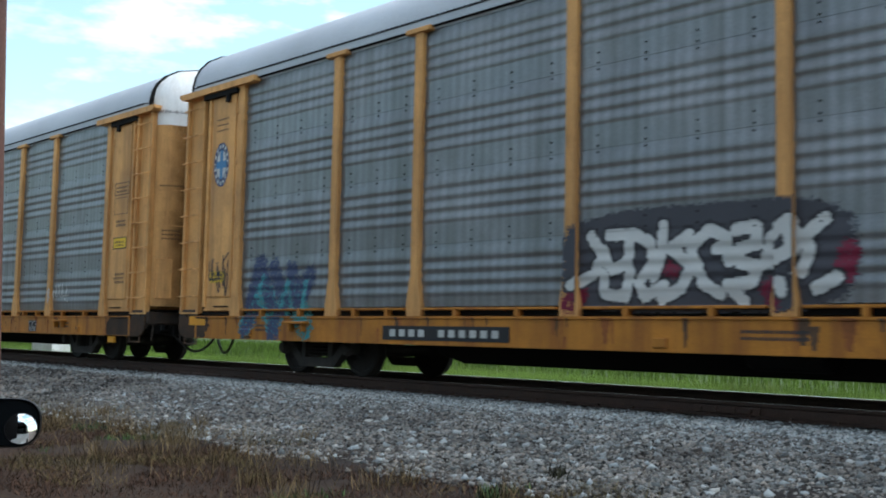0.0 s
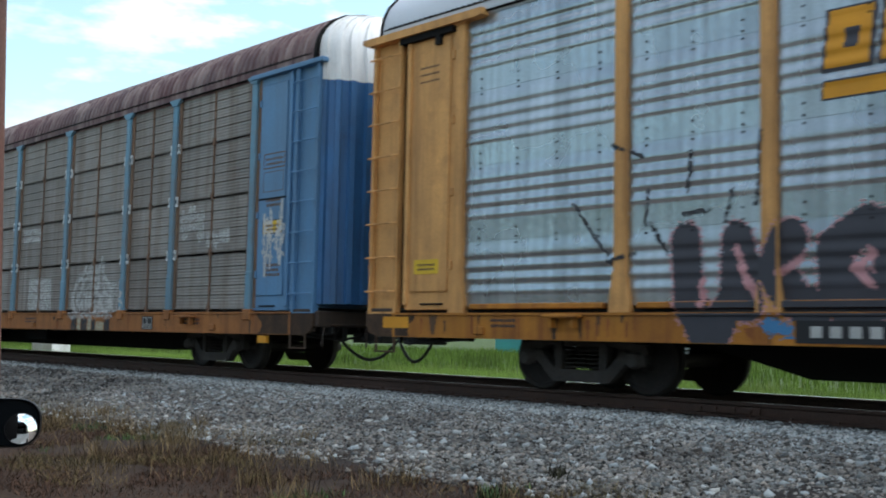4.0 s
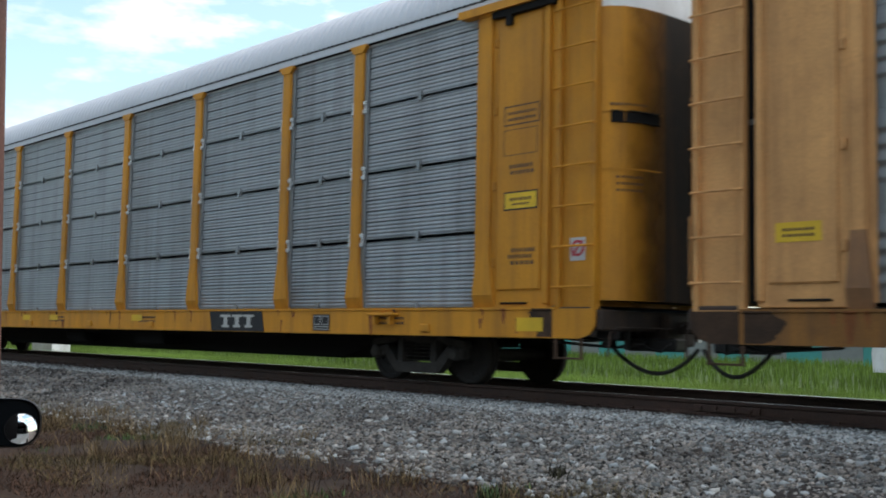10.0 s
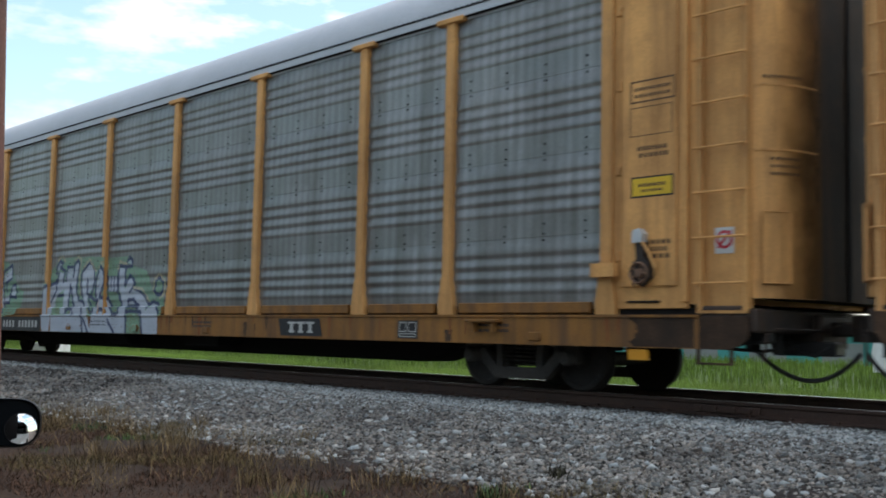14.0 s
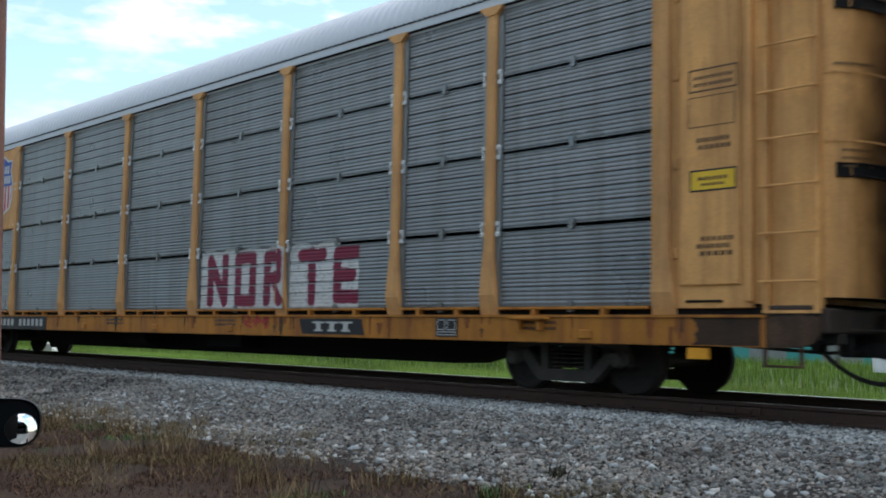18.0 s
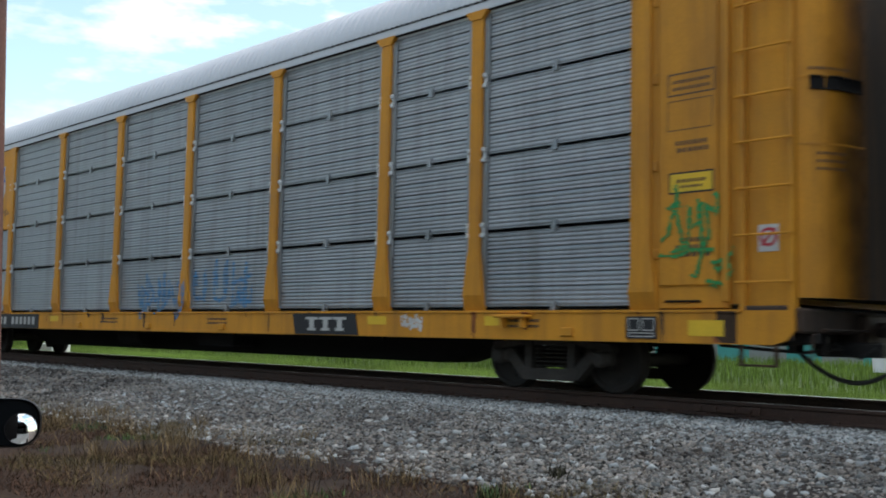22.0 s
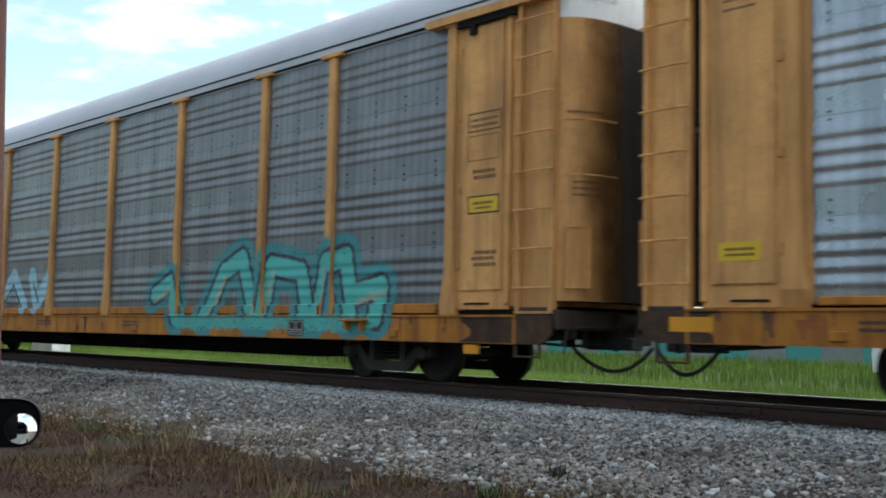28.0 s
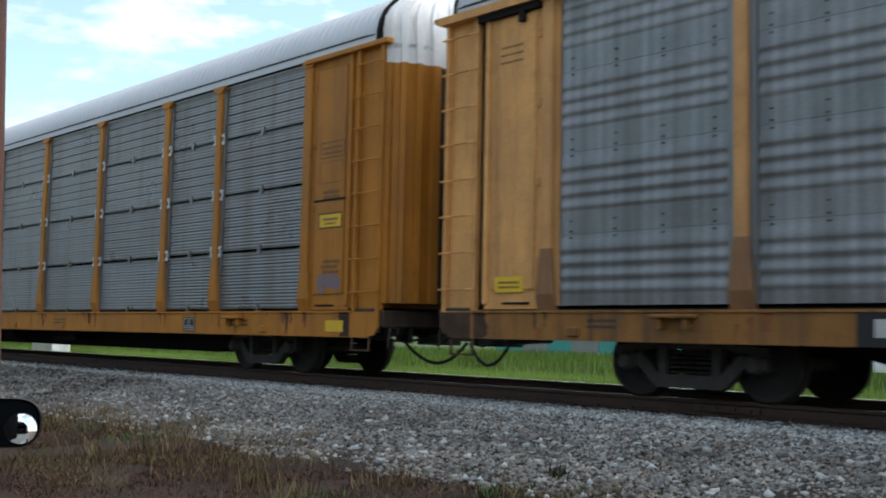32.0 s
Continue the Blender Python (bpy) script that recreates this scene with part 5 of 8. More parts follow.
def build_track():
    prof = [(-0.036, 0.0), (-0.03, 0.004), (0.03, 0.004), (0.036, 0.0), (0.036, -0.03), (0.01, -0.045), (0.009, -0.13), (0.07, -0.152), (0.07, -0.165), (-0.07, -0.165), (-0.07, -0.152), (-0.009, -0.13), (-0.01, -0.045), (-0.036, -0.03)]
    for y, up in ((TRACK_Y - 0.7525, RAIL_UP), (TRACK_Y + 0.7525, RAIL_UP + 0.03)):
        s = Shape()
        s.prism([(a, b - 0.006) for a, b in prof], -420, 160, "x")
        s.box(-420, 160, -0.024, 0.024, -0.0015, 0.0005, 1)
        tr = thing("rail", "rust-brown steel rail with a bright running top", "rail", pose(0, y, up), "track rails", "structure", s.mesh("rail", [RAIL_RUST, TREAD if y > TRACK_Y else DULL_TREAD]))
    tie = cached("tie", lambda: Shape().box(-0.115, 0.115, -1.3, 1.3, -0.34, -0.168, 0, 0.015), [TIE_WOOD], "tie")
    plate_me = cached("tieplate", lambda: Shape().box(-0.09, 0.09, -0.16, 0.16, -0.17, -0.155).box(-0.06, -0.03, -0.13, -0.085, -0.155, -0.13).box(0.03, 0.06, 0.085, 0.13, -0.155, -0.13), [RAIL_RUST], "tie_plate")
    for i in range(100):
        x = -52 + i * 0.52
        t = thing("railway_tie", "dark creosoted wooden tie half sunk in ballast", "railway tie", pose(x, TRACK_Y, RAIL_UP + 0.015, 1.14), "track ties", "structure", tie)
        for sy in (-1, 1):
            part("tie_plate", plate_me, t, (0, sy * 0.7525, 0))
    s = Shape()
    s.box(-0.42, 0.42, -0.05, -0.02, -0.135, -0.055, 0, 0.008)
    for x in (-0.32, -0.12, 0.12, 0.32):
        s.lathe([(0, -0.085), (0.02, -0.085), (0.02, -0.05)], "y", 6, (x, 0, -0.09))
    thing("rail_joint_bar", "rusty bolted joint bar on the near rail", "joint bar", pose(-6.6, TRACK_Y - 0.7525, RAIL_UP), "", "structure", s.mesh("rail_joint_bar", [RAIL_RUST]))


def blades(name, spots, height, width, mat, seed, label, lean=0.35, bend=0.5):
    """Grass as many narrow bent blades in one mesh."""
    rng = np.random.default_rng(seed)
    n = len(spots)
    a = rng.uniform(0, 6.283, n)
    h = height * rng.uniform(0.45, 1.25, n)
    d = np.stack([np.cos(a), np.sin(a)], 1) * (lean * rng.uniform(0.1, 1, n) * h)[:, None]
    s = np.stack([-np.sin(a), np.cos(a)], 1) * (width * rng.uniform(0.6, 1.4, n))[:, None]
    pts = np.zeros((n, 5, 3))
    pts[:, 0, :2], pts[:, 1, :2] = spots[:, :2] - s, spots[:, :2] + s
    pts[:, 2, :2], pts[:, 3, :2] = spots[:, :2] + d * bend + s * 0.8, spots[:, :2] + d * bend - s * 0.8
    pts[:, 4, :2] = spots[:, :2] + d
    pts[:, :, 2] = spots[:, 2][:, None] - 0.02
    pts[:, 2, 2] += h * 0.6
    pts[:, 3, 2] += h * 0.6
    pts[:, 4, 2] += h
    o = np.arange(n) * 5
    quads = np.stack([o, o + 1, o + 2, o + 3], 1)
    tris = np.stack([o + 3, o + 2, o + 4], 1)
    me = bpy.data.meshes.new(name)
    me.vertices.add(n * 5)
    me.vertices.foreach_set("co", pts.ravel())
    me.loops.add(n * 7)
    me.loops.foreach_set("vertex_index", np.concatenate([quads.ravel(), tris.ravel()]))
    me.polygons.add(n * 2)
    me.polygons.foreach_set("loop_start", np.concatenate([np.arange(n) * 4, 4 * n + np.arange(n) * 3]))
    me.polygons.foreach_set("loop_total", np.concatenate([np.full(n, 4), np.full(n, 3)]))
    me.update(calc_edges=True)
    me.materials.append(mat)
    return thing(name, label, "grass", kind="stuff", mesh=me)


def build_grass():
    straw = material("straw_grass", (0.14, 0.10, 0.05), 0.85, 0, 0.15, 1.5, islands=True, bump=0, spec=0.1)
    russet = material("russet_weed", (0.062, 0.034, 0.022), 0.9, 0, 0.2, 1.2, islands=True, bump=0, spec=0.1)
    green = material("verge_green", (0.06, 0.10, 0.04), 0.85, 0, 0.2, 1.5, islands=True, bump=0, spec=0.1)
    field = leaf("field_grass", (0.098, 0.158, 0.03), 0.65, 0.35, 0.5, (0.7, 1.3))
    pale = leaf("field_seed_grass", (0.19, 0.215, 0.07), 0.4, 0.7, 0.5, (0.7, 1.3))
    rng = np.random.default_rng(21)

    def patch(n, x0, x1, y0, y1, thr, k, sc=0.8):
        x, y = rng.uniform(x0, x1, n), rng.uniform(y0, y1, n)
        m = np.array([noise.noise((a * sc, b * sc, k)) for a, b in zip(x, y)]) > thr
        x, y = x[m], y[m]
        return np.stack([x, y, ground_height(y)], 1)
    blades("russet_weeds", patch(130000, -26, -4.0, 3.2, 6.6, -0.35, 1.0), 0.055, 0.0026, russet, 31, "low russet dry weeds on the verge", 2.8, 0.6)
    blades("matted_grass", patch(40000, -26, -4.0, 3.4, 6.2, 0.15, 7.0, 1.1), 0.06, 0.0024, straw, 37, "matted dry grass on the verge", 3.2, 0.6)
    olive = material("olive_grass", (0.078, 0.062, 0.028), 0.9, 0, 0.3, 1.2, islands=True, bump=0, spec=0.1)
    blades("olive_grass", patch(80000, -26, -4.0, 3.6, 6.7, 0.2, 9.0, 0.9), 0.11, 0.0018, olive, 39, "faded olive grass among the dry weeds", 1.8, 0.6)
    # loose tufts, thick at the foot and fanning out
    heart = np.array([(rng.uniform(-15.5, -9.0), rng.uniform(4.4, 6.9)) for k in range(44)] + [(rng.uniform(-10, -5.5), rng.uniform(4.2, 6.0)) for k in range(14)])
    pts = np.repeat(heart, 90, axis=0) + rng.normal(0, 0.09, (len(heart) * 90, 2)) * np.repeat(rng.uniform(0.6, 2.4, len(heart)), 90)[:, None]
    blades("straw_grass", np.stack([pts[:, 0], pts[:, 1], ground_height(pts[:, 1])], 1), 0.20, 0.002, straw, 32, "dry straw-coloured grass tufts on the verge", 1.4)
    blades("green_weeds", patch(16000, -18, -4.0, 4.4, 6.4, 0.40, 3.0, 1.3), 0.08, 0.005, green, 33, "small green weeds among dry grass", 1.0)
    weed = material("dark_weed", (0.035, 0.034, 0.022), 0.9, 0, 0.2, 1.5, islands=True, bump=0, spec=0.1)
    for nm, mt, at, lab in (("ballast_weed", weed, (-5.82, 6.76), "dark withered weed growing out of the ballast"), ("green_clump", green, (-5.6, 5.75), "small green weed clump at the ballast's edge")):
        pts = np.array(at) + rng.normal(0, 0.05, (90, 2))
        blades(nm, np.stack([pts[:, 0], pts[:, 1], ground_height(pts[:, 1])], 1), 0.13, 0.006, mt, 38, lab, 0.7)
    blades("field_grass", patch(190000, -60, -1, 14.6, 22, -0.5, 4.0, 0.3), 0.42, 0.004, field, 34, "tall green grass beyond the track", 1.3)
    blades("seeding_grass", patch(60000, -75, -1, 14.4, 24, 0.0, 5.0, 0.35), 0.42, 0.003, pale, 35, "tall yellowing grass in seed beyond the track", 1.0)
    blades("far_grass", patch(80000, -150, 5, 22, 60, -0.5, 6.0, 0.15), 0.5, 0.014, field, 36, "far field of tall grass", 0.35)


def build_added_woods():
    """An added belt of trees behind the camera, never in view, that darkens low light and reflections on the cars: many
    leaf clumps round trunks, uneven along the top.
    """
    leafy = material("wood_leaves", (0.035, 0.05, 0.02), 0.8, 0, 0.3, 0.4, islands=(0.4, 1.6), bump=0, spec=0.2)
    bark = material("wood_bark", (0.07, 0.055, 0.045), 0.9, 0, 0.3, 3)
    rng = np.random.default_rng(77)
    octa = [(1, 0, 0), (-1, 0, 0), (0, 1, 0), (0, -1, 0), (0, 0, 1), (0, 0, -1)]
    ofaces = [(0, 2, 4), (2, 1, 4), (1, 3, 4), (3, 0, 4), (2, 0, 5), (1, 2, 5), (3, 1, 5), (0, 3, 5)]
    spots, s = [], Shape()
    along = [(x, -19 - 3 * noise.noise((x * 0.07, 0, 0))) for x in np.arange(-270, 55, 4.8)]
    for x, y in along:
        # extra height far left dims what the panels reflect at grazing angles
        h = 7.5 + min(4.5, max(0, -60 - x) * 0.08) + 2.5 * noise.noise((x * 0.21, y * 0.21, 3)) + rng.uniform(-0.8, 0.8)
        s.lathe([(0.22, -0.6), (0.15, h * 0.4), (0.05, h * 0.8)], "z", 7, (x, y, 0))
        n = 260 if x > -100 else 150
        a, r = rng.uniform(0, 6.283, n), np.sqrt(rng.random(n))
        z = rng.uniform(0.0, 1.0, n)
        wide = 3.2 * np.sqrt(np.clip(1.05 - z ** 2, 0, 1))
        spots.append(np.stack([x + wide * r * np.cos(a), y + 0.7 * wide * r * np.sin(a), -0.4 + z * h], 1))
    scatter("woodland", octa, ofaces, np.concatenate(spots), 0.42, [leafy], 78, "added dark green trees, unseen, dimming the cars' low reflections", "trees", 0.8)
    thing("woodland_trunks", "dark trunks inside the added belt of trees", "trees", kind="stuff", mesh=s.mesh("woodland_trunks", [bark], True))


def build_surroundings():
    # wooden utility pole at the road's edge
    wood = material("weathered_pole_wood", (0.16, 0.075, 0.055), 0.85, 0, 0.25, 3, 0.5, (0.06, 0.035, 0.03), 0.2)
    s = Shape()
    base = Vector((-8.46, 3.07, -0.56))
    top = base + Vector((-0.092, -0.248, 9.0))
    rows = []
    for i in range(15):
        t = i / 14
        c = base.lerp(top, t)
        r = 0.145 - 0.035 * t
        rows.append([(c.x + r * math.cos(a) * (1 + 0.02 * math.sin(3 * a + i)), c.y + r * math.sin(a), c.z) for a in (2 * math.pi * k / 18 for k in range(19))])
    s.sheet(rows)
    s.add(rows[-1][:-1], [tuple(range(18))])
    pole = thing("utility_pole", "weathered reddish-brown wooden utility pole on the verge", "utility pole", mesh=s.mesh("utility_pole", [wood], True))
    # the parked car that the camera sits in: body, roof, pillars, wheels, wing mirror
    black = material("car_black", (0.006, 0.006, 0.007), 0.5, 0, 0.05, 3, bump=0, spec=0.15)
    trim = material("car_trim", (0.02, 0.02, 0.021), 0.8, 0, 0.1, 3)
    glass = bpy.data.materials.new("mirror_glass")
    glass.use_nodes = True
    g = glass.node_tree.nodes["Principled BSDF"]
    g.inputs["Base Color"].default_value, g.inputs["Metallic"].default_value, g.inputs["Roughness"].default_value = (0.85, 0.88, 0.88, 1), 1.0, 0.03
    tint = bpy.data.materials.new("dark_mirror_glass")
    tint.use_nodes = True
    g = tint.node_tree.nodes["Principled BSDF"]
    g.inputs["Base Color"].default_value, g.inputs["Roughness"].default_value, g.inputs["Specular IOR Level"].default_value = (0.004, 0.005, 0.006, 1), 0.2, 0.12
    auto = thing("parked_car", "silver parked car with a black wing mirror, its side window open", "car", pose(0, 0, 0))
    s = Shape().prism([(-3.3, -0.32), (-3.5, -0.1), (-3.42, 0.12), (-2.3, 0.27), (-1.5, 0.32), (1.25, 0.34), (1.45, 0.1), (1.4, -0.32)], -1.25, 0.40, "y")
    s.box(-1.2, 1.2, 0.39, 0.43, 0.02, 0.08, 0, 0.01)
    silver = material("car_silver", (0.42, 0.44, 0.45), 0.35, 0.3, 0.04, 3, bump=0)
    part("body", s.mesh("body", [silver]), auto)
    s = Shape().box(-1.2, 1.2, -1.16, -1.12, 0.32, 1.05, 0, 0.01).box(1.16, 1.2, -1.1, 0.3, 0.32, 1.05, 0, 0.01).box(0.5, 1.15, 0.29, 0.31, 0.34, 1.04, 0, 0.005)
    s.box(-1.65, -1.06, 0.335, 0.35, 0.33, 1.04, 0, 0.004).box(-1.65, -1.06, 0.30, 0.345, 1.035, 1.07, 0, 0.006).box(-1.6, -0.28, -1.1, 0.05, 1.04, 1.08, 0, 0.01)
    part("cabin_lining", s.mesh("cabin_lining", [material("cabin_dark", (0.004, 0.004, 0.0045), 0.9, 0, 0.1, 3, bump=0, spec=0.05)]), auto, label="dark cabin lining and rear glass")
    part("car_roof", Shape().box(-0.28, 1.2, -1.1, 0.26, 1.04, 1.09, 0, 0.02).mesh("car_roof", [trim]), auto)
    for y, sy in ((0.33, 1), (-1.18, -1)):
        part("pillar", Shape().box(0.36, 0.48, y - 0.06, y, 0.32, 1.05, 0, 0.015).mesh("pillar", [trim]), auto)
        part("pillar", Shape().tube([(1.3, y - 0.03 * sy, 0.32), (1.15, y - 0.1 * sy, 1.06)], 0.06, 8).mesh("pillar", [trim]), auto)
    for x in (-2.6, 0.55):
        for y in (0.38, -1.23):
            part("wheel", Shape().lathe([(0, 0.03), (0.17, 0.03), (0.2, 0.045), (0.3, 0.03), (0.31, -0.02), (0.31, -0.18), (0.28, -0.2), (0, -0.2)], "y", 22, (x, y, -0.24)).mesh("wheel", [RUBBER], True), auto)
    part("seat", Shape().box(0.45, 0.6, -1.0, 0.15, 0.2, 0.78, 0, 0.05).mesh("seat", [trim]), auto)
    d = Vector((-0.9318, 0.3520, -0.0860)).normalized() * 2.05
    turn = Matrix.Translation(Vector((0, 0, 0.71)) + d) @ (-d).to_track_quat("Z", "Y").to_matrix().to_4x4() @ pose(-0.047, 0.0087, 0, 0, 0, -2)

    def rounded(w, h, r, n=7):
        pts = []
        for cx, cy, a0 in ((w - r, h - r, 0), (-w + r, h - r, 90), (-w + r, -h + r, 180), (w - r, -h + r, 270)):
            pts += [(cx + r * math.cos(radians(a0 + 90 * k / n)), cy + r * math.sin(radians(a0 + 90 * k / n))) for k in range(n + 1)]
        return pts
    s = Shape()
    edge = rounded(0.115, 0.042, 0.036)
    s.sheet([[(x * k, y * k, z) for x, y in edge + edge[:1]] for z, k in ((0.012, 0.985), (0.016, 1.0), (0.0, 1.03), (-0.03, 1.0), (-0.07, 0.82), (-0.09, 0.5), (-0.095, 0.05))])
    mirror = part("wing_mirror", s.mesh("wing_mirror", [black], True), auto, label="black wing mirror with a round blind-spot mirror")
    mirror.matrix_basis = turn
    part("mirror_glass", Shape().prism(rounded(0.111, 0.039, 0.033), 0.006, 0.011, "z").mesh("mirror_glass", [tint]), mirror, label="dark mirror glass")
    r = 0.0262
    part("blind_spot_mirror", Shape().lathe([(r * k / 12, 0.0125 + 0.0030 * (1 - (k / 12) ** 2)) for k in range(13)], "z", 64).mesh("blind_spot_mirror", [glass], True), mirror, (0.0845, -0.0098, 0), "round convex mirror")
    part("rim", Shape().lathe([(r, 0.011), (r * 1.03, 0.014), (r * 1.07, 0.011)], "z", 30).mesh("rim", [black], True), mirror, (0.0845, -0.0098, 0))
    part("arm", Shape().tube([(-1.75, 0.38, 0.30), (-1.85, 0.52, 0.40), (-1.95, 0.62, 0.50)], 0.03, 10).mesh("arm", [black], True), auto)
    # far things seen under and between the cars
    teal = material("teal_sheet_wall", (0.05, 0.30, 0.27), 0.6, 0, 0.1, 0.5)
    conc = material("pale_concrete", (0.22, 0.23, 0.22), 0.8, 0, 0.1, 2)
    hut = thing("steel_shed", "long low teal sheet-steel shed across the field", "shed", pose(-44, 62, -1.4))
    part("wall", Shape().box(-16, 16, 0, 9, 0, 2.6).mesh("wall", [teal]), hut)
    part("roof", Shape().prism([(-0.4, 2.6), (9.4, 2.6), (4.5, 3.3)], -16.4, 16.4, "x").mesh("roof", [conc]), hut)
    for x in range(-13, 14, 5):
        part("door", Shape().box(x, x + 2.6, -0.06, 0, 0.05, 2.1).mesh("door", [conc]), hut)
    van = thing("white_van", "white van parked across the field", "van", pose(-14.6, 37, -0.62))
    s = Shape().prism([(-2.2, 0.35), (2.1, 0.35), (2.2, 0.8), (1.5, 1.05), (0.9, 1.75), (-2.1, 1.8), (-2.25, 1.0)], -0.85, 0.85, "y")
    part("body", s.mesh("body", [WHITE]), van)
    part("window", Shape().prism([(0.1, 1.1), (1.3, 1.1), (0.85, 1.6), (0.1, 1.6)], -0.86, -0.852, "y").mesh("window", [tint]), van)
    for x in (-1.4, 1.4):
        part("wheel", Shape().lathe([(0, -0.88), (0.2, -0.88), (0.33, -0.86), (0.33, -0.66), (0, -0.66)], "y", 20, (x, 0, 0.33)).mesh("wheel", [RUBBER], True), van)
    box = thing("relay_box", "small white trackside equipment box in the grass", "equipment box", pose(-38.5, 16.3, -0.65))
    part("cabinet", Shape().box(-0.9, 0.9, -0.35, 0.35, 0.15, 0.78, 0, 0.02).mesh("cabinet", [WHITE]), box)
    part("foot", Shape().box(-0.8, 0.8, -0.3, 0.3, 0, 0.16).mesh("foot", [conc]), box)

# ---------------------------------------------------------------- the train
CARS = []


def build_train():
    yl = dict(trim=YELLOW, end=YELLOW, sill=SILL_YELLOW)
    # 0
    c = rail_car("grey autorack car with yellow posts and corner panels", "B", GREY_B, roof=ROOF_GREY, base=(0.57, 0.965), clips=True, owner=(5.27, 6.38), **yl)
    CARS.append(c)
    scribble(c, "B", (8.9, 9.9, 1.2, 1.7), 5, "white", 0.018, 4)
    # 1
    c = rail_car("grey autorack car with a black and white graffiti piece", "B", GREY_B, roof=ROOF_GREY, base=(0.57, 0.965), clips=True, number=(-7.69, -5.19), number_z=(0.63, 0.83), owner=(5.27, 6.38), brake=True, **yl)
    CARS.append(c)
    mural(c, "B", [("teal", [[(-11.3, 0.8), (-10.9, 1.5), (-10.5, 0.85), (-10.1, 1.4), (-9.6, 0.8)]], 0.2, 0.03, 0.25), ("navy", [[(-11.3, 1.1), (-11.0, 1.85), (-10.7, 1.2)], [(-10.6, 1.75), (-10.3, 1.2)], [(-10.1, 1.7), (-9.9, 1.2), (-9.6, 1.6)], [(-11.3, 0.75), (-11.1, 1.0)], [(-10.5, 0.7), (-10.4, 1.1)]], 0.16, 0.03, 0.1), ("teal", [[(-11.1, 1.3), (-10.9, 1.6)], [(-10.4, 1.1), (-10.2, 1.5)], [(-9.8, 1.1), (-9.7, 1.5)]], 0.05, 0.015, 0.2)], 12)
    cv = Canvas(-4.45, -0.6, 1.0, 2.28)
    cv.fill((((cv.u + 2.52) / 1.9) ** 4 + ((cv.z - 1.6) / 0.62) ** 4) + 0.25 * np.random.default_rng(3).random(cv.u.shape) < 1, 1)
    cv.put("graffiti", c, "B", [COL["darkgrey"]], label="black sprayed background")
    head = [[(-4.2, 1.34), (-3.9, 1.47), (-3.74, 1.73)], [(-3.95, 1.92), (-3.63, 1.51), (-3.41, 1.58), (-3.37, 1.91), (-3.68, 1.92)], [(-3.76, 1.46), (-3.74, 1.23), (-3.44, 1.19), (-3.37, 1.48)], [(-3.33, 1.92), (-3.09, 1.8), (-3.05, 1.57), (-3.25, 1.35), (-3.17, 1.19), (-2.91, 1.31)], [(-2.92, 1.98), (-2.94, 1.66), (-3.05, 1.41)], [(-2.94, 1.16), (-2.68, 1.28), (-2.55, 1.52), (-2.81, 1.72), (-2.59, 1.86), (-2.52, 1.58)], [(-2.5, 1.77), (-2.32, 1.91), (-2.11, 1.81), (-2.08, 1.56)], [(-2.23, 1.69), (-2.18, 1.71)]]
    tail = [[(-2.49, 1.55), (-2.4, 1.33), (-2.19, 1.21)], [(-1.99, 1.89), (-1.76, 1.91), (-1.74, 1.73), (-1.96, 1.68), (-1.94, 1.53), (-1.74, 1.49), (-1.81, 1.32), (-2.1, 1.3), (-1.9, 1.12)], [(-1.65, 1.52), (-1.58, 1.78), (-1.36, 1.94), (-1.33, 1.65), (-1.58, 1.52)], [(-1.32, 1.82), (-1.16, 1.64), (-1.26, 1.42)], [(-1.46, 1.31), (-1.43, 1.23)], [(-1.18, 1.8), (-1.0, 1.94)], [(-1.09, 1.25), (-0.88, 1.35)]]
    mural(c, "B", [("wine", [[(-4.25, 1.1), (-4.1, 1.25)], [(-1.55, 1.15), (-1.6, 1.25)], [(-3.0, 1.5), (-2.7, 1.5)], [(-0.8, 1.4), (-0.75, 1.6)]], 0.11, 0.02, 0.1), ("ink", head + tail, 0.105, 0.008, 0), ("white", head + tail, 0.07, 0.004, 0)], 7, 0.003)
    # round emblem on the corner panel
    cv = Canvas(-12.55, -12.05, 3.25, 4.05, 0.0125)
    e = ((cv.u + 12.3) / 0.25) ** 2 + ((cv.z - 3.65) / 0.40) ** 2
    turn = np.arctan2((cv.z - 3.65) / 0.40, (cv.u + 12.3) / 0.25)
    cv.fill(e < 1, 1).fill((e < 0.84) & (e > 0.56) & (np.floor(turn * 4.6) % 2 == 0), 3).fill(e < 0.42, 3)
    cv.fill((e < 0.42) & ((abs(cv.u + 12.3) < 0.045) | (abs(cv.z - 3.65) < 0.06)), 2)
    cv.put("round_emblem", c, "B", [COL["navy"], COL["blue"], COL["white"]], flat=SKIN - 0.056, label="round blue emblem with a cross on white")
    scribble(c, "B", (-12.6, -11.95, 1.25, 2.1), 9, "ink", 0.02, 3)
    # 2
    c = rail_car("tan rusted autorack car with blue posts and a maroon roof", "A", TAN_A, BLUE_POST, BLUE, RUST_SILL, ROOF_MAROON, ribs=True, cap=False, ribbed=True, hatch=False,
                 slots=2.9, slim=True, flare=3, wide=0.16, foot=BLUE_POST, rusty=True, base=(0.665, 1.035), front_sign=2.04, number=(-8.06, -4.9), number_z=(0.67, 1.025))
    CARS.append(c)
    cv = Canvas(POSTS[2] + 0.11, POSTS[3] - 0.11, 3.13, 4.09)
    cv.fill(cv.u > -99, 1)
    rg = np.random.default_rng(8)
    cv.stroke([[(.40, .80), (.10, .82), (.09, .18), (.40, .18), (.40, .80)]], 0.065, 2, 0.01, rg, 0.06)
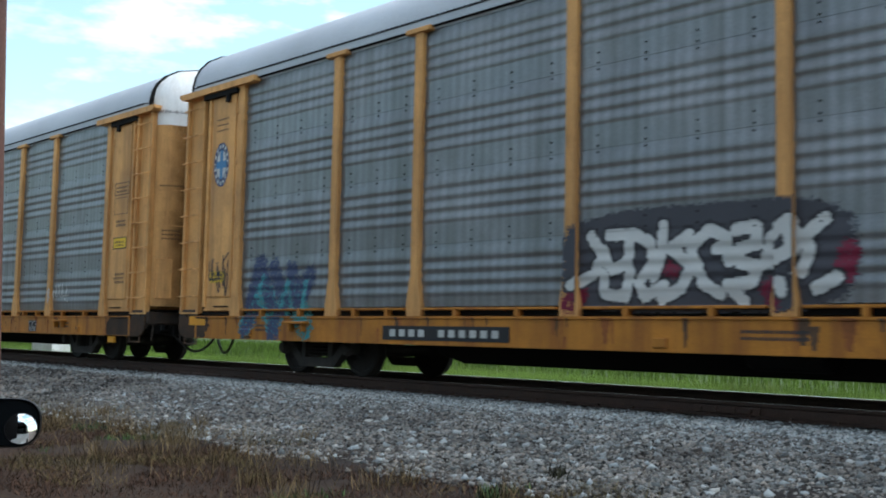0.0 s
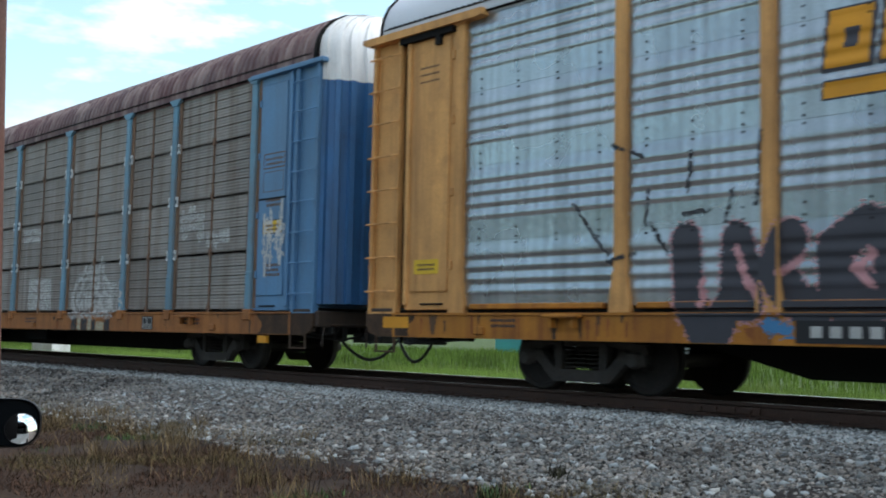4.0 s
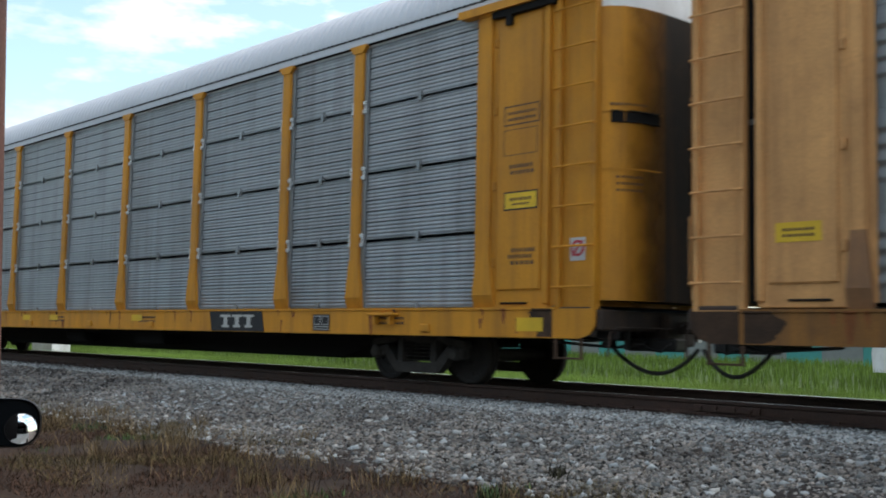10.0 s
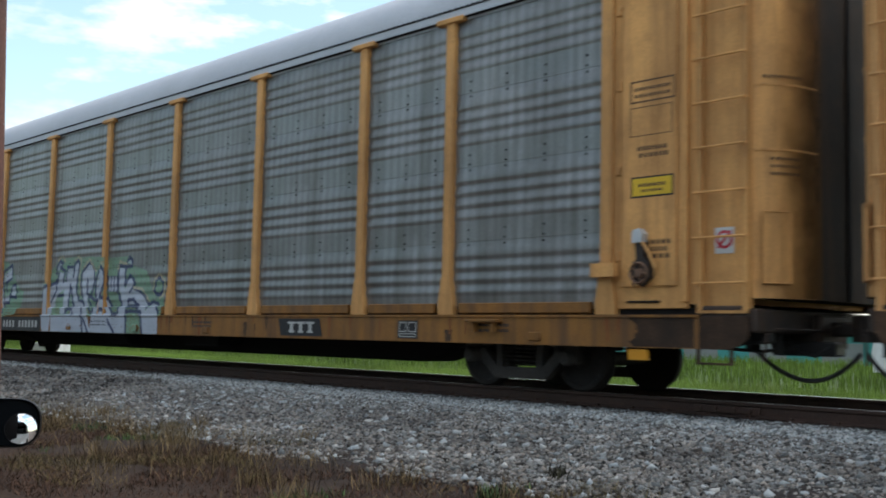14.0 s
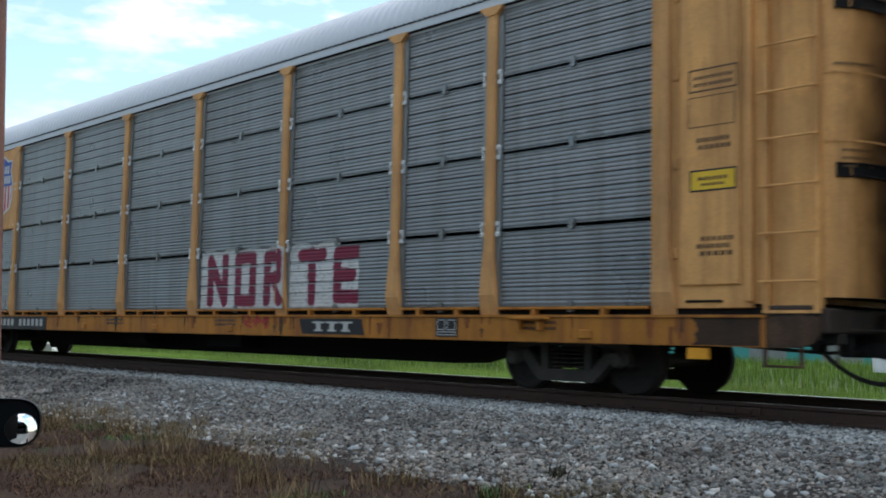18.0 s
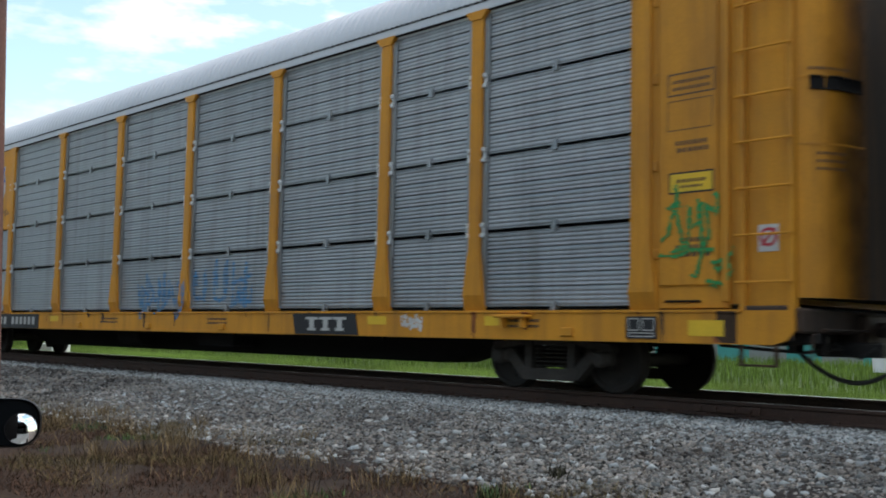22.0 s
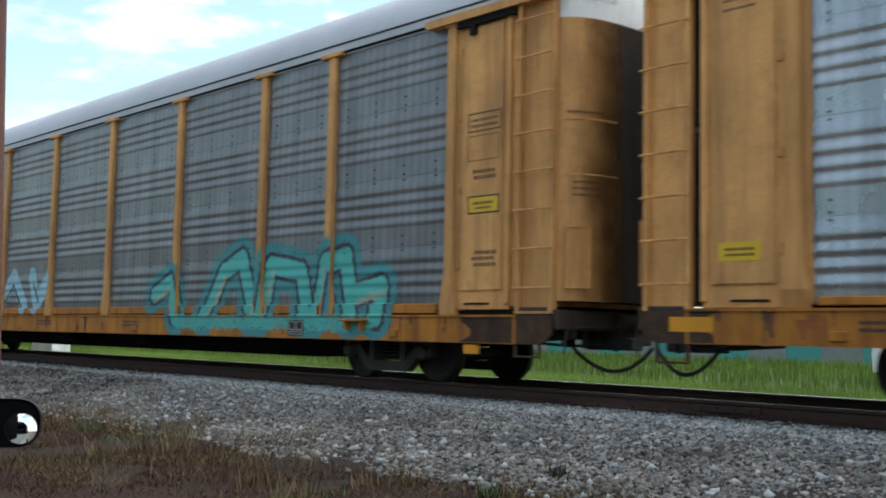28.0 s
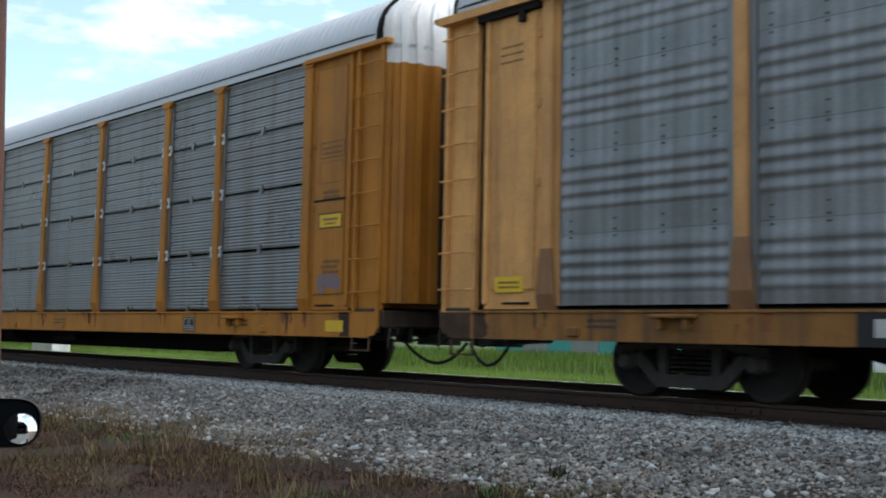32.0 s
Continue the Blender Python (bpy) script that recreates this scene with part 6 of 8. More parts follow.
    cv.stroke([[(.50, .84), (.92, .84)]], 0.06, 2, 0.01, rg, 0.06)
    cv.stroke([[(.70, .68), (.70, .16)]], 0.06, 2, 0.01, rg, 0.06)
    cv.put("painted_sign", c, "A", [COL["panelblue"], COL["white"]], label="faded blue panel with two white block shapes")
    c2_out = [[(4.83, 0.95), (4.66, 1.19), (4.65, 1.46), (4.86, 1.71), (5.1, 1.81), (5.23, 1.99)], [(5.23, 1.99), (5.3, 1.81), (5.49, 1.99), (5.56, 1.7)], [(5.73, 1.72), (5.99, 2.11), (6.08, 1.77), (6.43, 1.55), (6.49, 1.35), (6.46, 1.11), (6.63, 1.0)], [(4.71, 1.0), (6.66, 1.0)]]
    c2_in = [[(5.11, 1.48), (4.91, 1.42), (4.87, 1.22), (5.12, 1.15), (5.09, 1.32)], [(5.31, 1.44), (5.31, 1.18), (5.49, 1.18), (5.48, 1.44)], [(5.75, 1.53), (5.57, 1.37), (5.63, 1.11), (5.92, 1.11), (5.96, 1.36), (5.75, 1.53)], [(6.16, 1.48), (6.0, 1.33), (6.07, 1.11), (6.32, 1.09), (6.4, 1.32), (6.16, 1.48)], [(5.71, 1.98), (5.67, 1.56)], [(5.87, 1.81), (5.86, 1.56)], [(5.11, 1.71), (5.15, 1.51)]]
    c2_haze = [[(6.51, 1.72), (6.77, 1.71), (6.79, 1.08), (6.55, 1.08)], [(4.93, 1.55), (5.19, 1.78), (5.5, 1.8), (5.88, 1.72), (6.08, 1.68), (6.43, 1.45), (6.44, 1.08), (4.94, 1.09)]]
    c2_low = [[(4.83, 0.95), (5.07, 0.95), (5.06, 0.72), (4.79, 0.72)], [(5.27, 0.91), (5.55, 0.91), (5.56, 0.72), (5.3, 0.72)], [(5.78, 0.89), (5.97, 0.89), (5.97, 0.72), (5.79, 0.72)], [(6.36, 0.86), (6.61, 0.91), (6.61, 0.72), (6.38, 0.72)]]
    c2_pale = [[(5.1, 0.89), (5.25, 0.91), (5.26, 0.72), (5.1, 0.72)], [(5.6, 0.89), (5.76, 0.92), (5.75, 0.72), (5.58, 0.72)], [(6.01, 0.86), (6.36, 0.83), (6.34, 0.72), (5.97, 0.72)]]
    c2_arrow = [[(-0.3, 2.06), (-0.22, 0.72)], [(-0.56, 0.87), (-0.22, 0.72), (0.06, 0.85)]]
    c2_box = [[(2.22, 1.85), (3.46, 1.83), (3.52, 1.1), (2.2, 1.09)], [(1.75, 3.0), (2.75, 2.99), (2.77, 2.63), (1.79, 2.68)]]
    c2_post = [[(6.9, 1.48), (7.09, 1.41), (6.98, 1.32)], [(6.9, 1.22), (7.05, 1.28), (7.17, 1.16)], [(6.92, 1.06), (7.05, 1.13)]]
    mural(c, "A", [("white", c2_haze, 0, 0, 0.72), ("ink", c2_low, 0, 0, 0.1), ("cream", c2_pale, 0, 0, 0.2), ("white", c2_out, 0.07, 0.03, 0.3), ("white", c2_in, 0.055, 0.02, 0.3)], 23)
    mural(c, "A", [("white", c2_box[:1], 0, 0, 0.42)], 14, label="faded white sprayed block")
    mural(c, "A", [("white", c2_box[1:], 0, 0, 0.5)], 16, label="faded white sprayed block")
    mural(c, "A", [("white", c2_arrow, 0.022, 0.004, 0.1)], 6, label="white sprayed arrow pointing down")
    mural(c, "A", [("white", c2_post, 0.03, 0.012, 0.2)], 15, label="white tag on a post foot")
    scribble(c, "A", (9.19, 10.07, 2.3, 3.0), 17, "white", 0.06, 3, 0.45)
    scribble(c, "A", (10.13, 10.94, 2.13, 2.54), 18, "white", 0.04, 4, 0.4)
    scribble(c, "A", (12.0, 12.7, 1.5, 3.15), 19, "white", 0.03, 2, 0.2)
    ring = [(-13.31, 1.51), (-13.28, 1.88), (-13.05, 2.04), (-12.66, 2.07), (-12.33, 1.98), (-12.2, 1.8), (-11.91, 1.81), (-11.71, 1.65), (-11.69, 1.35), (-11.8, 1.09), (-12.16, 1.08), (-12.77, 1.14), (-13.16, 1.19)]
    pale = [[(-13.04, 1.82), (-13.12, 1.42), (-12.87, 1.24)], [(-12.9, 1.9), (-12.66, 1.95), (-12.6, 1.6), (-12.41, 1.5)], [(-12.66, 1.9), (-12.5, 1.85), (-12.45, 1.6)], [(-12.2, 1.6), (-11.95, 1.62), (-12.18, 1.4), (-11.93, 1.3), (-12.2, 1.2)]]
    mural(c, "A", [("darkgrey", [ring], 0, 0, 0.03), ("yellow", [ring + ring[:1]], 0.05, 0.008, 0.05), ("yellow", [[(-12.3, 1.95), (-12.42, 1.5), (-12.2, 1.15)]], 0.03, 0.006, 0.1), ("grey", pale, 0.045, 0.012, 0.2)], 29)
    # 3
    c = rail_car("silver autorack car with yellow posts and black and green graffiti", "B", SILVER_B, roof=ROOF_WHITE, base=(0.675, 1.01), strip=(1.06, 1.13), number=(-6.75, -4.27), number_z=(0.70, 0.925), **yl)
    CARS.append(c)
    cv = Canvas(-6.5, -4.75, 3.1, 4.05)
    for k in range(3):
        a = 0.02 + 0.33 * k
        sh = [(a, .36), (a + .26, .36), (a + .3, .96), (a + .04, .96)]
        cv.fill(cv.polygon([(x + (.03 if x > a + .15 else -.02), z + (.05 if z > .5 else -.05)) for x, z in sh]), 1)
        cv.fill(cv.polygon(sh), 2)
        cv.fill(cv.polygon([(a + .12, .55), (a + .2, .55), (a + .22, .75), (a + .13, .75)]), 1)
    cv.fill(cv.polygon([(0, .02), (.96, .02), (.97, .24), (.01, .24)]), 1).fill(cv.polygon([(.01, .05), (.95, .05), (.96, .21), (.02, .21)]), 2)
    cv.put("painted_sign", c, "B", [COL["darkgrey"], COL["signorange"]], label="orange block shapes over an orange bar")
    c3_body = [[(-8.09, 1.81), (-8.06, 1.22), (-7.85, 0.83), (-7.65, 0.84), (-7.48, 1.22), (-7.45, 1.79)], [(-7.45, 1.79), (-7.29, 1.09)], [(-6.84, 1.77), (-7.0, 1.46), (-6.79, 1.13), (-6.54, 1.04)], [(-6.02, 1.87), (-6.37, 1.65), (-6.36, 1.32), (-6.0, 1.2)], [(-6.02, 1.87), (-5.78, 1.71), (-5.8, 1.47)], [(-6.23, 1.08), (-5.36, 1.16), (-5.08, 1.0)], [(-5.58, 0.85), (-4.92, 0.88)]]
    c3_pink = [[(-7.88, 1.35), (-7.87, 1.09)], [(-7.45, 1.68), (-7.36, 1.38), (-7.18, 1.13)], [(-6.74, 1.54), (-6.93, 1.42)], [(-5.97, 1.59), (-6.16, 1.44), (-6.0, 1.28)], [(-5.54, 1.58), (-5.59, 1.31)]]
    c3_green = [[(-3.88, 1.35), (-3.37, 1.32), (-2.0, 1.3), (-1.95, 1.06), (-1.7, 1.06), (-1.63, 1.41), (-1.36, 1.39), (-1.22, 1.3), (-0.44, 1.32), (-0.13, 1.25), (-0.17, 1.01), (-3.87, 1.02)], [(-3.73, 1.02), (-3.27, 1.02), (-3.41, 0.84), (-3.63, 0.84)], [(-3.01, 1.02), (-1.85, 1.02), (-1.82, 0.72), (-3.09, 0.72)], [(-1.72, 1.02), (-0.84, 1.02), (-0.79, 0.72), (-1.72, 0.72)], [(-0.38, 1.01), (-0.02, 1.01), (-0.14, 0.72), (-0.42, 0.72)]]
    c3_line = [[(-3.42, 1.9), (-3.74, 1.46)], [(-3.42, 1.9), (-2.85, 1.77), (-2.35, 1.74)], [(-2.81, 2.3), (-2.85, 1.37)], [(-2.77, 2.03), (-2.48, 2.21), (-2.2, 2.06)], [(-2.44, 1.81), (-2.19, 1.54), (-1.81, 1.47)], [(-1.74, 2.09), (-1.7, 2.25), (-1.16, 2.27), (-1.03, 1.92), (-1.17, 1.33)], [(-0.96, 1.92), (-0.66, 2.08), (-0.31, 1.94), (-0.26, 1.7), (-0.51, 1.31)], [(0.1, 1.41), (0.28, 1.84), (0.45, 1.94)], [(0.04, 1.58), (0.27, 1.3)], [(0.5, 2.05), (0.65, 2.09)]]
    c3_thin = [[(-9.69, 2.32), (-9.43, 1.98), (-9.17, 1.69)], [(-9.08, 2.97), (-8.68, 2.8)], [(-8.59, 2.39), (-8.64, 2.03)], [(-8.02, 2.79), (-8.07, 2.36)], [(-7.5, 2.32), (-7.6, 1.98), (-7.42, 1.93)], [(-7.12, 2.89), (-7.23, 2.14)], [(-9.16, 1.6), (-8.78, 1.68)], [(-8.57, 2.03), (-8.33, 1.67)], [(-8.13, 2.1), (-7.77, 2.12)]]
    mural(c, "B", [("pink", c3_body, 0.21, 0.02, 0.25), ("darkgrey", c3_body, 0.185, 0.008, 0), ("pink", c3_pink, 0.045, 0.01, 0), ("blue", [[(-7.05, 0.88), (-6.85, 0.82)]], 0.07, 0.02, 0)], 41)
    mural(c, "B", [("green", c3_green, 0, 0, 0.02), ("green", c3_line, 0.03, 0.012, 0.25)], 42, label="rolled-on green band and thin green letters")
    mural(c, "B", [("ink", c3_thin, 0.022, 0.008, 0.1)], 43, label="thin black sprayed scrawl")
    # 4
    c = rail_car("dark grey autorack car with a striped shield and red-edged white graffiti", "B", DARK_B, roof=ROOF_GREY, base=(0.615, 0.985), strip=(1.005, 1.14), shield=1, shield_mat=PEACH,
                 number=(-7.18, -4.55), number_z=(0.64, 0.85), owner=(5.09, 6.18), **yl)
    CARS.append(c)
    shield_sign(c, (-8.65, -7.3, 3.32, 4.93))
    mural(c, "B", [("red", [[(-9.74, 0.72), (-9.1, 1.49), (-8.62, 1.95), (-7.49, 2.23), (-7.23, 1.93), (-6.86, 2.03), (-6.03, 1.12), (-6.02, 0.72)]], 0, 0, 0.01), ("yellow", [[(-9.74, 0.72), (-9.1, 1.49), (-8.62, 1.95), (-7.49, 2.23), (-7.23, 1.93), (-6.86, 2.03), (-6.03, 1.12), (-6.02, 0.72), (-9.74, 0.72)]], 0.02, 0.006, 0.2), ("yellow", [[(-9.06, 0.79), (-8.54, 1.73), (-8.2, 1.89), (-7.93, 1.8), (-8.03, 0.72)], [(-8.67, 1.48), (-7.85, 1.61)], [(-7.9, 1.13), (-7.35, 1.86), (-7.16, 1.89), (-6.85, 0.96), (-7.31, 0.96)]], 0.085, 0.008, 0), ("red", [[(-9.06, 0.79), (-8.54, 1.73), (-8.2, 1.89), (-7.93, 1.8), (-8.03, 0.72)]], 0.02, 0.006, 0)], 61, 0.001)
    one = [(-6.03, 1.19), (-5.42, 2.11), (-4.86, 2.08), (-4.66, 1.71), (-4.53, 2.13), (-4.36, 2.08), (-4.19, 1.24), (-4.7, 1.07), (-4.95, 1.54), (-5.2, 1.47), (-5.45, 1.19), (-5.92, 1.0)]
    two = [(-4.25, 1.86), (-3.72, 2.24), (-3.55, 2.03), (-3.63, 1.87), (-3.34, 2.32), (-3.14, 2.2), (-3.3, 1.85), (-3.02, 1.71), (-3.05, 1.51), (-3.8, 1.37), (-3.05, 1.42), (-2.97, 0.97), (-3.46, 1.2), (-3.97, 1.0), (-4.19, 1.17), (-4.19, 1.38), (-3.71, 1.6), (-4.2, 1.72)]
    three = [(-2.97, 1.42), (-2.44, 1.77), (-2.71, 1.79), (-2.41, 2.24), (-2.05, 2.15), (-1.81, 1.53), (-1.71, 2.25), (-1.31, 2.21), (-1.13, 1.65), (-0.46, 1.08), (-0.66, 0.72), (-0.92, 0.72), (-1.23, 1.0), (-1.54, 1.14), (-1.74, 0.85), (-2.02, 0.94), (-2.08, 1.21), (-2.44, 1.06), (-2.74, 0.97), (-2.86, 1.22)]
    rings = [one + one[:1], two + two[:1], three + three[:1]]
    drop = [[(x, max(0.73, z - 0.09)) for x, z in f] for f in (one, two, three)]
    mural(c, "B", [("yellow", rings, 0.085, 0.01, 0.1), ("red", drop, 0, 0, 0), ("red", rings, 0.06, 0.006, 0), ("silver", [one, two, three], 0, 0, 0), ("white", [[(-4.9, 1.3), (-4.4, 1.6)], [(-3.4, 1.4), (-3.9, 1.2)], [(-1.5, 2.2), (-1.45, 1.6)], [(-2.3, 2.1), (-2.0, 1.6)]], 0.1, 0.04, 0.5), ("red", rings, 0.035, 0.006, 0),
                   ("red", [[(-1.54, 1.2), (-1.46, 1.56), (-1.15, 1.13)], [(-5.45, 1.42), (-5.12, 1.76), (-5.0, 1.47)], [(-3.71, 1.6), (-4.2, 1.69), (-3.8, 1.77)], [(-2.52, 1.4), (-2.26, 1.73), (-2.19, 1.46)]], 0, 0, 0)], 65, 0.002)
    cv = Canvas(10.14, 10.9, 1.12, 2.2)
    cv.stroke([[(.5, .25), (.1, .65), (.08, .85), (.25, .95), (.5, .7), (.75, .97), (.95, .85), (.9, .6), (.5, .25), (.48, .02)]], 0.024, 1, 0.005, np.random.default_rng(2))
    cv.put("graffiti_tag", c, "B", [COL["white"]], label="white sprayed heart outline")
    scribble(c, "B", (9.34, 9.98, 1.13, 2.12), 67, "white", 0.018, 3, 0.45)
    cv = Canvas(12.1, 12.72, 1.3, 1.9)
    e = np.hypot(cv.u - 12.41, cv.z - 1.6)
    cv.fill(abs(e - 0.26) < 0.03, 1).fill((e < 0.26) & (abs(cv.u - 12.41) < 0.03), 1)
    cv.put("graffiti_tag", c, "B", [COL["teal"]], label="teal sprayed ring sign")
    scribble(c, "B", (-0.4, 2.1, 0.74, 1.3), 68, "red", 0.022, 5, 0.3)
    scribble(c, "B", (3.0, 5.6, 1.2, 1.6), 69, "wine", 0.02, 6, 0.4)
    # 5
    og = dict(trim=ORANGE, end=ORANGE, sill=ORANGE)
    c = rail_car("light grey autorack car with orange-yellow posts and a shield panel", "A", GREY_A, roof=ROOF_WHITE, ribs=True, cap=False, flare=1, wide=0.21, shield=1, slots=True, hatch=False,
                 base=(0.70, 1.08), front_sign=2.28, number=(-7.79, -4.75), owner=(4.96, 6.68), reflect=(-3.4, -1.9, 2.0), no_step=(1, -1), **og)
    CARS.append(c)
    shield_sign(c, (-8.34, -7.48, 3.74, 4.76), rim=1)
    text_part(c, "BUILDING AMERICA", -8.70, 3.42, 0.19, COL["ink"], SKIN - 0.069)
    # 6
    pe = dict(wide=0.15, trim=PEACH, end=PEACH, sill=TAN_SILL)
    c = rail_car("dark grey autorack car with faded yellow posts and a shield panel", "B", BROWN_B, roof=ROOF_GREY, flare=1, foot=FOOT, shield=1, number=(-7.71, -5.03), owner=(4.94, 6.63),
                 reflect=(-8.8, -6.2, 0.5, 9.3, 6.3), front_sign=1.72, no_step=(1,), **pe)
    CARS.append(c)
    shield_sign(c, (-8.65, -7.3, 3.32, 4.93))
    scribble(c, "B", (-6.8, -2.9, 1.7, 2.1), 71, "ink", 0.02, 7, 0.5)
    scribble(c, "B", (12.0, 12.8, 1.6, 2.0), 72, "aqua", 0.03, 4, 0.2)
    # 7
    c = rail_car("brown-grey autorack car with large silver and mint graffiti", "B", BROWN_B, YELLOW, YELLOW, TAN_SILL, ROOF_GREY, base=(0.615, 0.985), strip=(1.005, 1.14), shield=1, shield_mat=YELLOW,
                 number=(-6.75, -4.41), number_z=(0.62, 0.94), owner=(5.07, 6.25), brake=True, no_step=(1, -1))
    CARS.append(c)
    shield_sign(c, (-8.62, -7.28, 3.32, 4.94))
    a_mint = [[(-10.61, 1.55), (-10.45, 1.94), (-9.75, 2.16), (-8.75, 2.25), (-7.83, 2.3), (-6.71, 2.28), (-6.33, 2.03), (-6.03, 1.69), (-5.66, 1.52), (-5.71, 1.28), (-6.01, 1.0), (-6.65, 0.95), (-6.77, 0.72), (-10.45, 0.72)]]
    a_fill = [[(-10.52, 1.67), (-10.24, 1.5), (-9.72, 1.63), (-9.7, 1.34), (-10.0, 0.72), (-9.48, 0.72), (-9.28, 1.52), (-9.4, 2.03), (-9.91, 1.87)], [(-9.2, 2.04), (-9.01, 2.12), (-8.74, 1.97), (-8.56, 1.01), (-7.97, 0.72), (-8.82, 0.72), (-9.04, 1.01)], [(-8.66, 1.92), (-7.87, 2.19), (-7.81, 1.91), (-7.99, 1.05), (-7.82, 0.72), (-8.2, 0.72), (-8.47, 1.5)], [(-7.78, 1.84), (-7.53, 2.09), (-7.25, 2.14), (-7.05, 1.98), (-7.01, 1.47), (-7.41, 1.03), (-7.69, 1.01)], [(-7.1, 1.94), (-6.85, 1.99), (-6.82, 1.3), (-6.82, 0.72), (-7.18, 0.72)], [(-6.88, 1.98), (-6.41, 2.16), (-6.39, 1.87), (-6.75, 1.78)], [(-6.86, 1.47), (-6.51, 1.46), (-6.51, 1.29), (-6.82, 1.28)], [(-6.41, 1.46), (-6.35, 1.69), (-6.16, 1.7), (-6.1, 1.41)], [(-9.85, 0.96), (-6.78, 0.96), (-6.9, 0.72), (-9.91, 0.72)]]
    a_line = [[(-10.57, 1.55), (-10.26, 1.74), (-9.41, 2.01), (-9.28, 0.96)], [(-10.2, 1.43), (-9.62, 1.42)], [(-9.87, 1.34), (-9.81, 0.96)], [(-9.15, 1.52), (-9.2, 1.99), (-9.01, 2.13), (-8.74, 2.01), (-8.58, 1.42), (-8.37, 1.01)], [(-8.61, 1.95), (-7.86, 2.2), (-7.81, 1.91)], [(-8.48, 1.6), (-8.18, 1.81), (-8.02, 1.58)], [(-8.24, 1.5), (-8.28, 1.01), (-7.77, 1.01)], [(-7.73, 1.05), (-7.81, 1.84), (-7.56, 2.07), (-7.25, 2.15), (-7.02, 1.94), (-6.98, 1.64)]]
    a_line += [[(-7.41, 1.78), (-7.34, 1.65), (-7.26, 1.78)], [(-7.4, 1.48), (-7.41, 1.05)], [(-7.18, 1.3), (-7.34, 1.01)], [(-7.07, 2.0), (-6.41, 2.19), (-6.37, 1.87), (-6.75, 1.76), (-6.67, 1.55)], [(-6.94, 1.98), (-6.75, 1.05)], [(-6.8, 1.28), (-6.47, 1.28), (-6.47, 1.48)], [(-6.43, 1.44), (-6.35, 1.68), (-6.16, 1.71), (-6.05, 1.53), (-6.09, 1.39), (-6.43, 1.44)], [(-9.56, 0.72), (-9.39, 0.76), (-9.18, 0.72)], [(-7.9, 0.72), (-7.76, 0.81), (-7.44, 0.81), (-7.35, 0.72)]]
    b_mint = [[(-4.11, 2.0), (-3.41, 2.25), (-2.24, 2.22), (-1.21, 2.17), (-0.43, 2.17), (-0.17, 1.96), (0.39, 1.84), (0.63, 1.47), (0.69, 1.68), (1.08, 1.72), (1.11, 0.97), (-4.08, 0.97)], [(-0.3, 0.97), (0.36, 0.97), (0.32, 0.72), (-0.27, 0.72)]]
    b_fill = [[(-4.47, 1.56), (-4.2, 1.67), (-3.7, 1.72), (-3.65, 1.94), (-3.41, 1.89), (-3.35, 1.57), (-3.79, 1.4), (-3.97, 0.72), (-4.33, 0.72), (-4.45, 1.11)], [(-3.8, 2.13), (-3.56, 2.2), (-3.51, 2.09), (-3.75, 1.94)], [(-3.29, 2.01), (-2.97, 2.01), (-2.98, 1.59), (-3.2, 1.0), (-3.44, 1.0), (-3.4, 1.53)], [(-2.94, 2.09), (-2.76, 2.17), (-2.69, 2.02), (-2.75, 1.44), (-2.57, 1.27), (-2.32, 1.23), (-2.23, 0.72), (-3.87, 0.72), (-3.88, 0.97), (-2.88, 1.0), (-3.03, 1.52)], [(-2.54, 1.57), (-2.54, 1.84), (-2.37, 2.04), (-2.16, 2.09), (-1.93, 1.95), (-1.91, 1.62), (-2.23, 1.36), (-1.86, 0.72), (-2.23, 0.72), (-2.32, 1.23)], [(-1.83, 1.68), (-1.71, 1.87), (-1.52, 2.0), (-1.35, 1.89), (-1.3, 1.66), (-1.47, 1.38), (-1.21, 1.31), (-0.92, 0.97), (-0.92, 0.72), (-1.9, 0.72), (-1.78, 1.22)]]
    b_fill2 = [[(-0.79, 2.0), (-0.52, 1.94), (-0.52, 1.5), (-0.27, 1.77), (-0.09, 1.63), (-0.17, 1.49), (0.15, 1.44), (0.39, 1.32), (0.54, 1.14), (0.54, 0.97), (0.27, 0.97), (0.02, 1.19), (-0.33, 1.2), (-0.28, 0.72), (-1.06, 0.72), (-0.92, 0.97), (-0.67, 1.03), (-0.64, 1.33), (-0.78, 1.57)], [(-0.45, 2.01), (-0.35, 2.12), (-0.26, 2.07), (-0.27, 1.96)], [(0.54, 1.14), (0.68, 1.22), (0.86, 1.2), (1.02, 0.97), (1.01, 0.72), (0.37, 0.72), (0.36, 0.97)]]
    b_bar = [[(-1.27, 1.78), (-0.81, 1.77), (-0.81, 1.45), (-1.27, 1.47)]]
    b_slot = [[(-1.2, 1.73), (-1.19, 1.51)], [(-1.06, 1.73), (-1.06, 1.51)], [(-0.93, 1.73), (-0.92, 1.51)]]
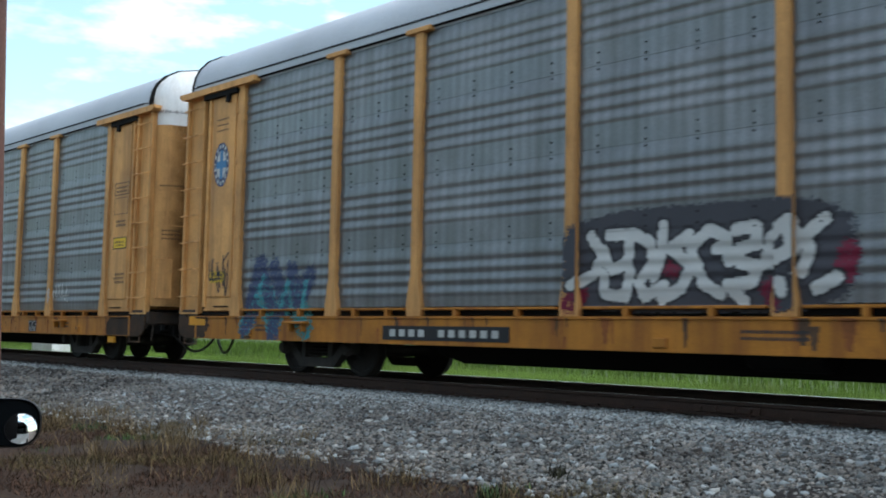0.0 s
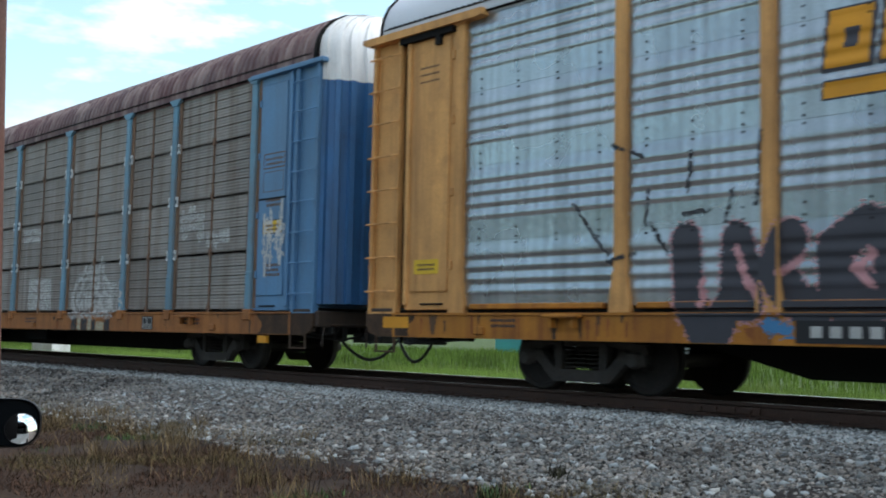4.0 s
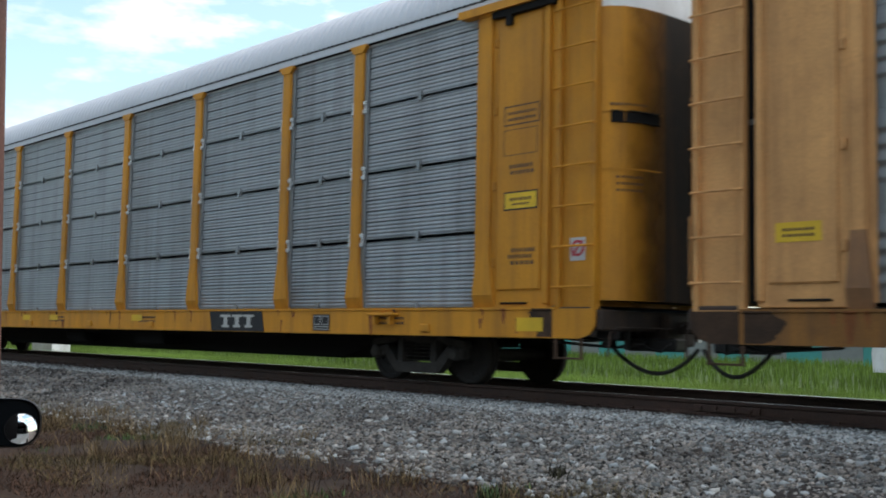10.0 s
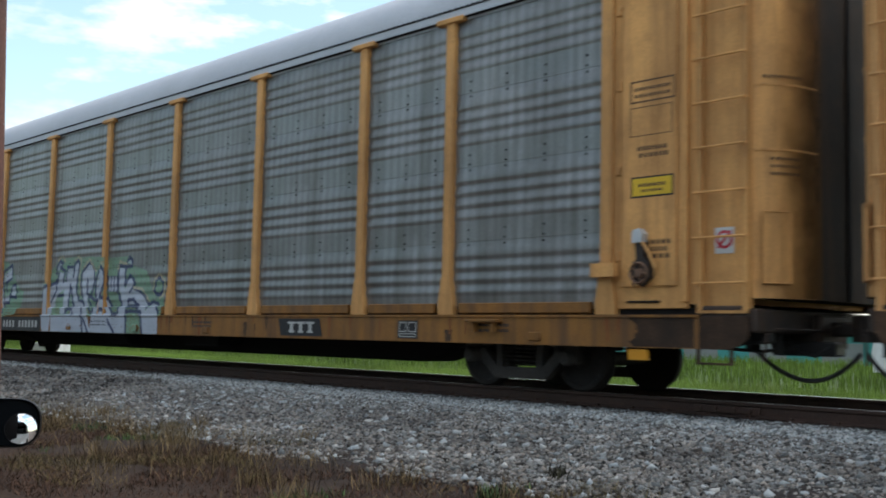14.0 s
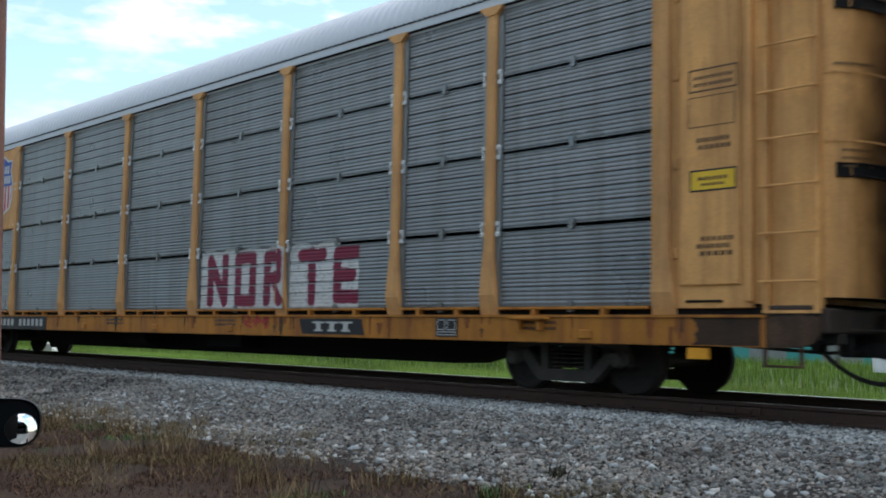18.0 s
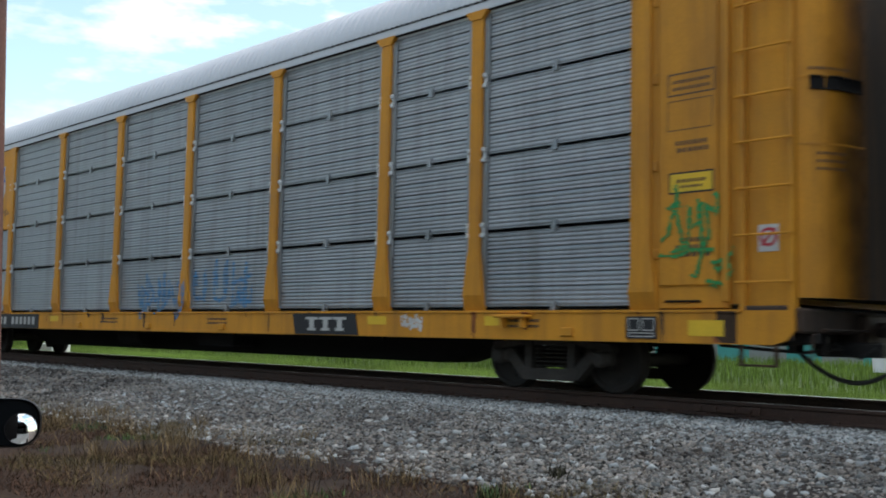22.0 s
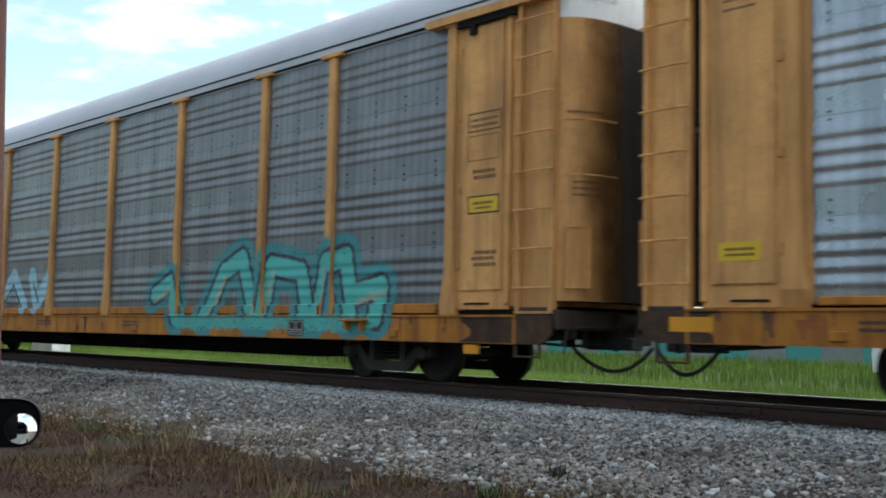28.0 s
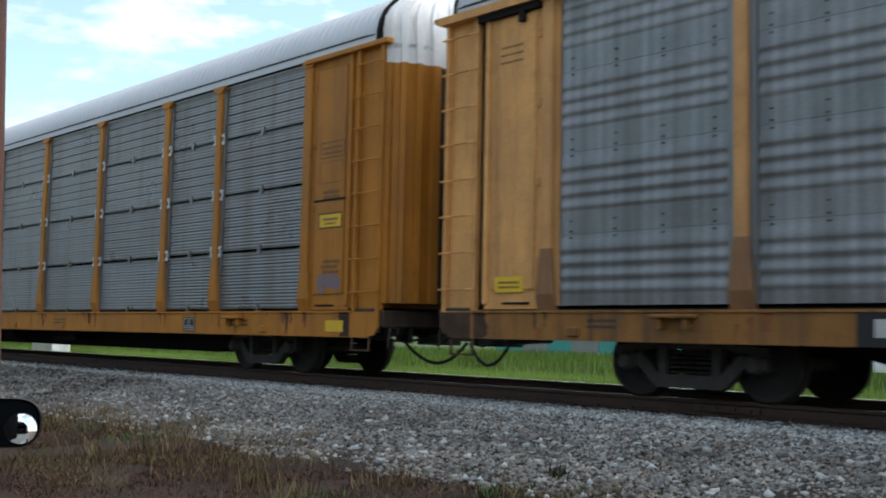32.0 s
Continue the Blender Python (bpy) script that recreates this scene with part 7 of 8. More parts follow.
    b_line = [[(-4.51, 1.26), (-4.54, 1.49), (-4.41, 1.6), (-3.75, 1.72), (-3.7, 1.9)], [(-3.82, 1.91), (-3.82, 2.05), (-3.66, 2.19), (-3.51, 2.14), (-3.65, 2.03), (-3.39, 1.96), (-3.45, 1.71)], [(-4.04, 1.29), (-3.79, 1.54), (-3.8, 1.76)], [(-3.69, 1.4), (-3.4, 1.43)], [(-3.31, 1.74), (-3.27, 2.04), (-2.97, 2.03)], [(-3.16, 1.11), (-3.07, 1.66), (-2.79, 1.0)], [(-3.16, 1.04), (-3.02, 1.12), (-2.86, 1.1)], [(-2.94, 1.81), (-2.92, 2.07), (-2.76, 2.17), (-2.67, 2.09), (-2.72, 1.8), (-2.77, 1.51), (-2.62, 1.3), (-2.4, 1.27), (-2.23, 0.72)], [(-2.45, 1.37), (-2.56, 1.64), (-2.51, 1.91), (-2.16, 2.1), (-1.93, 1.96), (-1.89, 1.68), (-2.03, 1.37)], [(-2.24, 1.73), (-2.22, 1.43), (-1.75, 1.26)]]
    b_line2 = [[(-2.15, 1.33), (-1.9, 1.03)], [(-1.81, 1.35), (-1.84, 1.68), (-1.75, 1.87), (-1.53, 2.01), (-1.33, 1.89), (-1.29, 1.66), (-1.47, 1.38)], [(-1.59, 1.73), (-1.67, 1.54), (-1.55, 1.53)], [(-1.82, 1.06), (-1.75, 1.29), (-1.51, 1.36), (-1.21, 1.32), (-0.88, 0.99), (-0.67, 1.0), (-0.63, 1.24), (-0.81, 1.45), (-0.81, 1.99), (-0.5, 1.95), (-0.52, 1.58), (-0.3, 1.78), (-0.07, 1.62), (-0.3, 1.44)], [(-1.59, 1.03), (-1.43, 1.11), (-1.21, 1.06)], [(-0.49, 1.95), (-0.45, 2.07), (-0.35, 2.13), (-0.25, 2.07), (-0.25, 1.95), (-0.49, 1.96)]]
    b_line3 = [[(-0.11, 1.51), (0.15, 1.45), (0.39, 1.32), (0.55, 1.14)], [(-0.34, 1.2), (-0.35, 1.28), (-0.14, 1.3), (0.18, 1.11)], [(-0.34, 1.16), (0.08, 1.16)], [(-0.32, 1.06), (0.3, 1.05), (0.41, 0.72)], [(-0.29, 1.03), (-0.27, 0.72)], [(-1.08, 0.88), (-0.78, 0.72)], [(-2.21, 0.9), (-1.98, 0.72)], [(0.55, 1.19), (0.69, 1.24), (0.88, 1.2), (1.0, 1.03)], [(0.71, 1.46), (0.76, 1.64), (0.89, 1.71), (1.04, 1.62), (1.06, 1.47), (0.97, 1.36), (0.79, 1.38), (0.71, 1.46)]]
    b_rim = [[(-3.78, 2.21), (-3.53, 2.27), (-3.39, 2.17)], [(-2.9, 2.17), (-2.72, 2.25), (-2.6, 2.18), (-2.65, 1.78), (-2.56, 1.44)], [(-2.48, 1.98), (-2.19, 2.17), (-1.85, 1.89)], [(-1.75, 1.97), (-1.52, 2.09), (-1.27, 1.96)], [(-0.85, 1.91), (-0.78, 2.07), (-0.47, 2.01)], [(-0.14, 1.53), (0.21, 1.5), (0.52, 1.26)], [(0.66, 1.41), (0.72, 1.68), (0.89, 1.77), (1.11, 1.63), (1.11, 1.42), (0.97, 1.31)]]
    for mint, fill, line, rim, seed in ((a_mint, a_fill, a_line, [], 81), (b_mint, b_fill + b_fill2, b_line + b_line2 + b_line3, b_rim, 86)):
        layers = [("mint", mint, 0, 0, 0.2), ("silver", fill, 0, 0, 0.01), ("mint", [f[:2] for f in fill], 0.05, 0.03, 0.5), ("navy", line, 0.036, 0.006, 0)]
        if rim:
            layers += [("cream", rim, 0.025, 0.008, 0.1), ("navy", b_bar, 0, 0, 0), ("silver", b_slot, 0.045, 0.004, 0)]
        mural(c, "B", layers, seed)
    # 8
    c = rail_car("grey autorack car with pale graffiti near its end", "B", GREY_B, roof=ROOF_GREY, flare=1, foot=FOOT, number=(-7.7, -5.0), reflect=(-11.6, -8.9, 2.2, 8.4), **pe)
    CARS.append(c)
    c_fill = [[(3.04, 1.2), (3.07, 1.7), (3.18, 1.76), (3.73, 1.56), (4.39, 1.85), (4.48, 0.96), (4.38, 0.72), (3.26, 0.72)], [(4.73, 1.19), (4.68, 1.61), (5.12, 1.69), (5.62, 1.76), (6.52, 1.55), (6.68, 1.01), (6.97, 0.96), (6.88, 0.72), (4.65, 0.72)]]
    c_line = [[(3.05, 1.14), (3.04, 1.7), (3.18, 1.79), (3.73, 1.54), (4.31, 1.85), (4.45, 1.79)], [(4.68, 1.13), (4.63, 1.61), (5.12, 1.71), (5.65, 1.78), (6.52, 1.57), (6.73, 1.07)], [(3.47, 1.32), (3.36, 0.96), (3.68, 0.72)], [(4.01, 1.5), (3.92, 1.08)], [(4.3, 1.43), (4.27, 1.14)], [(5.39, 1.53), (5.62, 1.3), (5.51, 1.13)], [(5.91, 1.35), (6.09, 1.07)], [(6.23, 1.35), (6.42, 1.12)], [(4.93, 1.02), (5.16, 0.78), (5.55, 0.75)], [(6.03, 0.85), (6.29, 0.72)], [(5.11, 1.31), (5.38, 1.13), (6.01, 1.09)]]
    d_halo = [[(7.4, 1.12), (7.28, 1.72), (7.67, 1.85), (7.98, 1.95), (8.35, 1.79), (8.42, 1.11)], [(7.63, 0.96), (8.16, 1.03), (8.94, 0.88), (8.94, 0.72), (7.87, 0.72)]]
    d_fill = [[(7.5, 1.28), (7.42, 1.66), (7.72, 1.79), (7.99, 1.9), (8.29, 1.74), (8.31, 1.27), (8.12, 1.04), (7.74, 1.04)], [(7.79, 0.94), (8.21, 1.0), (8.85, 0.84), (8.86, 0.72), (8.02, 0.72)]]
    d_line = [[(8.17, 0.96), (8.49, 0.73)], [(8.68, 0.91), (8.5, 0.72)]]
    e_fill = [[(9.43, 1.36), (9.47, 1.61), (9.86, 1.89), (10.07, 1.98), (10.4, 1.97), (10.53, 1.82), (10.69, 2.01), (10.99, 2.04), (11.17, 1.93), (11.24, 1.49), (11.48, 1.37), (11.43, 1.1), (11.17, 1.01), (11.32, 0.78), (10.98, 0.96), (10.46, 1.04), (9.93, 0.9), (9.64, 1.06)]]
    e_line = [[(9.7, 1.55), (9.82, 1.16)], [(10.08, 1.35), (10.19, 1.06)], [(10.53, 1.82), (10.62, 1.15)], [(10.25, 1.54), (10.35, 1.35)], [(10.88, 1.77), (10.93, 1.71)], [(11.09, 1.33), (11.22, 1.1)], [(9.79, 1.65), (9.98, 1.5)], [(10.78, 1.34), (10.88, 1.1)]]
    mural(c, "B", [("cream", c_fill, 0, 0, 0.03), ("darkgrey", c_line, 0.024, 0.008, 0.05)], 91)
    mural(c, "B", [("sky", d_halo, 0, 0, 0.15), ("white", d_fill, 0, 0, 0), ("darkgrey", d_line, 0.025, 0.01, 0.1)], 93)
    mural(c, "B", [("darkgrey", [f + f[:1] for f in e_fill], 0.05, 0.012, 0.05), ("white", e_fill, 0, 0, 0.04), ("darkgrey", e_line, 0.03, 0.01, 0.05)], 94)
    # 9
    c = rail_car("grey autorack car with maroon block lettering on white", "A", material("mid_grey_panel", (0.215, 0.222, 0.226), 0.34, 0.55, 0.13, 0.8, 0.4, (0.11, 0.10, 0.085)), PEACH, YELLOW, SILL_YELLOW, ROOF_WHITE, ribs=True,
                 cap=False, flare=1, shield=1, slots=True, slot_at=(2.37, 4.09), hatch=False, base=(0.65, 0.985), clips=True, number=(-7.8, -4.85), owner=(4.86, 6.48))
    CARS.append(c)
    shield_sign(c, (-8.6, -7.3, 3.36, 4.93))
    cv = Canvas(1.65, 6.2, 1.09, 2.14)
    rg = np.random.default_rng(4)
    cv.fill((rg.random(cv.u.shape) > 0.06) & (cv.z + 0.04 * np.sin(cv.u * 9) < 2.12) & ((cv.u < 5.7) | (cv.z < 1.95)), 1)
    for k, ch in enumerate("NORTE"):
        a = 0.03 + 0.195 * k + (0.03 if k > 2 else 0)
        cv.stroke([[(a + 0.03 + .125 * x, .13 + .7 * y) for x, y in ln] for ln in BLOCK[ch]], 0.105, 2, 0.006, rg)
    cv.put("graffiti", c, "A", [COL["white"], COL["wine"]], label="large maroon block letters on a white ground")
    scribble(c, "A", (3.2, 4.0, 0.75, 1.03), 99, "red", 0.02, 3, 0.1)
    # 10
    c = rail_car("grey autorack car with peach posts and a striped shield", "B", BROWN_B, roof=ROOF_GREY, flare=1, foot=FOOT, shield=1, slots=True, number=(-7.69, -5.0), owner=(4.96, 6.63),
                 reflect=(-9.0, -4.5, -1.7, 6.9, 9.1), brake=True, no_step=(1,), **pe)
    CARS.append(c)
    shield_sign(c, (-8.62, -7.28, 3.32, 4.94))
    # 11
    c = rail_car("light grey autorack car with orange-yellow posts and a black-edged graffiti", "A", GREY_A, roof=ROOF_WHITE, ribs=True, cap=False, flare=1, wide=0.21, shield=1, slots=True, hatch=False,
                 number=(-7.99, -5.02), owner=(4.94, 6.62), reflect=(-11.9, -8.7, -4.4, 6.8, 9.2), data=11.48, no_step=(1, -1), brake=-8.9, front_sign=2.2, **og)
    CARS.append(c)
    shield_sign(c, (-8.34, -7.48, 3.74, 4.76), rim=1)
    text_part(c, "BUILDING AMERICA", -8.70, 3.42, 0.19, COL["ink"], SKIN - 0.069)
    c11_ring = [[(-11.84, 1.92), (-11.65, 2.11), (-11.37, 2.27), (-11.06, 2.31), (-10.84, 2.26), (-10.63, 2.18), (-10.44, 2.29), (-10.13, 2.32), (-9.87, 2.26), (-9.48, 2.19), (-9.27, 2.12), (-9.33, 1.95), (-9.5, 1.85), (-9.56, 1.6), (-9.65, 1.31), (-9.82, 0.97), (-10.13, 0.75), (-10.44, 0.72), (-10.75, 0.83), (-10.85, 1.09), (-11.02, 1.34), (-11.27, 1.67), (-11.57, 1.71)]]
    c11_line = [[(-10.63, 2.18), (-10.73, 1.83), (-10.67, 1.34)], [(-10.48, 2.07), (-10.57, 1.82), (-10.48, 1.51), (-10.21, 1.46), (-10.09, 1.74), (-10.2, 2.03), (-10.48, 2.07)], [(-10.35, 1.87), (-10.34, 1.66)], [(-9.89, 2.21), (-9.83, 1.78), (-9.92, 1.38)], [(-10.76, 1.18), (-10.41, 1.06), (-9.93, 1.16)], [(-11.37, 2.0), (-10.99, 2.05), (-11.0, 1.78)], [(-11.57, 1.71), (-11.69, 1.92)]]
    mural(c, "A", [("sky", [c11_ring[0] + c11_ring[0][:1]], 0.12, 0.012, 0.05), ("grey", c11_ring, 0, 0, 0.04), ("black", [c11_ring[0] + c11_ring[0][:1]], 0.06, 0.008, 0), ("black", c11_line, 0.03, 0.006, 0)], 101, label="grey sprayed shape edged black and pale blue")
    scribble(c, "A", (-0.5, 3.6, 0.75, 2.0), 103, "blue", 0.04, 6, 0.35)
    tag = [[(12.12, 2.42), (12.14, 2.22), (12.01, 2.17), (12.17, 2.19)], [(12.09, 2.14), (12.01, 1.87), (11.94, 1.82)],
           [(12.12, 2.14), (12.22, 1.74), (12.07, 1.67), (12.27, 1.72), (12.30, 2.17), (12.31, 1.94), (12.41, 1.97), (12.41, 2.22)],
           [(12.44, 2.19), (12.46, 1.72), (12.55, 1.83), (12.51, 2.17), (12.64, 2.07), (12.65, 2.27), (12.59, 2.29)],
           [(11.91, 1.64), (12.11, 1.63), (12.33, 1.69), (12.59, 1.68)], [(12.46, 1.67), (12.38, 1.40), (12.33, 1.41)],
           [(12.84, 1.67), (12.75, 1.57), (12.59, 1.54), (12.65, 1.44), (12.75, 1.59), (12.81, 1.44), (12.73, 1.31), (12.52, 1.35), (12.62, 1.29)]]
    mural(c, "A", [("green", tag, 0.02, 0.006, 0.06)], 104, 0.006, label="thin green spray-painted tag")
    scribble(c, "A", (7.54, 8.0, 0.75, 1.0), 105, "white", 0.025, 3, 0.1)
    # 12
    c = rail_car("brown-grey autorack car with maroon posts and corner panels", "B", OLIVE_B, MAROON, MAROON, SILL_YELLOW, ROOF_GREY, flare=1, foot=MAROON, slots=True,
                 number=(-7.64, -5.02), owner=(5.03, 6.49), front_sign=1.66, ink=LETTER)
    CARS.append(c)
    for j, box in ((3, None), (8, None)):
        a, b = POSTS[j] + 0.11, POSTS[j + 1] - 0.11
        cv = Canvas(a, b, 3.12, 4.12)
        cv.fill(cv.u > -99, 1)
        fx, fz = (cv.u - a) / cv.w, (cv.z - 3.12) / cv.h
        if j == 3:
            cv.fill((fz > .04) & (fz < .15) & (fx < .84), 2).fill((fz > .21) & (fz < .32) & (fx < .84) & (fx > 0.0), 2)
            e = np.hypot((cv.u - a - cv.w * .85), cv.z - 3.62)
            cv.fill((e < .34) & (e > .2) & ((fz > .5) | (fx < .84)), 2).fill((e < .13) & (fz > .42), 2)
            cv.fill((fz > .5) & (fz < .74) & (fx > .02) & (fx < .52) & (np.floor(fx * 46) % 4 != 0), 2)
        else:
            e = np.hypot((cv.u - a - cv.w * .75), cv.z - 3.64)
            cv.fill((e < .31) & (e > .13), 2).fill((fz > .1) & (fz < .32) & (fx > .75) & (fx < .92), 2)
            cv.fill((fz > .36) & (fz < .43) & (fx > .1) & (fx < .74), 2).fill((fz > .47) & (fz < .54) & (fx > .1) & (fx < .74), 2)
            cv.fill((fz > .6) & (fz < .68) & (fx > .12) & (fx < .6) & (np.floor(fx * 60) % 4 != 0), 2)
        cv.put("painted_sign", c, "B", [COL["panelmaroon"], COL["white"]], label="maroon panel with white stripes and a ring")
    c12_line = [[(-6.68, 1.98), (-6.64, 2.03), (-6.06, 2.14), (-6.06, 1.91)], [(-6.68, 1.98), (-6.54, 1.69), (-6.48, 1.33), (-5.7, 1.4), (-5.64, 1.58)], [(-6.06, 1.71), (-5.91, 1.81), (-5.62, 1.83)], [(-5.58, 2.25), (-5.53, 1.35), (-5.15, 1.34), (-5.18, 1.6)], [(-5.58, 2.25), (-4.93, 2.24), (-4.89, 1.91), (-5.18, 1.81), (-5.17, 1.58), (-4.98, 1.63), (-4.99, 1.82)], [(-5.24, 1.93), (-4.91, 1.89)]]
    c12_line += [[(-4.81, 1.81), (-4.75, 1.41)], [(-8.7, 2.12), (-8.76, 1.81)], [(-8.77, 1.94), (-8.25, 1.94)], [(-8.87, 1.77), (-8.8, 1.41)], [(-7.96, 1.81), (-7.68, 1.77), (-7.52, 1.87), (-7.48, 1.51)], [(-7.81, 1.56), (-7.87, 1.43), (-7.76, 1.37), (-7.71, 1.54)], [(-8.43, 1.18), (-8.26, 1.21)], [(-7.33, 1.65), (-7.26, 1.38)], [(-8.4, 2.06), (-8.19, 2.14), (-8.04, 2.0)], [(-7.97, 2.13), (-7.73, 2.03), (-7.76, 1.99)], [(-4.56, 2.1), (-4.45, 1.54), (-4.1, 1.53), (-4.07, 2.1)]]
    mural(c, "B", [("white", c12_line, 0.016, 0.006, 0.15)], 111, label="thin white outlined letters")
    scribble(c, "B", (-3.75, -1.65, 1.3, 2.2), 113, "white", 0.015, 7, 0.3)
    # 13
    c = rail_car("soot-streaked autorack car with red posts and a rusting white roof", "A", DIRTY_A, RED, PINK, RED_SILL, ROOF_RUST, ribs=True, cap=False, flare=2, foot=RED, slots=True, slot_at=(2.37, 4.03), hatch=False,
                 slim=True, sign=False, stencil=False, capmat=material("rusting_white_cap", (0.7, 0.7, 0.68), 0.55, 0, 0.1, 1.2, 0.3, (0.2, 0.09, 0.05), 0.7), base=(0.79, 1.03), rod=True, number=(-6.05, -4.63), number_z=(0.82, 1.0), board=False)
    CARS.append(c)
    cloud = [[(-4.09, 1.08), (-4.03, 1.57), (-3.79, 1.86), (-3.32, 1.88), (-3.07, 1.68), (-2.83, 1.89), (-2.54, 1.66), (-2.32, 1.9), (-2.05, 1.78), (-2.0, 1.44), (-1.83, 1.7), (-1.58, 1.66), (-1.55, 1.05)]]
    mural(c, "A", [("white", cloud, 0, 0, 0.15), ("signred", [f + f[:1] for f in cloud], 0.012, 0.01, 0.5), ("grey", [[(-3.78, 1.49), (-3.52, 1.55), (-3.41, 1.26)], [(-3.32, 1.62), (-3.11, 1.11)], [(-2.82, 1.6), (-2.72, 1.11)], [(-2.4, 1.66), (-2.3, 1.1)], [(-2.0, 1.37), (-1.82, 1.1)]], 0.03, 0.015, 0.3)], 121)
    mural(c, "A", [("white", [[(2.24, 2.04), (2.31, 1.11)], [(2.67, 1.98), (2.73, 1.11)], [(3.16, 1.99), (3.17, 1.11)], [(3.69, 1.96), (3.7, 1.1)], [(3.89, 1.85), (3.96, 1.1)], [(1.83, 1.46), (2.25, 1.37)]], 0.12, 0.03, 0.45), ("white", [[(1.8, 1.15), (4.2, 1.12)]], 0.1, 0.03, 0.5)], 122)
    mural(c, "A", [("black", [[(7.5, 1.68), (7.77, 1.09)], [(8.1, 1.65), (8.29, 1.09)], [(7.74, 1.73), (8.15, 1.22)], [(8.41, 1.47), (8.78, 1.06)], [(7.54, 1.3), (8.67, 1.13)]], 0.15, 0.012, 0), ("white", [[(7.5, 1.68), (7.77, 1.09)], [(8.1, 1.65), (8.29, 1.09)], [(7.74, 1.73), (8.15, 1.22)], [(8.41, 1.47), (8.78, 1.06)], [(7.54, 1.3), (8.67, 1.13)]], 0.1, 0.012, 0.2)], 123)
    scribble(c, "A", (-10.6, -7.3, 1.15, 2.0), 124, "black", 0.03, 6, 0.3)
    plate(c, "door_panel", 12.02, 12.84, 1.2, 2.2, PINK, SKIN - 0.075, "small red hatch door", 0.02)
    plate(c, "door_recess", 12.0, 12.86, 2.2, 2.24, BLACK, SKIN - 0.078, "", 0.02)
    part("yellow_foot", Shape().prism([(-7.24, 1.1), (-6.88, 1.1), (-7.0, 1.66), (-7.1, 1.66)], FACE - 0.014, FACE - 0.008, "y").mesh("yellow_foot", [COL["signyellow"]]), c, label="yellow painted post foot")
    # 14
    c = rail_car("grey autorack car with a flag sign and purple graffiti", "B", GREY_B, roof=ROOF_GREY, base=(0.615, 0.985), strip=(1.005, 1.14), shield=1, number=(-6.9, -4.6), number_z=(0.63, 0.93), **yl)
    CARS.append(c)
    cv = Canvas(-8.62, -7.2, 3.55, 4.9, 0.0125)
    fx, fz = (cv.u + 8.62) / cv.w, (cv.z - 3.55) / cv.h
    m = cv.polygon([(.02, .02), (.3, .06), (.86, .06), (.96, .9), (.6, .95), (.12, .85)])
    cv.fill(m & (fz < .9 - .72 * fx), 1).fill(m & (fz >= .9 - .72 * fx), 2).fill(m & (abs(fz - .9 + .72 * fx) < .025), 3)
    for k in range(3):
        a = .2 + .22 * k
        cv.fill(cv.polygon([(a, .36), (a + .16, .38), (a + .19, .66), (a + .03, .64)]), 3)
    tagged(cv.put("flag_sign", c, "B", [COL["signgreen"], COL["signred"], COL["white"]], flat=SKIN - 0.072, label="green and red flag sign with white blocks"), kind="stuff")
    block = [[(-9.84, 0.72), (-9.87, 2.0), (-9.39, 1.99), (-9.31, 1.68), (-8.89, 1.66), (-8.85, 2.03), (-8.53, 1.99), (-8.35, 1.71), (-7.36, 1.7), (-7.13, 1.98), (-6.94, 1.96), (-6.72, 1.95), (-6.65, 1.85), (-6.23, 1.8), (-6.23, 1.06), (-6.9, 1.02), (-6.9, 0.72)]]
    lines = [[(-9.78, 0.72), (-9.79, 1.96), (-9.42, 1.97), (-9.37, 1.07)], [(-9.28, 1.64), (-9.03, 1.67), (-8.95, 1.07)], [(-8.82, 2.0), (-8.53, 1.98), (-8.35, 1.68), (-7.16, 1.67), (-7.09, 1.94)], [(-7.01, 1.91), (-7.05, 0.91)], [(-8.17, 1.5), (-8.2, 0.97)], [(-8.08, 1.17), (-7.79, 1.23), (-7.79, 0.72)], [(-7.43, 1.22), (-7.12, 1.25), (-7.16, 0.91)], [(-6.72, 1.95), (-6.69, 1.58)], [(-6.87, 1.4), (-6.54, 1.39)], [(-6.61, 1.85), (-6.25, 1.85), (-6.27, 1.09)]]
    mural(c, "B", [("blue", [[(-9.79, 2.05), (-9.75, 2.02)], [(-8.71, 2.14), (-8.62, 2.1)], [(-8.11, 1.89), (-8.04, 1.86)], [(-7.68, 1.91), (-7.63, 1.9)], [(-7.28, 2.06), (-7.25, 2.1)], [(-7.07, 2.17), (-7.02, 2.2)], [(-6.82, 2.17), (-6.77, 2.18)], [(-6.49, 1.92), (-6.43, 1.93)], [(-6.17, 1.94), (-6.1, 1.96)]], 0.13, 0.04, 0.1), ("black", [[(x + 0.16, z - 0.08) for x, z in f] for f in [[(-9.79, 2.05), (-9.75, 2.02)], [(-8.11, 1.89), (-8.04, 1.86)], [(-7.28, 2.06), (-7.25, 2.1)], [(-6.82, 2.17), (-6.77, 2.18)], [(-6.17, 1.94), (-6.1, 1.96)]]], 0.1, 0.04, 0.1), ("purple", block, 0, 0, 0), ("cream", lines[:3], 0.05, 0.02, 0.15), ("white", lines, 0.035, 0.012, 0.05), ("cream", [[(-7.6, 1.6), (-6.3, 1.7)], [(-8.6, 1.2), (-8.3, 1.5)]], 0.03, 0.02, 0.4)], 131)
    water = [[(-6.17, 1.04), (-6.0, 1.32), (-5.9, 1.55), (-5.56, 1.71), (-5.19, 1.72), (-4.96, 1.57), (-4.79, 1.94), (-4.59, 2.11), (-4.6, 1.03)]]
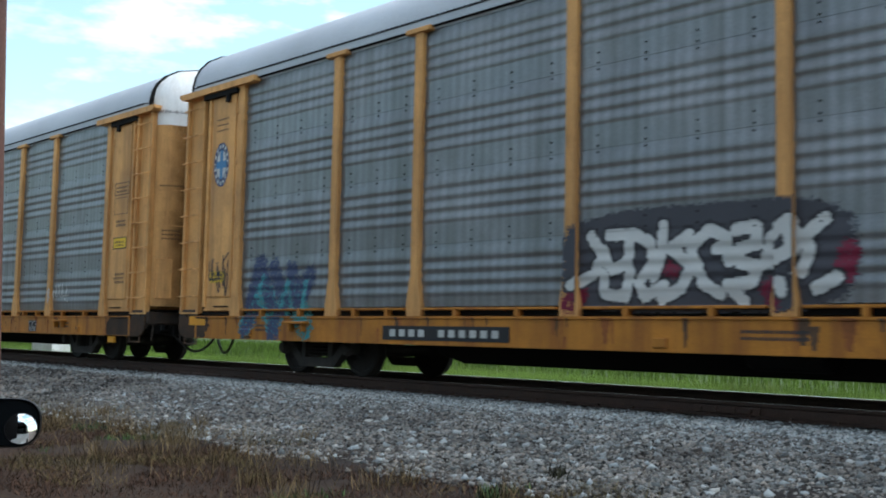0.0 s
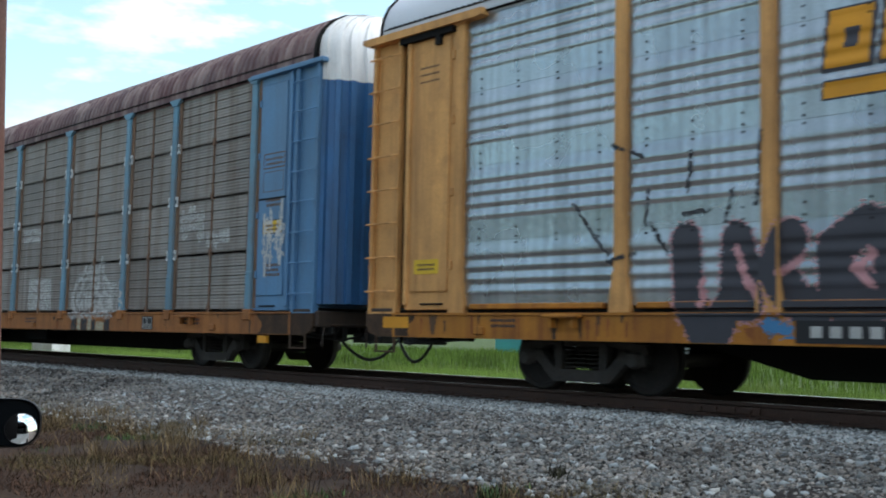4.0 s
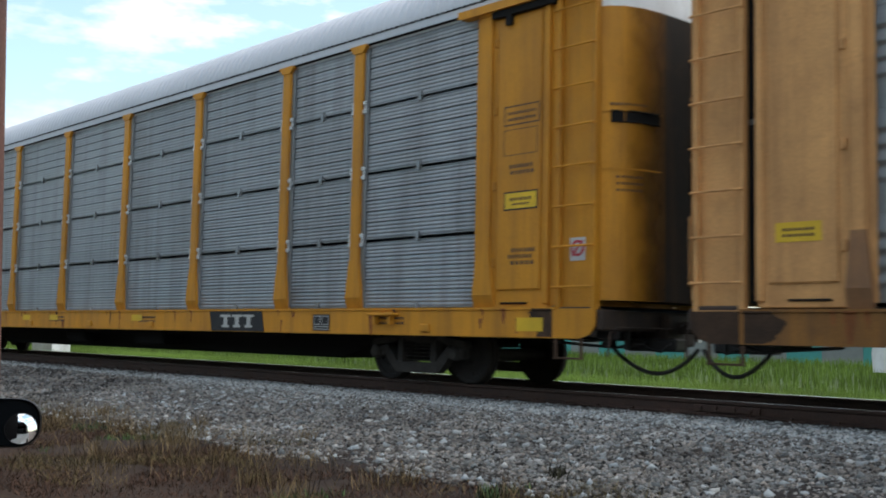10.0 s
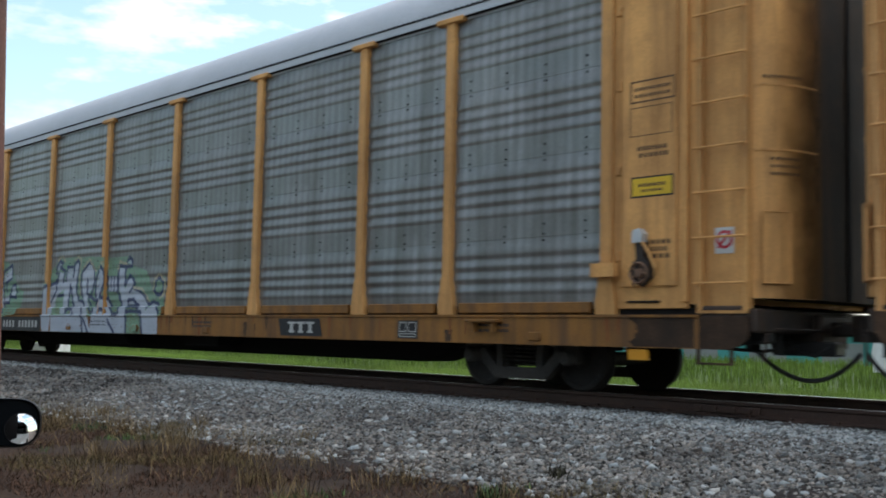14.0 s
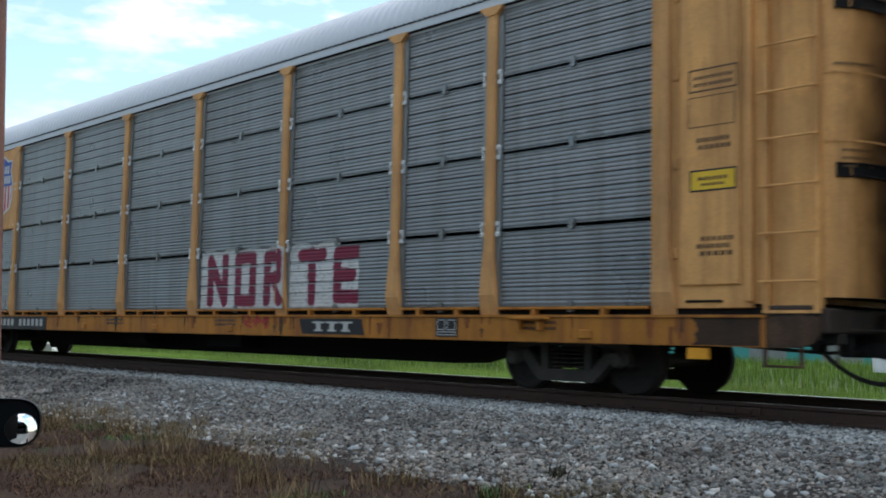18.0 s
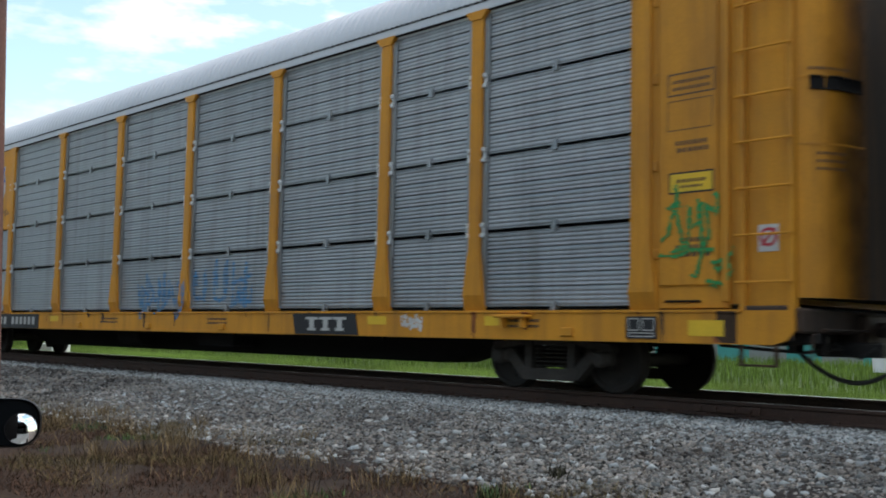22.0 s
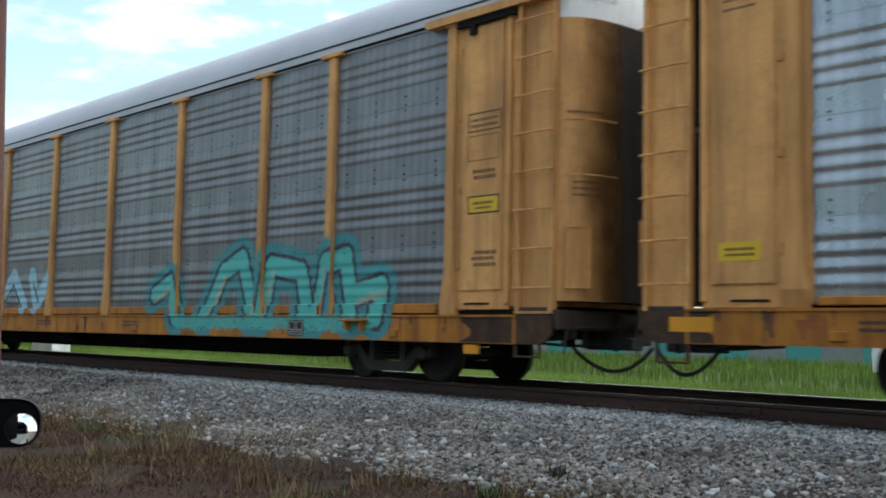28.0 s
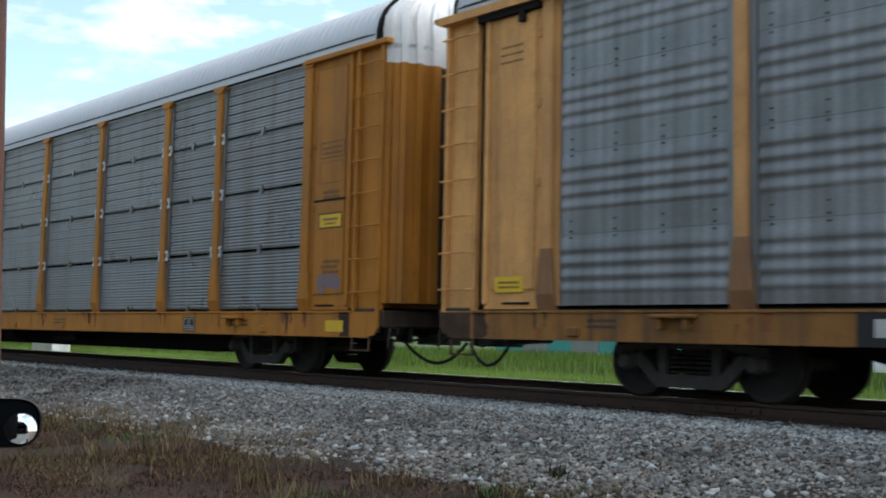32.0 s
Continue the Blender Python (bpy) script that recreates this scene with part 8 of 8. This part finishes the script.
    mural(c, "B", [("white", [f + f[:1] for f in water], 0.05, 0.01, 0.1), ("sky", water, 0, 0, 0), ("black", [[(-6.13, 1.2), (-5.81, 1.2)], [(-5.94, 1.08), (-5.59, 1.17), (-5.44, 1.42), (-5.56, 1.56)], [(-5.22, 1.72), (-4.96, 1.57)], [(-5.14, 1.05), (-4.86, 1.21), (-4.64, 1.24)]], 0.03, 0.008, 0), ("sky", [[(-4.4, 1.2), (-3.6, 1.9), (-2.9, 1.2)], [(-2.5, 1.9), (-2.2, 1.2), (-1.6, 1.8)]], 0.2, 0.02, 0), ("black", [[(-4.2, 1.2), (-3.6, 1.7), (-3.1, 1.2)], [(-2.4, 1.7), (-2.1, 1.3)]], 0.03, 0.008, 0)], 133)
    wave = [[(5.35, 0.95), (5.88, 1.72), (6.47, 1.96), (6.88, 0.96)], [(7.17, 0.96), (7.36, 1.81), (8.21, 1.67), (8.42, 0.96)], [(8.68, 0.96), (8.85, 1.77), (9.35, 1.87), (9.56, 0.96)], [(9.65, 1.3), (10.2, 1.4), (10.17, 0.96)], [(3.42, 1.36), (4.09, 1.63), (4.35, 0.95)]]
    mural(c, "B", [("teal", wave, 0.36, 0.03, 0.05), ("darkgrey", wave, 0.22, 0.012, 0), ("aqua", wave, 0.15, 0.01, 0), ("cream", [[(x + 0.05, z - 0.1) for x, z in f[:2]] for f in wave], 0.05, 0.02, 0.3), ("aqua", [[(4.4, 0.85), (10.0, 0.85)]], 0.11, 0.02, 0.15)], 135)
    scribble(c, "B", (-11.5, -10.0, 1.2, 2.0), 136, "ink", 0.018, 5, 0.2)
    # 15
    c = rail_car("silver autorack car with yellow posts and a dark script sign", "B", SILVER_B, roof=ROOF_GREY, flare=1, base=(0.67, 1.05), strip=(1.075, 1.165), trim=YELLOW, end=YELLOW, sill=SILL_YELLOW, foot=YELLOW,
                 number=(-6.8, -4.27), number_z=(0.71, 0.925), owner=(5.21, 6.35))
    CARS.append(c)
    bars(c, POSTS[2] + 0.32, POSTS[3] - 0.3, 3.22, 3.62, 8, COL["navy"], SKIN - 0.041, slant=0.07, fillf=0.6, name="script_sign", label="dark blue slanted block shapes")
    bars(c, POSTS[2] + 0.3, POSTS[2] + 0.55, 3.22, 3.78, 1, COL["navy"], SKIN - 0.0415, slant=0.08, fillf=0.5, name="script_sign")
    for k in range(6):
        scribble(c, "B", (13.08, 13.5, 1.6 + 0.52 * k, 1.95 + 0.52 * k), 140 + k, "inkgreen", 0.035, 2, 0.05, -0.05)
    mural(c, "B", [("red", [[(12.5, 1.3), (12.42, 1.6), (12.5, 1.8)], [(12.15, 1.4), (12.25, 1.45)]], 0.13, 0.012, 0), ("white", [[(12.5, 1.3), (12.42, 1.6), (12.5, 1.8)], [(12.15, 1.4), (12.25, 1.45)]], 0.1, 0.006, 0), ("red", [[(12.44, 1.6), (12.5, 1.75)], [(12.1, 1.42), (12.3, 1.44)]], 0.02, 0.006, 0)], 147)
    # 16
    c = rail_car("grey autorack car with orange-yellow posts and dark lettering on its panels", "A", material("worn_grey_panel", (0.205, 0.208, 0.21), 0.34, 0.55, 0.13, 0.8, 0.55, (0.13, 0.10, 0.08)), ORANGE_WORN, ORANGE_WORN, ORANGE_WORN, ROOF_WHITE,
                 ribs=True, cap=False, flare=1, shield=1, hatch=False, ribbed=True, slots=2.75, slim=True, base=(0.65, 1.045), number=(-7.98, -5.23), number_z=(0.71, 0.94))
    CARS.append(c)
    shield_sign(c, (-8.65, -7.3, 3.32, 4.93))
    text_part(c, "BUILDING", -6.25, 4.25, 0.44, COL["navy"], SKIN - 0.041)
    text_part(c, "AMERICA", -3.98, 4.25, 0.44, COL["navy"], SKIN - 0.041)
    smear = [(-11.92, 3.32), (-11.92, 2.1), (-12.2, 2.3), (-12.45, 2.7), (-12.5, 3.0), (-12.2, 3.15)]
    core = [(-11.91, 3.3), (-11.91, 2.6), (-12.08, 2.75), (-12.15, 3.05)]
    mural(c, "A", [("rust", [smear], 0, 0, 0.5), ("soot", [core], 0, 0, 0.2), ("rust", [[(-12.0, 1.3), (-11.95, 2.1)], [(-12.4, 1.3), (-12.0, 1.35)]], 0.06, 0.03, 0.4)], 152, label="rust and soot smear spreading from the post")
    scribble(c, "A", (-12.6, -12.0, 1.75, 2.05), 153, "wine", 0.022, 4, 0.2)
    scribble(c, "A", (12.0, 12.6, 1.3, 1.7), 151, "purple", 0.025, 3, 0.1)
    # 17
    c = rail_car("grey autorack car with yellow corner panel and wide posts", "B", GREY_B, roof=ROOF_GREY, flare=1, foot=FOOT, number=(-7.7, -5.0), front_sign=1.27, trim=PEACH, end=YELLOW, sill=TAN_SILL)
    CARS.append(c)


def motions():
    """The train runs past; each wheelset rolls on the rail."""
    ts, xs = [r[0] for r in TRAIN], [r[1] for r in TRAIN]
    for k, c in enumerate(CARS):
        walk(c, [(t, pose(x + PITCH * k, TRACK_Y, 0)) for t, x in TRAIN])
    times = [i / FPS for i in range(frame(32.0))]
    turn = [math.degrees((x - xs[0]) / WHEEL_R) for x in np.interp(times, ts, xs)]
    for w in WHEELS:
        at = w.matrix_basis.translation.copy()
        walk(w, [(t, pose(at.x, at.y, at.z, 0, a, 0)) for t, a in zip(times, turn)])


build_ground()
build_ballast()
build_track()
build_grass()
build_added_woods()
build_surroundings()
build_train()
motions()
